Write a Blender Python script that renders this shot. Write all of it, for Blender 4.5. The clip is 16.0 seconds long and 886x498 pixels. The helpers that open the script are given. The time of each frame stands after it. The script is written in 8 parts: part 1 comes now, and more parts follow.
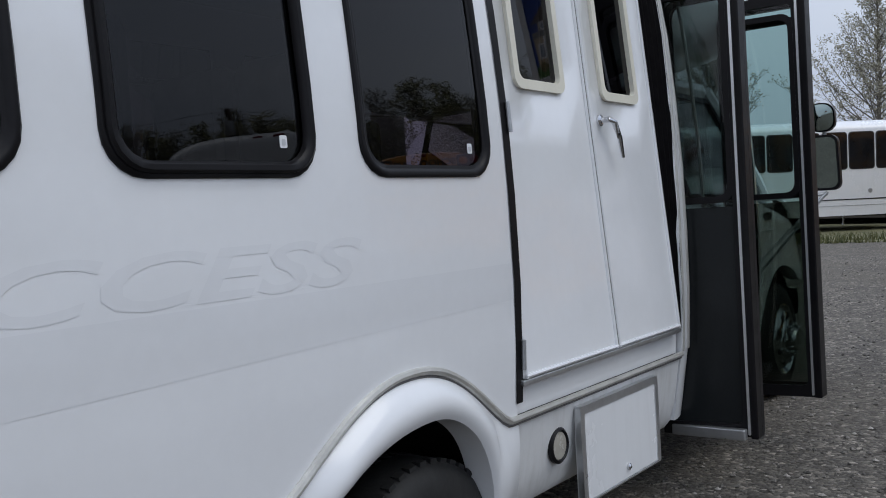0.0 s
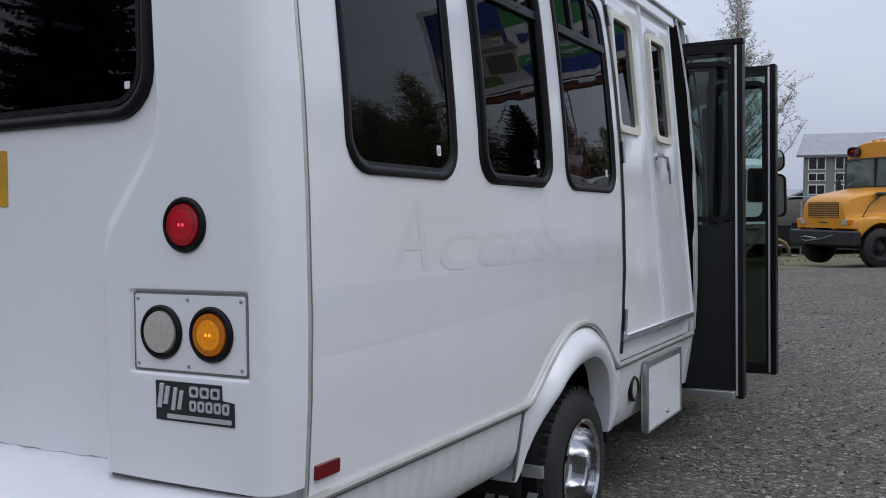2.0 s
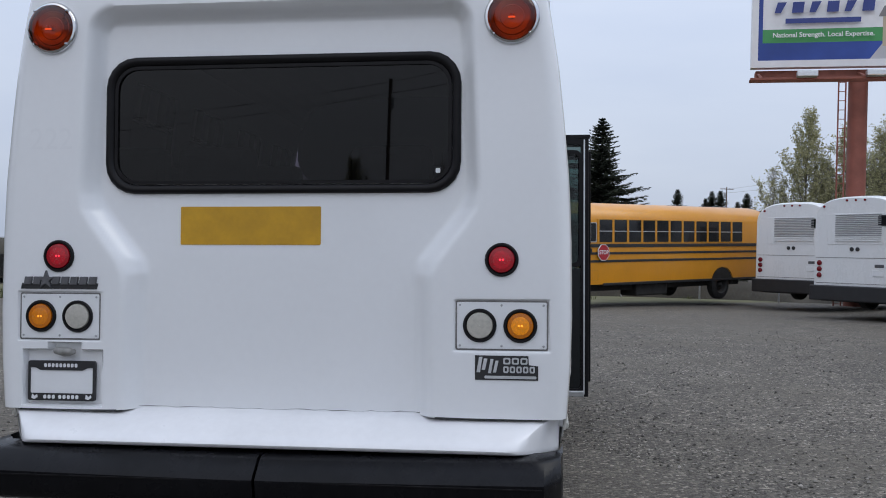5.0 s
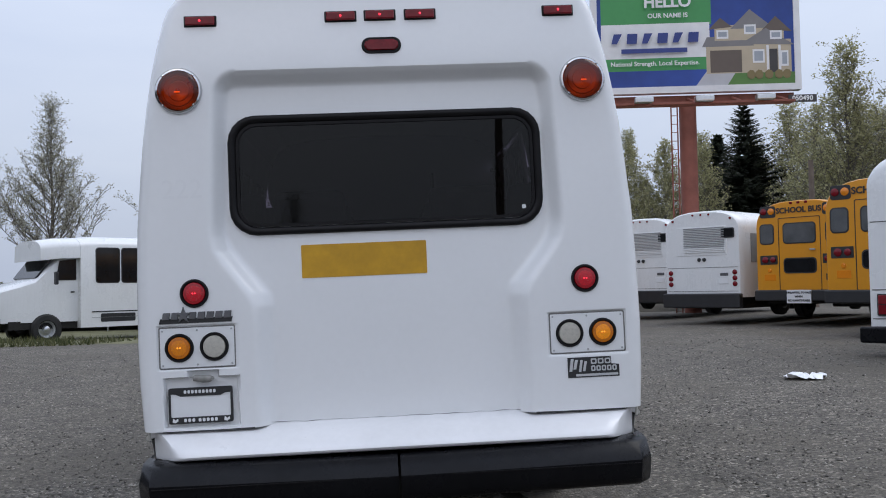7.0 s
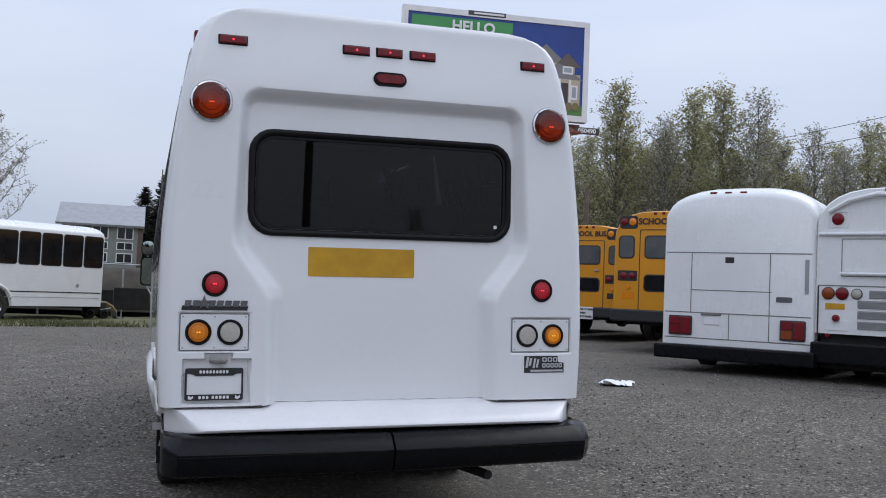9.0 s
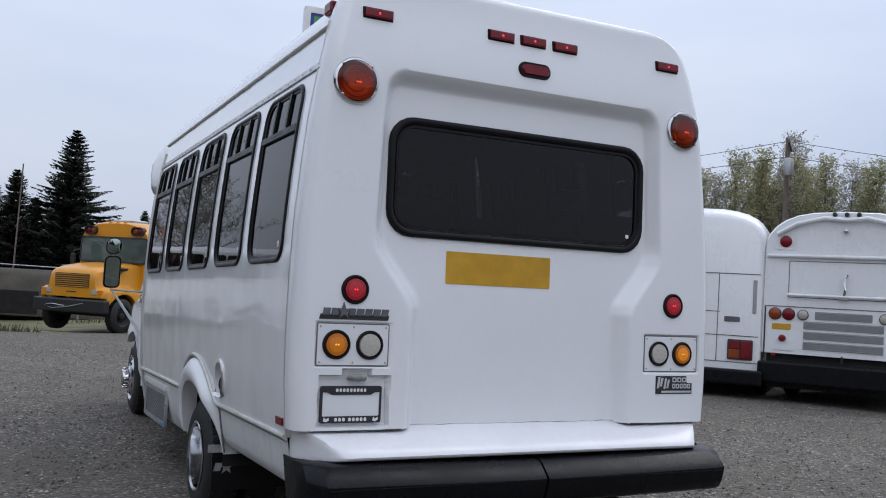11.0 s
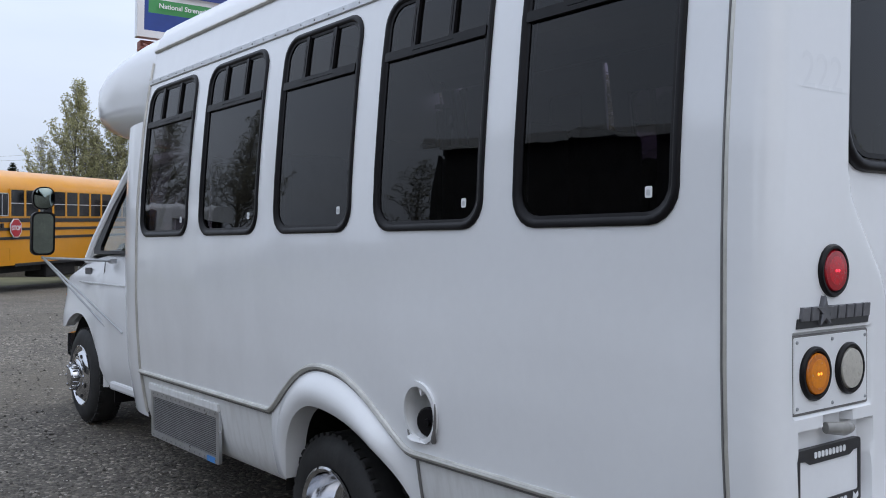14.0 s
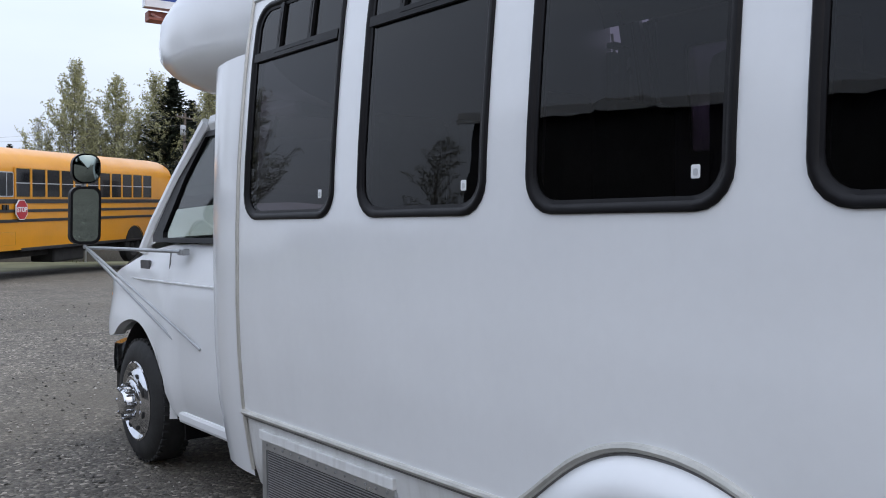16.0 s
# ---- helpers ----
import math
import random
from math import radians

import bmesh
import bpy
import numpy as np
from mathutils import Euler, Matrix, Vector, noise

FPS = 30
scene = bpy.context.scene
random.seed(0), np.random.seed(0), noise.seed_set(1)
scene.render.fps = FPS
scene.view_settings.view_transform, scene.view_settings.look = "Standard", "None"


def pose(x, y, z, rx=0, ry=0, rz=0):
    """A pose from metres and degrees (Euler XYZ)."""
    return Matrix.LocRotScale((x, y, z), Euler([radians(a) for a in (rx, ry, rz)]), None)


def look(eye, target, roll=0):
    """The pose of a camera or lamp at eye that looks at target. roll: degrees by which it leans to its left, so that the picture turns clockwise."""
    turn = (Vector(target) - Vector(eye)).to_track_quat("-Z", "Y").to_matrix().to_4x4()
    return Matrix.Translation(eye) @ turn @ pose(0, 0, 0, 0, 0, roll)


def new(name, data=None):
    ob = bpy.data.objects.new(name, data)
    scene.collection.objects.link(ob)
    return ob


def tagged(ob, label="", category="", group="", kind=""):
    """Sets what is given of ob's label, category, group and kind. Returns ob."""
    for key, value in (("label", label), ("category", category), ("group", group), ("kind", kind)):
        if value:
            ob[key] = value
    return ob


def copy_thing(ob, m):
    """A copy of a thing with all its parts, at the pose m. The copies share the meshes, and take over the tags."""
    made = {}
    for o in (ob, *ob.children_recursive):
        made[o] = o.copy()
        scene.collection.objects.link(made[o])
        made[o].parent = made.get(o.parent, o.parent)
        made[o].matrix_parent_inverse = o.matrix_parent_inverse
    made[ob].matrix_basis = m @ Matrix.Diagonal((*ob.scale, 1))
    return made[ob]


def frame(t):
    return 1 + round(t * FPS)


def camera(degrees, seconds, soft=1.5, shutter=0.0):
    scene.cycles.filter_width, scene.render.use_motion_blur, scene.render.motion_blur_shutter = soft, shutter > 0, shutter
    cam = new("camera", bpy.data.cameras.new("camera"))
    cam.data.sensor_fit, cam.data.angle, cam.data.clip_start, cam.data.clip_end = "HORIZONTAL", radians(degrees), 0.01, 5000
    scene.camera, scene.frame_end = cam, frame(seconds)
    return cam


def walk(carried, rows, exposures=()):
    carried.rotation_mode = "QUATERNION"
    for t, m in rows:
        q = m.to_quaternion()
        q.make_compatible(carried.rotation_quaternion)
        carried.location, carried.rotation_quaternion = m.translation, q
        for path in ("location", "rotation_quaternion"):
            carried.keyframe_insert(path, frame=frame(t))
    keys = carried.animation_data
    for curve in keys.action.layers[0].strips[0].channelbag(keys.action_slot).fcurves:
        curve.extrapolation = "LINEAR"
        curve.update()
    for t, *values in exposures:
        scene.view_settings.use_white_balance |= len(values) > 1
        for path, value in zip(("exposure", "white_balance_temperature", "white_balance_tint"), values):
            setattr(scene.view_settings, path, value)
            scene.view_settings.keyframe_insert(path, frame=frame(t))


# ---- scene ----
cam = camera(51.2, 16.0, soft=0.99)
BX = -2.9125                     # the bus's middle line
# the lot is not level: the bus stands nose-down and leans a little to its left
LEVEL = (Matrix.Translation((BX, 2.24, 0)) @ Matrix.Rotation(radians(-1.5), 4, "Y") @ Matrix.Rotation(radians(-0.52), 4, "X")
         @ Matrix.Translation((-BX, -2.24, 0)))
PATH = [
    (0, (-0.059, 0.112, 1.437), (-1.259, 1.71, 1.366), -3.5),
    (0.5, (-0.003, -0.263, 1.45), (-1.172, 1.357, 1.371), -3.3),
    (1, (-0.089, -0.731, 1.435), (-1.179, 0.946, 1.403), -2.1),
    (1.5, (-0.118, -1.163, 1.432), (-1.149, 0.551, 1.403), 0.1),
    (2, (-0.358, -1.528, 1.414), (-1.319, 0.225, 1.364), -0.7),
    (2.5, (-0.563, -1.896, 1.411), (-1.429, -0.094, 1.38), -2.4),
    (3, (-0.736, -2.272, 1.411), (-1.486, -0.417, 1.388), -0.3),
    (3.5, (-0.978, -2.645, 1.396), (-1.565, -0.733, 1.392), -2.4),
    (4, (-1.158, -2.986, 1.378), (-1.653, -1.048, 1.363), -0.9),
    (4.5, (-1.479, -3.281, 1.366), (-1.844, -1.315, 1.371), -0.4),
    (5, (-1.784, -3.565, 1.379), (-2.014, -1.579, 1.426), 0.3),
    (5.2, (-1.897, -3.668, 1.369), (-2.093, -1.679, 1.443), 1.0),
    (6.2, (-2.478, -4.082, 1.378), (-2.492, -2.082, 1.464), -0.6),
    (7.3, (-3.119, -4.404, 1.384), (-2.93, -2.415, 1.483), -1.9),
    (7.6, (-3.295, -4.516, 1.387), (-3.037, -2.536, 1.49), -0.5),
    (7.9, (-3.461, -4.64, 1.398), (-3.134, -2.67, 1.503), -0.0),
    (8.2, (-3.657, -4.725, 1.419), (-3.255, -2.77, 1.534), 1.3),
    (8.9, (-4.132, -4.868, 1.412), (-3.542, -2.959, 1.508), 1.0),
    (9.6, (-4.637, -4.79, 1.384), (-3.892, -2.936, 1.462), 0.5),
    (10.3, (-5.087, -4.448, 1.356), (-4.248, -2.634, 1.418), 0.2),
    (10.5, (-5.17, -4.266, 1.343), (-4.334, -2.451, 1.429), 0.0),
    (11, (-5.394, -3.86, 1.369), (-4.502, -2.074, 1.494), 2.3),
    (11.5, (-5.617, -3.407, 1.372), (-4.657, -1.652, 1.365), 1.9),
    (12, (-5.719, -2.933, 1.406), (-4.671, -1.23, 1.345), 2.1),
    (12.5, (-5.876, -2.478, 1.428), (-4.755, -0.823, 1.383), 1.7),
    (13, (-5.963, -2.037, 1.449), (-4.774, -0.43, 1.395), 1.3),
    (13.5, (-5.977, -1.583, 1.49), (-4.761, 0.004, 1.446), 0.9),
    (14, (-6.057, -1.118, 1.508), (-4.833, 0.463, 1.495), -0.3),
    (14.5, (-6.008, -0.649, 1.517), (-4.781, 0.93, 1.503), -0.5),
    (15, (-6.022, -0.180, 1.549), (-4.794, 1.516, 1.551), 0.2),
    (15.5, (-5.953, 0.315, 1.557), (-4.744, 1.909, 1.557), -0.0),
    (16, (-5.811, 0.811, 1.528), (-4.583, 2.389, 1.475), -0.4),
]
EXPOSURE = [(0, -0.05, 6600, 7), (1, -0.06, 6600, 7), (2.5, -0.06, 6550, 9), (3.5, 0.0, 6500, 8), (5, 0.05, 6550, 7), (8.2, 0.07, 6540, 8), (11, 0.07, 6590, 8), (12, 0.11, 6570, 8), (13.5, 0.26, 6600, 6), (15, 0.49, 6620, 7), (16, 0.51, 6620, 7)]
walk(cam, [(t, LEVEL @ look(eye, target, roll)) for t, eye, target, roll in PATH], EXPOSURE)

# ---- world and sun: a bright overcast spring day ----
world = bpy.data.worlds.new("world")
scene.world = world
world.use_nodes = True
wn, wl = world.node_tree.nodes, world.node_tree.links
bg = wn["Background"]
sky = wn.new("ShaderNodeTexSky")
sky.sky_type, sky.sun_disc = "NISHITA", False
sky.sun_elevation, sky.sun_rotation = radians(38), radians(200)
sky.dust_density, sky.air_density = 4.0, 1.0
coord = wn.new("ShaderNodeTexCoord")
stretch = wn.new("ShaderNodeMapping")
stretch.inputs["Scale"].default_value = (1.0, 1.0, 4.0)
clouds = wn.new("ShaderNodeTexNoise")
clouds.inputs["Scale"].default_value, clouds.inputs["Detail"].default_value = 1.6, 6.0
ramp = wn.new("ShaderNodeValToRGB")
ramp.color_ramp.elements[0].position, ramp.color_ramp.elements[0].color = 0.32, (7.2, 8.2, 10.85, 1)
ramp.color_ramp.elements[1].position, ramp.color_ramp.elements[1].color = 0.72, (9.1, 9.95, 12.15, 1)
veil = wn.new("ShaderNodeMix")
veil.data_type = "RGBA"
veil.inputs["Factor"].default_value = 0.86
wl.new(coord.outputs["Generated"], stretch.inputs["Vector"])
wl.new(stretch.outputs["Vector"], clouds.inputs["Vector"])
wl.new(clouds.outputs["Fac"], ramp.inputs["Fac"])
wl.new(sky.outputs["Color"], veil.inputs["A"])
wl.new(ramp.outputs["Color"], veil.inputs["B"])
# an overcast dome: brighter overhead than at the horizon
up = wn.new("ShaderNodeSeparateXYZ")
dome = wn.new("ShaderNodeMapRange")
dome.inputs["From Min"].default_value, dome.inputs["From Max"].default_value = 0.0, 0.9
dome.inputs["To Min"].default_value, dome.inputs["To Max"].default_value = 0.86, 1.9
gain = wn.new("ShaderNodeVectorMath")
gain.operation = "SCALE"
wl.new(coord.outputs["Generated"], up.inputs[0])
wl.new(up.outputs["Z"], dome.inputs["Value"])
wl.new(veil.outputs["Result"], gain.inputs[0])
wl.new(dome.outputs["Result"], gain.inputs["Scale"])
wl.new(gain.outputs["Vector"], bg.inputs["Color"])
bg.inputs["Strength"].default_value = 0.073
sun = new("sun", bpy.data.lights.new("sun", "SUN"))
sun.data.energy, sun.data.angle, sun.data.color = 0.88, radians(40), (1.0, 0.97, 0.93)
sun.matrix_world = look((0, 0, 30), (-20, -5, 0))

# ---- materials ----
def M(name, col, rough=0.5, metal=0.0, var=0.1, scale=5.0, fine=70.0, bump=0.0, coat=0.0, emit=0.0, streak=0.0, rvar=0.12, dirt=None, spec=0.5, wave=0.0):
    """A painted, metal or rubber surface: colour mottled at two scales, uneven gloss, fine relief, and streaks of dirt running down."""
    m = bpy.data.materials.new(name)
    m.use_nodes = True
    n, l = m.node_tree.nodes, m.node_tree.links
    p = n["Principled BSDF"]
    tc = n.new("ShaderNodeTexCoord")
    a, b = n.new("ShaderNodeTexNoise"), n.new("ShaderNodeTexNoise")
    a.inputs["Scale"].default_value, a.inputs["Detail"].default_value = scale, 5
    b.inputs["Scale"].default_value, b.inputs["Detail"].default_value = fine, 3
    for t in (a, b):
        l.new(tc.outputs["Object"], t.inputs["Vector"])
    add = n.new("ShaderNodeMath")
    add.operation = "MULTIPLY_ADD"
    l.new(b.outputs["Fac"], add.inputs[0])
    add.inputs[1].default_value = 0.35
    l.new(a.outputs["Fac"], add.inputs[2])
    r = n.new("ShaderNodeMapRange")
    r.inputs["From Min"].default_value, r.inputs["From Max"].default_value = 0.4, 0.95
    l.new(add.outputs[0], r.inputs["Value"])
    mix = n.new("ShaderNodeMix")
    mix.data_type = "RGBA"
    l.new(r.outputs["Result"], mix.inputs["Factor"])
    mix.inputs["A"].default_value = (*[c * (1 - var) for c in col], 1)
    mix.inputs["B"].default_value = (*[min(1, c * (1 + var * 0.6)) for c in col], 1)
    out = mix.outputs["Result"]
    if streak:
        mp = n.new("ShaderNodeMapping")
        mp.inputs["Scale"].default_value = (9, 9, 0.7)
        st = n.new("ShaderNodeTexNoise")
        st.inputs["Scale"].default_value, st.inputs["Detail"].default_value = 3.0, 4
        l.new(tc.outputs["Object"], mp.inputs["Vector"])
        l.new(mp.outputs["Vector"], st.inputs["Vector"])
        sr = n.new("ShaderNodeMapRange")
        sr.inputs["From Min"].default_value, sr.inputs["From Max"].default_value = 0.45, 0.75
        sr.inputs["To Max"].default_value = streak
        l.new(st.outputs["Fac"], sr.inputs["Value"])
        mx = n.new("ShaderNodeMix")
        mx.data_type = "RGBA"
        l.new(sr.outputs["Result"], mx.inputs["Factor"])
        l.new(out, mx.inputs["A"])
        mx.inputs["B"].default_value = (*(dirt or (0.30, 0.28, 0.24)), 1)
        out = mx.outputs["Result"]
    l.new(out, p.inputs["Base Color"])
    rr = n.new("ShaderNodeMapRange")
    rr.inputs["From Min"].default_value, rr.inputs["From Max"].default_value = 0.4, 0.95
    rr.inputs["To Min"].default_value, rr.inputs["To Max"].default_value = min(1, rough + rvar * 0.5), max(0.03, rough - rvar * 0.5)
    l.new(add.outputs[0], rr.inputs["Value"])
    l.new(rr.outputs["Result"], p.inputs["Roughness"])
    p.inputs["Metallic"].default_value = metal
    p.inputs["Specular IOR Level"].default_value = spec
    p.inputs["Coat Weight"].default_value = coat
    p.inputs["Coat Roughness"].default_value = 0.08
    if emit:
        p.inputs["Emission Color"].default_value = (*col, 1)
        p.inputs["Emission Strength"].default_value = emit
    if bump:
        bp = n.new("ShaderNodeBump")
        bp.inputs["Strength"].default_value, bp.inputs["Distance"].default_value = bump, 0.004
        l.new(add.outputs[0], bp.inputs["Height"])
        l.new(bp.outputs["Normal"], p.inputs["Normal"])
    if wave:
        # sheet metal that is not quite flat
        wv, wb = n.new("ShaderNodeTexNoise"), n.new("ShaderNodeBump")
        wv.inputs["Scale"].default_value, wv.inputs["Detail"].default_value = 2.1, 1.5
        l.new(tc.outputs["Object"], wv.inputs["Vector"])
        wb.inputs["Strength"].default_value, wb.inputs["Distance"].default_value = 1.0, wave
        l.new(wv.outputs["Fac"], wb.inputs["Height"])
        l.new(wb.outputs["Normal"], p.inputs["Normal"])
        l.new(wb.outputs["Normal"], p.inputs["Coat Normal"])
    return m


def glass(name, tint, ior=1.5, rough=0.01):
    """Window glass: sees through with a tint, mirrors at its Fresnel share."""
    m = bpy.data.materials.new(name)
    m.use_nodes = True
    n, l = m.node_tree.nodes, m.node_tree.links
    n.remove(n["Principled BSDF"])
    tr, gl, fr, mx = n.new("ShaderNodeBsdfTransparent"), n.new("ShaderNodeBsdfGlossy"), n.new("ShaderNodeFresnel"), n.new("ShaderNodeMixShader")
    tr.inputs["Color"].default_value = (*tint, 1)
    gl.inputs["Roughness"].default_value = rough
    fr.inputs["IOR"].default_value = ior
    l.new(fr.outputs[0], mx.inputs[0])
    l.new(tr.outputs[0], mx.inputs[1])
    l.new(gl.outputs[0], mx.inputs[2])
    l.new(mx.outputs[0], n["Material Output"].inputs["Surface"])
    return m


WHITE = M("white_gelcoat", (0.78, 0.79, 0.80), 0.22, var=0.035, scale=1.3, fine=30, coat=0.4, rvar=0.1)
SIDE = M("white_side_paint", (0.79, 0.80, 0.81), 0.2, var=0.04, scale=0.9, fine=25, coat=1.0, streak=0.025, dirt=(0.6, 0.6, 0.6), wave=0.012)
SKIRT = M("dirty_white_skirt", (0.74, 0.745, 0.74), 0.34, var=0.07, scale=3, fine=50, coat=0.3, streak=0.38, dirt=(0.46, 0.45, 0.41))
VALANCE = M("road_stained_white", (0.78, 0.78, 0.79), 0.3, var=0.09, scale=2.2, fine=30, coat=0.3)
GHOST = M("faded_decal_grey", (0.755, 0.765, 0.777), 0.2, var=0.05, scale=0.9, fine=25, coat=1.0, wave=0.012)
GHOST2 = M("faded_decal_pale", (0.765, 0.775, 0.786), 0.2, var=0.04, scale=0.9, fine=25, coat=1.0, wave=0.012)
CREAM = M("aged_cream_plastic", (0.72, 0.69, 0.58), 0.4, var=0.08, scale=6)
TRIM = M("weathered_aluminium_trim", (0.55, 0.54, 0.50), 0.38, metal=0.5, var=0.2, scale=9)
SEAL = M("grey_sealant", (0.16, 0.155, 0.15), 0.6, var=0.3, scale=12)
RUBBER = M("black_rubber", (0.009, 0.0084, 0.0094), 0.36, var=0.25, scale=12, bump=0.1, spec=0.16)
BLACKP = M("black_bumper_paint", (0.006, 0.0062, 0.0078), 0.30, var=0.4, scale=6, fine=40, bump=0.22, rvar=0.22, spec=0.14, streak=0.10, dirt=(0.035, 0.034, 0.034))
FOLDED = M("matt_black_bellows", (0.006, 0.0055, 0.006), 0.8, var=0.3, scale=14, spec=0.04)
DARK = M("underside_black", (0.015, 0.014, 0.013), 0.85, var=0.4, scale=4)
TYRE = M("tyre_rubber", (0.013, 0.013, 0.013), 0.7, var=0.4, scale=8, bump=0.5, streak=0.12, dirt=(0.07, 0.066, 0.06))
CHROME = M("chrome", (0.58, 0.585, 0.60), 0.09, metal=1.0, var=0.06, scale=8, rvar=0.08)
ALU = M("brushed_aluminium", (0.62, 0.63, 0.64), 0.32, metal=0.9, var=0.12, scale=14)
STEEL = M("galvanised_steel", (0.42, 0.43, 0.44), 0.45, metal=0.7, var=0.18, scale=9)
BADGE = M("dull_chrome_badge", (0.13, 0.13, 0.138), 0.38, metal=0.45, var=0.3, scale=20)
INK = M("black_print", (0.02, 0.02, 0.022), 0.45, var=0.2)
SILVER = M("silver_print", (0.55, 0.56, 0.57), 0.4, metal=0.3, var=0.15)
YELSTK = M("yellow_reflective_tape", (0.55, 0.295, 0.009), 0.42, var=0.2, scale=8, fine=40)
REDLENS = M("red_lens", (0.17, 0.004, 0.010), 0.2, var=0.35, scale=30, coat=0.15, spec=0.3)
# Lit centre and dimmer ring step the lamp's glow falloff into lens colours.
REDLIT = M("red_lens_lit", (0.40, 0.006, 0.016), 0.25, var=0.45, scale=110, fine=300, coat=0.2, emit=0.16)
REDMID = M("red_lens_falloff", (0.30, 0.005, 0.013), 0.24, var=0.4, scale=110, fine=300, coat=0.2, emit=0.08)
AMBMID = M("amber_lens_falloff", (0.46, 0.13, 0.005), 0.24, var=0.3, scale=110, fine=300, coat=0.2, emit=0.08)
AMBERRIM = M("dim_amber_lens", (0.20, 0.05, 0.004), 0.22, var=0.3, scale=40, coat=0.2, spec=0.35)
CLEARCORE = M("milky_lens_optics", (0.46, 0.44, 0.39), 0.3, var=0.2, scale=60, fine=200, coat=0.2)
# A weak glow is added here to brighten amber lenses that are off.
AMBER = M("amber_lens", (0.58, 0.18, 0.006), 0.24, var=0.3, scale=110, fine=300, coat=0.2, emit=0.12)
AMBERLIT = M("amber_lens_lit", (0.66, 0.22, 0.006), 0.24, var=0.35, scale=110, fine=300, coat=0.2, emit=0.26)
DULLAMB = M("deep_amber_dome", (0.24, 0.045, 0.006), 0.16, var=0.35, scale=20, coat=0.2, spec=0.35)
REDLED = M("red_led", (1.0, 0.03, 0.06), 0.3, emit=1.6, var=0.02)
AMBLED = M("amber_led", (1.0, 0.34, 0.02), 0.3, emit=1.3, var=0.02)
CLEARLENS = M("milky_clear_lens", (0.40, 0.38, 0.33), 0.25, var=0.14, scale=25, coat=0.25)
GREYLENS = M("weathered_grey_lens", (0.24, 0.235, 0.22), 0.4, var=0.25, scale=40)
PLATE = M("white_plate", (0.74, 0.75, 0.76), 0.35, var=0.04)
AMBERDOME = glass("amber_dome_glass", (0.62, 0.155, 0.02), 1.5, 0.03)
TINT = glass("tinted_glass", (0.104, 0.086, 0.110), 1.45)
# Same glass as TINT; the rear's dimmer reflection is put into tint and IOR.
REARTINT = glass("rear_dimmed_glass", (0.085, 0.070, 0.092), 1.39)
DOORGLASS = glass("door_glass", (0.60, 0.71, 0.69), 1.45)
# DOORGLASS again, with the near leaf's dark reflection put into the tint.
DUSKGLASS = glass("dimmed_door_glass", (0.36, 0.42, 0.41), 1.42)
SMOKE = glass("smoked_lower_glass", (0.46, 0.45, 0.42), 1.45, 0.06)
CLEAR = glass("clear_glass", (0.62, 0.70, 0.68), 1.5)
FARGLASS = M("far_dark_glass", (0.012, 0.0125, 0.014), 0.06, var=0.5, scale=2.5, spec=0.35)
MIRROR = M("mirror_silver", (0.30, 0.36, 0.34), 0.02, metal=1.0, var=0.01, rvar=0.0)
FABRIC = M("grey_seat_fabric", (0.10, 0.105, 0.125), 0.9, var=0.3, scale=12, bump=0.3)
INNER = M("interior_panel", (0.05, 0.05, 0.05), 0.7, var=0.1)
FLOORM = M("interior_floor", (0.05, 0.05, 0.052), 0.7, var=0.3)
MESHM = M("perforated_grille", (0.12, 0.12, 0.12), 0.5, metal=0.6, var=0.3, scale=40)
YELLOW = M("school_bus_yellow", (0.64, 0.265, 0.009), 0.34, var=0.08, scale=1.2, fine=20, coat=0.15, streak=0.12, dirt=(0.42, 0.22, 0.03))
FARWHITE = M("white_bus_paint", (0.74, 0.75, 0.755), 0.28, var=0.05, scale=0.9, fine=15, coat=0.3, streak=0.12, dirt=(0.55, 0.55, 0.53))
GREYP = M("grey_louvre", (0.30, 0.305, 0.31), 0.5, var=0.15)
RUST = M("rust_red_steel", (0.24, 0.075, 0.05), 0.6, var=0.25, scale=2, fine=25)
KICK = M("dark_door_panel", (0.012, 0.014, 0.015), 0.18, var=0.3, scale=3, spec=0.3)
GREYINK = M("worn_grey_print", (0.30, 0.30, 0.31), 0.5, var=0.25, scale=30)
WOOD = M("weathered_pole_wood", (0.16, 0.125, 0.10), 0.85, var=0.35, scale=2, fine=30, bump=0.5)


# ---- mesh helpers ----
def link(name, bm, material, parent=None, label="", smooth=False):
    me = bpy.data.meshes.new(name)
    bmesh.ops.recalc_face_normals(bm, faces=bm.faces[:])
    bm.to_mesh(me)
    bm.free()
    me.materials.append(material)
    if smooth:
        me.polygons.foreach_set("use_smooth", [True] * len(me.polygons))
        me.set_sharp_from_angle(angle=radians(38))
    ob = new(name, me)
    ob.parent = parent
    if label:
        tagged(ob, label)
    return ob


def part(name, bm, material, parent, label="", smooth=False):
    return link(name, bm, material, parent, label, smooth)


def thing(name, label, category, m=None, group="", kind=""):
    ob = new(name)
    ob.empty_display_size = 0.2
    if m is not None:
        ob.matrix_world = m
    return tagged(ob, label, category, group, kind)


def B():
    return bmesh.new()


def grid(bm, rows, close=False):
    """Quads between rows of points (each row alike in length)."""
    vs = [[bm.verts.new(p) for p in r] for r in rows]
    for a, b in zip(vs, vs[1:]):
        n = len(a)
        for i in range(n if close else n - 1):
            j = (i + 1) % n
            bm.faces.new((a[i], a[j], b[j], b[i]))
    return vs


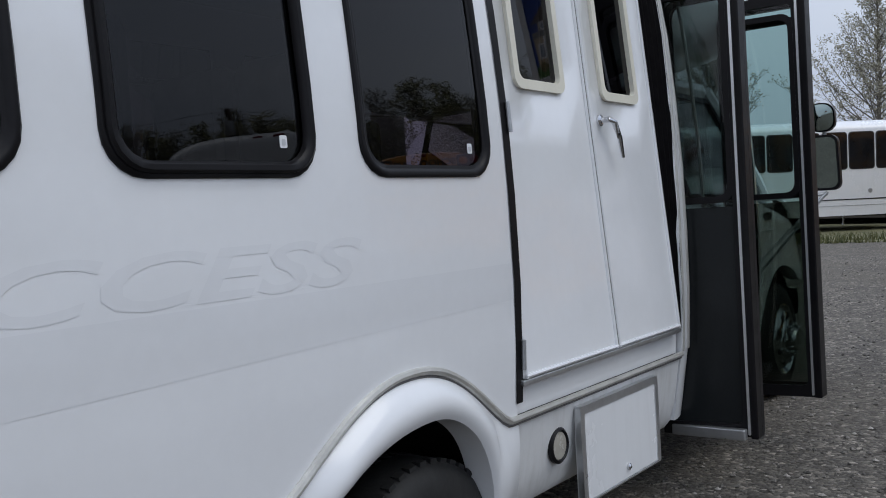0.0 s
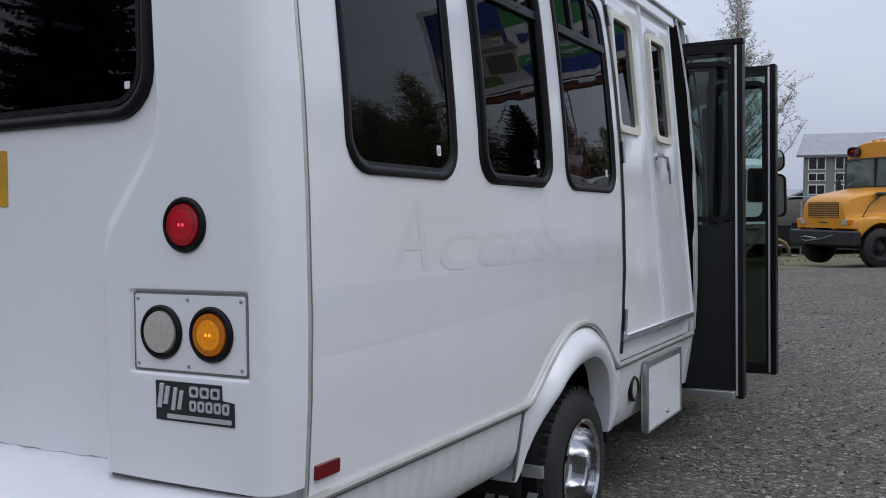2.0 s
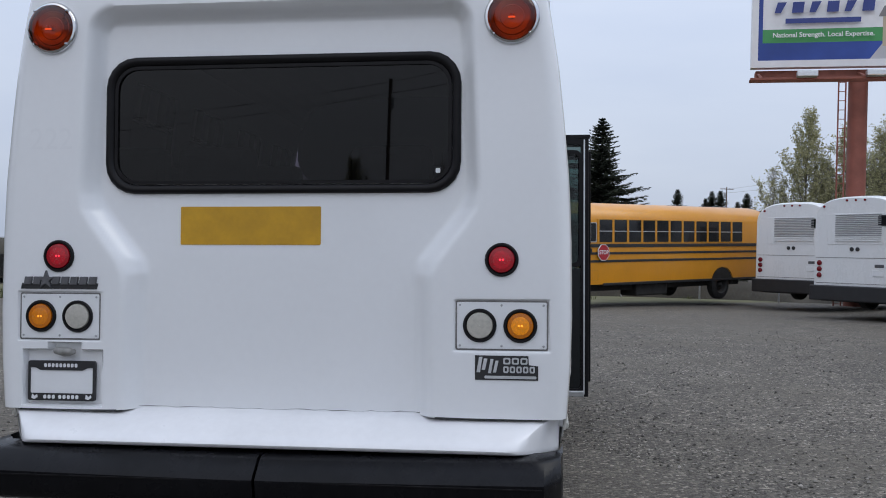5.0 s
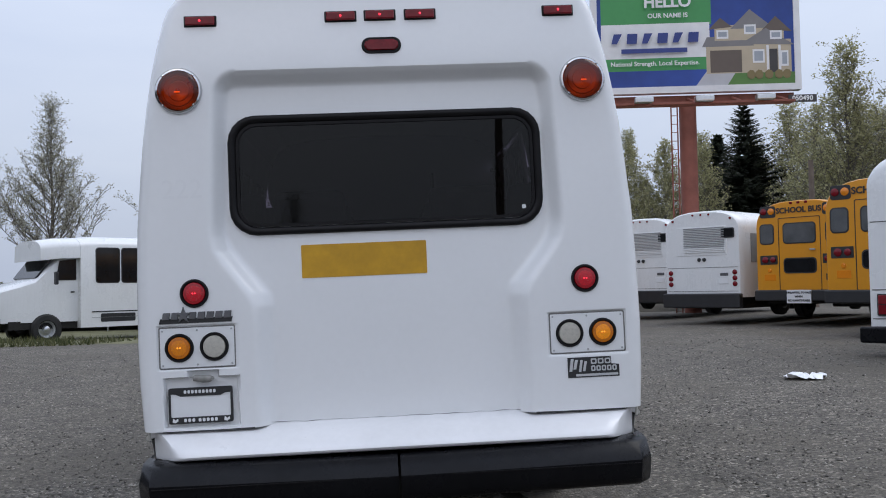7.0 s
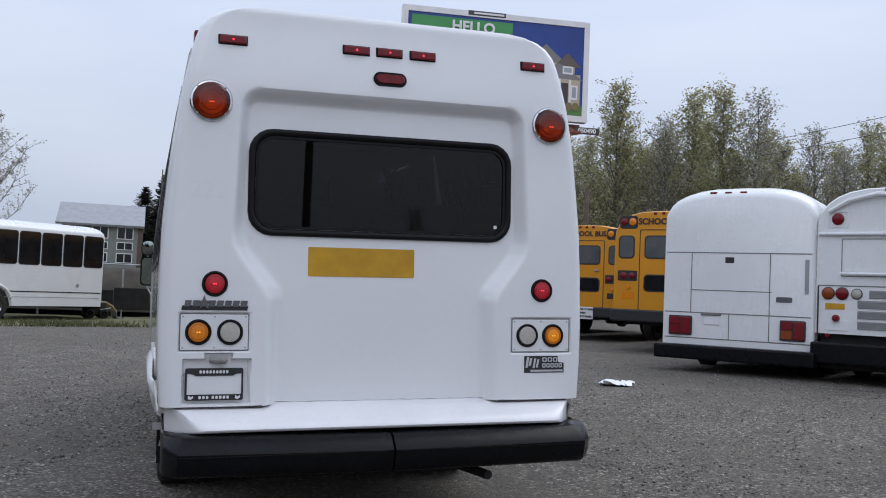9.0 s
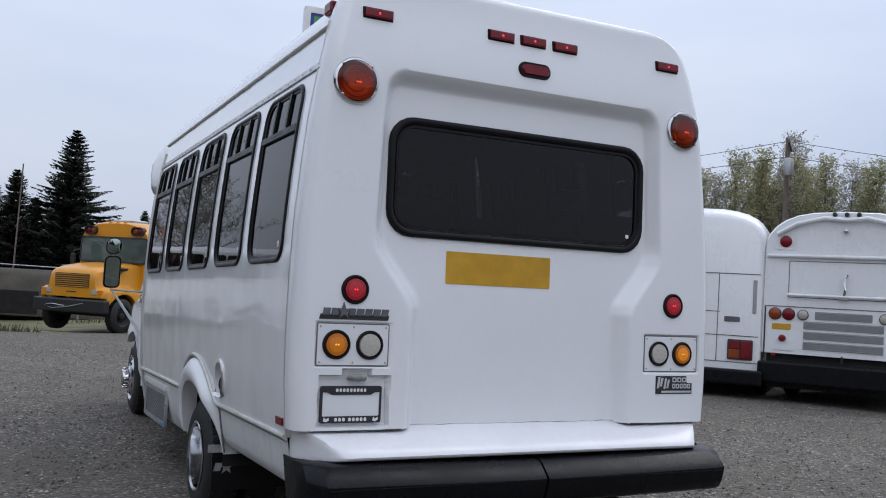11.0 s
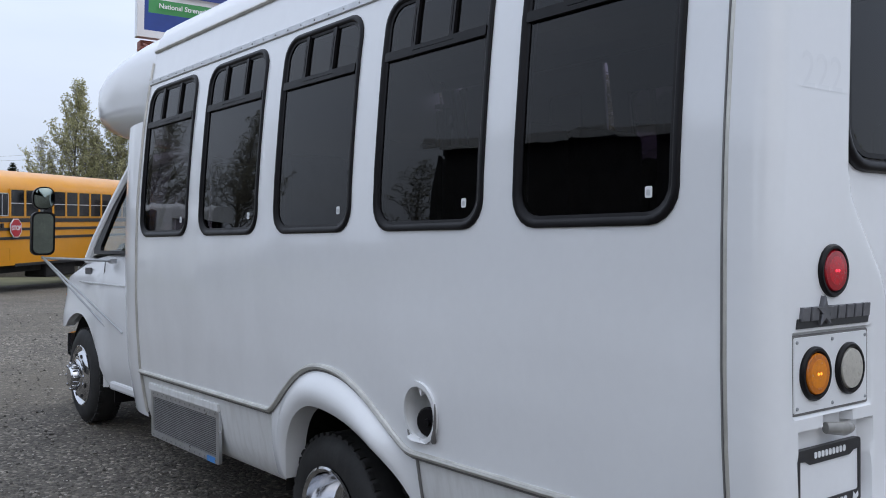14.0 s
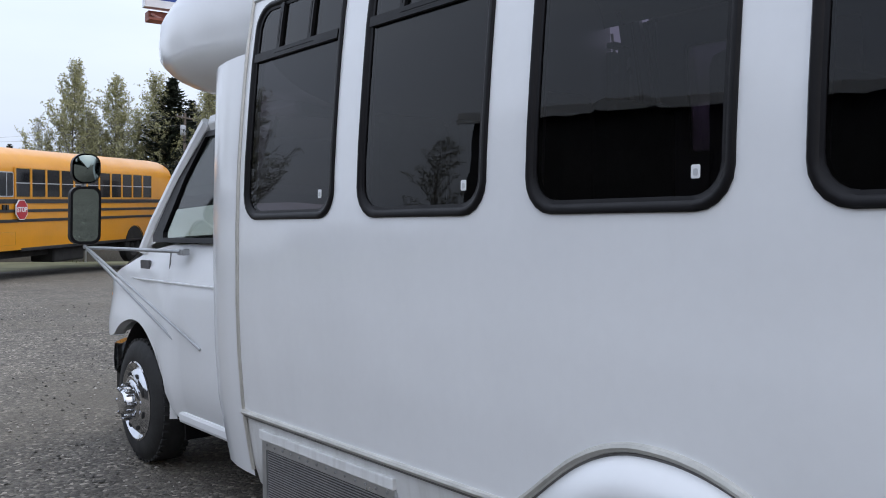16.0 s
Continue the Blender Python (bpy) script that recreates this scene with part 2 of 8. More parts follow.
def box(bm, x0, x1, y0, y1, z0, z1, bev=0.0):
    r = bmesh.ops.create_cube(bm, size=1.0, matrix=Matrix.Translation(((x0 + x1) / 2, (y0 + y1) / 2, (z0 + z1) / 2))
                              @ Matrix.Diagonal((abs(x1 - x0), abs(y1 - y0), abs(z1 - z0), 1)))
    if bev:
        es = list({e for v in r["verts"] for e in v.link_edges})
        bmesh.ops.bevel(bm, geom=es, offset=bev, segments=2, affect="EDGES", profile=0.5)
    return bm


def lathe(bm, prof, m=None, n=24):
    """Turns (radius, height) pairs about the z axis, then moves by m."""
    m = m or Matrix()
    rows = [[m @ Vector((r * math.cos(k * math.tau / n), r * math.sin(k * math.tau / n), h)) for k in range(n)] for r, h in prof]
    grid(bm, rows, close=True)
    return bm


def tube(bm, pts, r, n=8):
    pts = [Vector(p) for p in pts]
    rad = r if isinstance(r, (list, tuple)) else [r] * len(pts)
    rows = []
    for i, p in enumerate(pts):
        d = (pts[min(i + 1, len(pts) - 1)] - pts[max(i - 1, 0)]).normalized()
        s = d.cross(Vector((0, 0, 1)) if abs(d.z) < 0.9 else Vector((1, 0, 0))).normalized()
        u = s.cross(d)
        rows.append([p + (s * math.cos(k * math.tau / n) + u * math.sin(k * math.tau / n)) * rad[i] for k in range(n)])
    vs = grid(bm, rows, close=True)
    bm.faces.new(vs[0][::-1])
    bm.faces.new(vs[-1])
    return bm


def rrect(a0, a1, b0, b1, r, k=5, m=5):
    """Points round a rectangle with rounded corners, evenly counted."""
    out = []
    for ca, cb, s in ((a1 - r, b0 + r, -90), (a1 - r, b1 - r, 0), (a0 + r, b1 - r, 90), (a0 + r, b0 + r, 180)):
        out.append([(ca + r * math.cos(radians(s + 90 * i / k)), cb + r * math.sin(radians(s + 90 * i / k))) for i in range(k + 1)])
    pts = []
    for i, arc in enumerate(out):
        nxt = out[(i + 1) % 4][0]
        pts += arc
        pts += [(arc[-1][0] + (nxt[0] - arc[-1][0]) * j / m, arc[-1][1] + (nxt[1] - arc[-1][1]) * j / m) for j in range(1, m)]
    return pts


def ring(bm, outer, inner, at, d0, d1, lip=None):
    """A frame between two loops on the surface at(a, b, out), standing from d0 to d1."""
    rows = [[at(a, b, d0) for a, b in outer], [at(a, b, d1) for a, b in outer],
            [at(a, b, d1) for a, b in inner], [at(a, b, d0 if lip is None else lip) for a, b in inner]]
    grid(bm, rows, close=True)
    return bm


def plate(bm, loop, at, d0, d1, rim=0.0):
    """A plate with that outline on the surface at(a, b, out), d1 in front, with a softened rim."""
    ca, cb = sum(p[0] for p in loop) / len(loop), sum(p[1] for p in loop) / len(loop)
    f = lambda k: [(ca + (a - ca) * k, cb + (b - cb) * k) for a, b in loop]
    rows = [[at(a, b, d0) for a, b in loop], [at(a, b, d1 - rim) for a, b in loop]]
    if rim:
        size = max(max(abs(a - ca) for a, b in loop), 1e-3)
        rows.append([at(a, b, d1) for a, b in f(1 - rim / size)])
    for k in (0.66, 0.33):
        rows.append([at(a, b, d1) for a, b in f(k)])
    vs = grid(bm, rows, close=True)
    c = bm.verts.new(at(ca, cb, d1))
    n = len(vs[-1])
    for i in range(n):
        bm.faces.new((vs[-1][i], vs[-1][(i + 1) % n], c))
    return bm


def disc(a, b, r, n=24):
    return [(a + r * math.cos(k * math.tau / n), b + r * math.sin(k * math.tau / n)) for k in range(n)]


def rect(a0, a1, b0, b1):
    return rrect(a0, a1, b0, b1, min(0.004, (a1 - a0) / 4, (b1 - b0) / 4), 1, 3)


def lines(words, size, at_matrix, material, parent, name="lettering", depth=0.002, bold=0.0, align="CENTER", shear=0.0, wrap=None):
    """Words in the built-in font, turned into a mesh."""
    cu = bpy.data.curves.new(name, "FONT")
    cu.body, cu.size, cu.extrude, cu.offset, cu.align_x, cu.align_y, cu.shear = words, size, depth, bold, align, "CENTER", shear
    cu.resolution_u = 3
    tmp = bpy.data.objects.new(name, cu)
    scene.collection.objects.link(tmp)
    me = bpy.data.meshes.new_from_object(tmp.evaluated_get(bpy.context.evaluated_depsgraph_get()))
    bpy.data.objects.remove(tmp)
    bpy.data.curves.remove(cu)
    me.name = name
    me.transform(at_matrix)
    if wrap:
        # cut into narrow bands so that flat letters follow the curved panel
        bm = bmesh.new()
        bm.from_mesh(me)
        zs = [v.co.z for v in bm.verts]
        z = min(zs) + 0.012
        while z < max(zs):
            bmesh.ops.bisect_plane(bm, geom=bm.verts[:] + bm.edges[:] + bm.faces[:], plane_co=(0, 0, z), plane_no=(0, 0, 1))
            z += 0.012
        bm.to_mesh(me)
        bm.free()
        for v in me.vertices:
            v.co = wrap(v.co)
    me.materials.clear()
    me.materials.append(material)
    ob = new(name, me)
    ob.parent = parent
    return ob


def lerp(table, x):
    return float(np.interp(x, [p[0] for p in table], [p[1] for p in table]))


def smooth01(a, b, x):
    t = min(1, max(0, (x - a) / (b - a)))
    return t * t * (3 - 2 * t)

# ---- the lot ----
def lot(x, y):
    """Height of the ground: a gentle hump under the bus, level farther out."""
    w = 1 - smooth01(6.5, 17.0, math.hypot(x - BX, y - 1.5))
    near = 0.028 * (y - 2.24) + 0.026 * (x - BX)
    far = 0.2 - 0.32 * smooth01(19.0, 27.0, y) * smooth01(1.0, -5.0, x)
    und = 0.035 * noise.noise((x * 0.13, y * 0.13, 3.1)) * (1 - w * 0.8)
    return w * near + (1 - w) * far + und


def gravel_material():
    m = bpy.data.materials.new("grey_gravel")
    m.use_nodes = True
    n, l = m.node_tree.nodes, m.node_tree.links
    p = n["Principled BSDF"]
    p.inputs["Roughness"].default_value = 0.9
    tc = n.new("ShaderNodeTexCoord")
    vo, vo2, big, mid, fine = (n.new("ShaderNodeTexVoronoi"), n.new("ShaderNodeTexVoronoi"), n.new("ShaderNodeTexNoise"), n.new("ShaderNodeTexNoise"),
                               n.new("ShaderNodeTexNoise"))
    vo.inputs["Scale"].default_value, vo2.inputs["Scale"].default_value = 46, 120
    big.inputs["Scale"].default_value, big.inputs["Detail"].default_value = 0.22, 5
    mid.inputs["Scale"].default_value, mid.inputs["Detail"].default_value = 2.2, 6
    fine.inputs["Scale"].default_value, fine.inputs["Detail"].default_value = 210, 2
    for t in (vo, vo2, big, mid, fine):
        l.new(tc.outputs["Object"], t.inputs["Vector"])
    hsv = n.new("ShaderNodeSeparateColor")
    l.new(vo.outputs["Color"], hsv.inputs["Color"])
    stone = n.new("ShaderNodeValToRGB")
    e = stone.color_ramp.elements
    e[0].position, e[0].color = 0.0, (0.049, 0.043, 0.035, 1)
    e[1].position, e[1].color = 1.0, (0.357, 0.317, 0.265, 1)
    for pos, c in ((0.35, (0.084, 0.074, 0.061, 1)), (0.8, (0.140, 0.125, 0.103, 1)), (0.93, (0.206, 0.183, 0.152, 1))):
        q = e.new(pos)
        q.color = c
    l.new(hsv.outputs["Red"], stone.inputs["Fac"])
    dust = n.new("ShaderNodeMix")
    dust.data_type, dust.blend_type = "RGBA", "MULTIPLY"
    dust.inputs["Factor"].default_value = 1.0
    br = n.new("ShaderNodeMapRange")
    br.inputs["From Min"].default_value, br.inputs["From Max"].default_value = 0.3, 0.7
    br.inputs["To Min"].default_value, br.inputs["To Max"].default_value = 0.66, 1.28
    mm = n.new("ShaderNodeMath")
    mm.operation = "MULTIPLY_ADD"
    mm.inputs[1].default_value = 0.6
    l.new(mid.outputs["Fac"], mm.inputs[0])
    half = n.new("ShaderNodeMath")
    half.operation = "MULTIPLY"
    half.inputs[1].default_value = 0.4
    l.new(big.outputs["Fac"], half.inputs[0])
    l.new(half.outputs[0], mm.inputs[2])
    l.new(mm.outputs[0], br.inputs["Value"])
    l.new(stone.outputs["Color"], dust.inputs["A"])
    l.new(br.outputs["Result"], dust.inputs["B"])
    # trodden brown earth showing through in patches
    soil, spread_, blend = n.new("ShaderNodeTexNoise"), n.new("ShaderNodeMapRange"), n.new("ShaderNodeMix")
    soil.inputs["Scale"].default_value, soil.inputs["Detail"].default_value = 0.45, 7
    spread_.inputs["From Min"].default_value, spread_.inputs["From Max"].default_value = 0.47, 0.66
    spread_.inputs["To Max"].default_value = 0.75
    blend.data_type = "RGBA"
    blend.inputs["B"].default_value = (0.092, 0.080, 0.062, 1)
    l.new(tc.outputs["Object"], soil.inputs["Vector"])
    l.new(soil.outputs["Fac"], spread_.inputs["Value"])
    l.new(spread_.outputs["Result"], blend.inputs["Factor"])
    l.new(dust.outputs["Result"], blend.inputs["A"])
    l.new(blend.outputs["Result"], p.inputs["Base Color"])
    b1, b2 = n.new("ShaderNodeBump"), n.new("ShaderNodeBump")
    b1.inputs["Strength"].default_value, b1.inputs["Distance"].default_value = 0.9, 0.012
    b2.inputs["Strength"].default_value, b2.inputs["Distance"].default_value = 0.6, 0.005
    b1.invert = b2.invert = True
    l.new(vo.outputs["Distance"], b1.inputs["Height"])
    l.new(vo2.outputs["Distance"], b2.inputs["Height"])
    l.new(b1.outputs["Normal"], b2.inputs["Normal"])
    l.new(b2.outputs["Normal"], p.inputs["Normal"])
    return m


GRAVEL = gravel_material()


def axis_steps():
    near = np.arange(-16, 40.01, 0.8)
    far = [60, 90, 140, 220, 400, 800, 1500]
    return [-f for f in reversed(far)] + list(near - 12) + [f for f in far]


bm = B()
grid(bm, [[(x, y, lot(x, y)) for x in axis_steps()] for y in axis_steps()])
ground = link("ground", bm, GRAVEL, None, smooth=True)
tagged(ground, "grey crushed gravel of the bus lot", "ground", kind="structure")


def pebbles(count, seed):
    """Loose crushed stones lying on the lot round the bus, denser near it."""
    rng = random.Random(seed)
    verts, faces = [], []
    oct_f = ((0, 2, 4), (2, 1, 4), (1, 3, 4), (3, 0, 4), (2, 0, 5), (1, 2, 5), (3, 1, 5), (0, 3, 5))
    for _ in range(count):
        a, d = rng.uniform(0, math.tau), 2.0 + 12.0 * rng.random() ** 1.25
        x, y = BX + 1.1 * d * math.cos(a), 2.0 + d * math.sin(a)
        if abs(x - BX) < 0.9 and 0.3 < y < 6.5:
            continue
        r = rng.choice((0.006, 0.008, 0.008, 0.010, 0.012, 0.016)) * rng.uniform(0.8, 1.3)
        z = lot(x, y) + r * 0.25
        t = rng.uniform(0, math.tau)
        c, s = math.cos(t) * r, math.sin(t) * r
        k, q = rng.uniform(0.6, 1.0), rng.uniform(0.5, 0.8)
        i = len(verts)
        verts += [(x + c, y + s, z), (x - c * 0.9, y - s * 0.9, z), (x - s * k, y + c * k, z + r * 0.1), (x + s * k, y - c * k, z), (x + c * 0.2, y, z + r * q), (x, y, z - r * q)]
        faces += [(i + p, i + u, i + w) for p, u, w in oct_f]
    me = bpy.data.meshes.new("loose_stones")
    me.from_pydata(verts, [], faces)
    m = bpy.data.materials.new("crushed_stone")
    m.use_nodes = True
    n, l = m.node_tree.nodes, m.node_tree.links
    n["Principled BSDF"].inputs["Roughness"].default_value = 0.85
    geo, ra = n.new("ShaderNodeNewGeometry"), n.new("ShaderNodeValToRGB")
    ra.color_ramp.elements[0].color, ra.color_ramp.elements[1].color = (0.052, 0.048, 0.042, 1), (0.416, 0.386, 0.344, 1)
    ra.color_ramp.elements.new(0.75).color = (0.177, 0.163, 0.144, 1)
    l.new(geo.outputs["Random Per Island"], ra.inputs["Fac"])
    l.new(ra.outputs["Color"], n["Principled BSDF"].inputs["Base Color"])
    me.materials.append(m)
    return tagged(new("loose_stones", me), "loose crushed grey stones on the gravel", "gravel", kind="stuff")


pebbles(36000, 17)

# ---- the white shuttle bus ----
bus = thing("shuttle_bus", "white cutaway shuttle bus with open front door on gravel", "shuttle bus", LEVEL @ Matrix.Translation((BX, 0, 0)))
PROF = [(0.40, 1.13), (0.60, 1.165), (0.76, 1.19), (1.0, 1.206), (1.2, 1.211), (1.5, 1.208), (1.75, 1.199), (2.0, 1.178), (2.2, 1.158), (2.35, 1.137), (2.52, 1.108), (2.68, 1.075)]
REAR, SEAM, NOSE, YC = 0.13, 0.25, 4.372, 2.19          # rear face, rear seam, front seam, rear axle


def wide(z):
    return lerp(PROF, z)


def side(s):
    return lambda y, z, d: (s * (wide(z) + d), y, z)


def back(face):
    return lambda u, z, d: (u, face - d, z)


# rear cap: one moulded shell with a sunk middle panel and a window opening
CAPW = PROF[2:] + [(2.76, 1.056), (2.82, 1.033), (2.87, 0.995), (2.905, 0.94), (2.93, 0.86), (2.945, 0.75)]


def sunk(u, z):
    """How deep (0 to 1) the middle panel lies at that place."""
    edge = lerp([(0.79, 0.655), (1.30, 0.652), (1.36, 0.657), (1.42, 0.686), (1.58, 0.806), (1.63, 0.836), (1.70, 0.847), (2.30, 0.825), (2.46, 0.81)], z)
    wall = lerp([(0.79, 0.075), (1.30, 0.08), (1.42, 0.095), (1.62, 0.085), (1.75, 0.06), (2.5, 0.06)], z)
    slope = 1.0 - 0.16 * smooth01(1.28, 1.42, z) * smooth01(1.72, 1.58, z)
    a, b, r = (edge - abs(u)) * slope, 2.488 - z, 0.10
    d = r - math.hypot(r - a, r - b) if a < r and b < r else min(a, b)
    return smooth01(-0.008, wall, d)


def inset(u, z, u0, u1, z0, z1, wall=0.008):
    return min(smooth01(u0 - wall, u0, u), smooth01(u1 + wall, u1, u), smooth01(z0 - wall, z0, z), smooth01(z1 + wall, z1, z))


def recess(u, z):
    """Shallow pockets for the lamp panels and a deeper one for the number plate."""
    d = 0.0
    if u < -0.70 and z < 1.3:
        d = max(0.010 * inset(u, z, -1.106, -0.748, 1.080, 1.278), 0.034 * inset(u, z, -1.080, -0.745, 0.808, 1.034), 0.034 * inset(u, z, -0.965, -0.835, 0.9, 1.064))
    elif u > 0.70 and z < 1.3:
        d = 0.010 * inset(u, z, 0.752, 1.122, 1.062, 1.260)
    return d


def cap_y(u, z):
    w = lerp(CAPW, z) + 0.004
    d = min(w - abs(u), 2.972 - z)
    r = 0.07
    y = REAR + recess(u, z)
    if d < r:
        y += r - math.sqrt(max(0, r * r - (r - max(0, d)) ** 2))
    lean = 0.045 * smooth01(2.45, 2.95, z)
    return y + 0.078 * sunk(u, z) + lean


WIN = (-0.722, 0.722, 1.745, 2.238)
us = [round(-1 + 2 * i / 230, 5) for i in range(231)]
zs = sorted(set([0.79, 0.80, 0.82, 0.808, 1.034, 1.042, 1.064, 1.072, 1.080, 1.278, 1.286, 1.062, 1.054, 1.260, 1.268] + [round(0.83 + 0.0125 * i, 4) for i in range(170)] + [1.745, 2.238, 2.915, 2.93, 2.945]))
zs = [z for z in zs if z <= 2.945]
bm = B()
rows = []
for z in zs:
    w = lerp(CAPW, z) + 0.004
    row = []
    for s in us:
        u = s * w
        e = math.copysign(1 - (1 - abs(s)) ** 1.35, s) * w
        if 1.7 < z < 2.3:
            e = min((e, *[k for k in (-0.722, 0.722) if abs(k - e) < 0.0045]), key=lambda k: abs(k - e) + (0 if k in (-0.722, 0.722) else 0.01))
        row.append((e, cap_y(e, z), z))
    rows.append(row)
vs = [[bm.verts.new(p) for p in r] for r in rows]
for a, b in zip(vs, vs[1:]):
    for i in range(len(a) - 1):
        cu, cz = (a[i].co.x + a[i + 1].co.x) / 2, (a[i].co.z + b[i].co.z) / 2
        if WIN[0] < cu < WIN[1] and WIN[2] < cz < WIN[3]:
            continue
        bm.faces.new((a[i], a[i + 1], b[i + 1], b[i]))
# the flanks run forward to the seam, and the top on to the roof
for i in (0, -1):
    edge = [bm.verts.new((r[i].co.x, SEAM + 0.004, r[i].co.z)) for r in vs]
    for j in range(len(vs) - 1):
        bm.faces.new((vs[j][i], vs[j + 1][i], edge[j + 1], edge[j]))
crown = [bm.verts.new((v.co.x * 0.93, SEAM, 2.962 - 0.015 * (v.co.x / 0.7) ** 2)) for v in vs[-1]]
for i in range(len(crown) - 1):
    bm.faces.new((vs[-1][i], vs[-1][i + 1], crown[i + 1], crown[i]))
cap = part("rear_cap", bm, WHITE, bus, "white moulded fibreglass rear cap", smooth=True)

# side walls with window openings and the rise over the rear wheel
LEFTWIN = [(0.392, 1.03), (1.175, 1.815), (1.978, 2.625), (2.79, 3.455), (3.61, 4.31)]
RIGHTWIN = [(0.425, 1.03), (1.19, 1.80), (1.965, 2.588)]
SILL, HEAD, FRAMEW = {-1: 1.552, 1: 1.552}, 2.435, 0.036
BELT = 0.746


ARCH = {1: (2.12, 0.53, 0.52), -1: (2.20, 0.60, 0.51)}     # crown of each wheel arch, its reach to the rear and the front


def arch(y, s):
    c, rear, front = ARCH[s]
    d = abs(y - c) / (rear if y < c else front)
    return BELT + (0.25 * (1 - d ** 2.2) ** 1.5 if d < 1 else 0)


def wall(s, holes, y1):
    bm = B()
    at = side(s)
    ys = sorted(set([SEAM, y1] + [round(YC - 0.6 + 0.05 * i, 3) for i in range(25)] + [round(SEAM + 0.15 * i, 3) for i in range(28) if SEAM + 0.15 * i < y1]
                    + [y for h in holes for y in (h[0] + 0.031, h[1] - 0.031)] + ([1.42, 1.64] if s < 0 else [])))
    ys = [y for y in ys if y <= y1 and not (s < 0 and 1.42 < y < 1.64)]
    sill = SILL[s] + 0.031
    low = [[at(y, arch(y, s) + (sill - arch(y, s)) * k / 24, 0) for y in ys] for k in range(25)]
    vs = [[bm.verts.new(p) for p in r] for r in low]
    for j, (a, b) in enumerate(zip(vs, vs[1:])):
        for i in range(len(ys) - 1):
            if not (s < 0 and ys[i] == 1.42 and 1 <= j < 9):
                bm.faces.new((a[i], a[i + 1], b[i + 1], b[i]))
    if s < 0:
        # round opening for the fuel filler
        c = ys.index(1.42)
        turn_of = lambda v: math.atan2(v.co.z - 0.905, v.co.y - 1.53)
        edge = sorted([vs[j][c] for j in range(1, 10)] + [vs[j][c + 1] for j in range(1, 10)], key=turn_of)
        hole = sorted([bm.verts.new(at(1.53 + 0.09 * math.cos(k * math.tau / 36), 0.905 + 0.098 * math.sin(k * math.tau / 36), 0)) for k in range(36)], key=turn_of)
        i = j = 0
        while i < len(edge) or j < len(hole):
            a, b = edge[i % len(edge)], hole[j % len(hole)]
            ta = turn_of(edge[(i + 1) % len(edge)]) + (math.tau if i + 1 >= len(edge) else 0)
            tb = turn_of(hole[(j + 1) % len(hole)]) + (math.tau if j + 1 >= len(hole) else 0)
            if j >= len(hole) or (i < len(edge) and ta <= tb):
                bm.faces.new((a, edge[(i + 1) % len(edge)], b))
                i += 1
            else:
                bm.faces.new((a, hole[(j + 1) % len(hole)], b))
                j += 1
    zz = [sill + (HEAD - 0.031 - sill) * k / 6 for k in range(7)] + [2.45, 2.56, 2.68]
    vs = [[bm.verts.new(at(y, z, 0)) for y in ys] for z in zz]
    for j, (a, b) in enumerate(zip(vs, vs[1:])):
        for i in range(len(ys) - 1):
            c = (ys[i] + ys[i + 1]) / 2
            if j < 6 and any(h[0] + 0.029 < c < h[1] - 0.029 for h in holes):
                continue
            bm.faces.new((a[i], a[i + 1], b[i + 1], b[i]))
    bmesh.ops.remove_doubles(bm, verts=bm.verts[:], dist=0.0005)
    ob = part("side_wall", bm, SIDE, bus, "white painted body side with faded stripes", smooth=True)
    uses = {}
    for p in ob.data.polygons:
        for k in p.edge_keys:
            uses[k] = uses.get(k, 0) + 1
    for e in ob.data.edges:
        if uses[e.key] == 1:
            e.use_edge_sharp = True
    so = ob.modifiers.new("thick", "SOLIDIFY")
    so.thickness, so.offset = 0.035, -1
    return ob


wall(-1, LEFTWIN, NOSE)
wall(1, RIGHTWIN, 2.685)


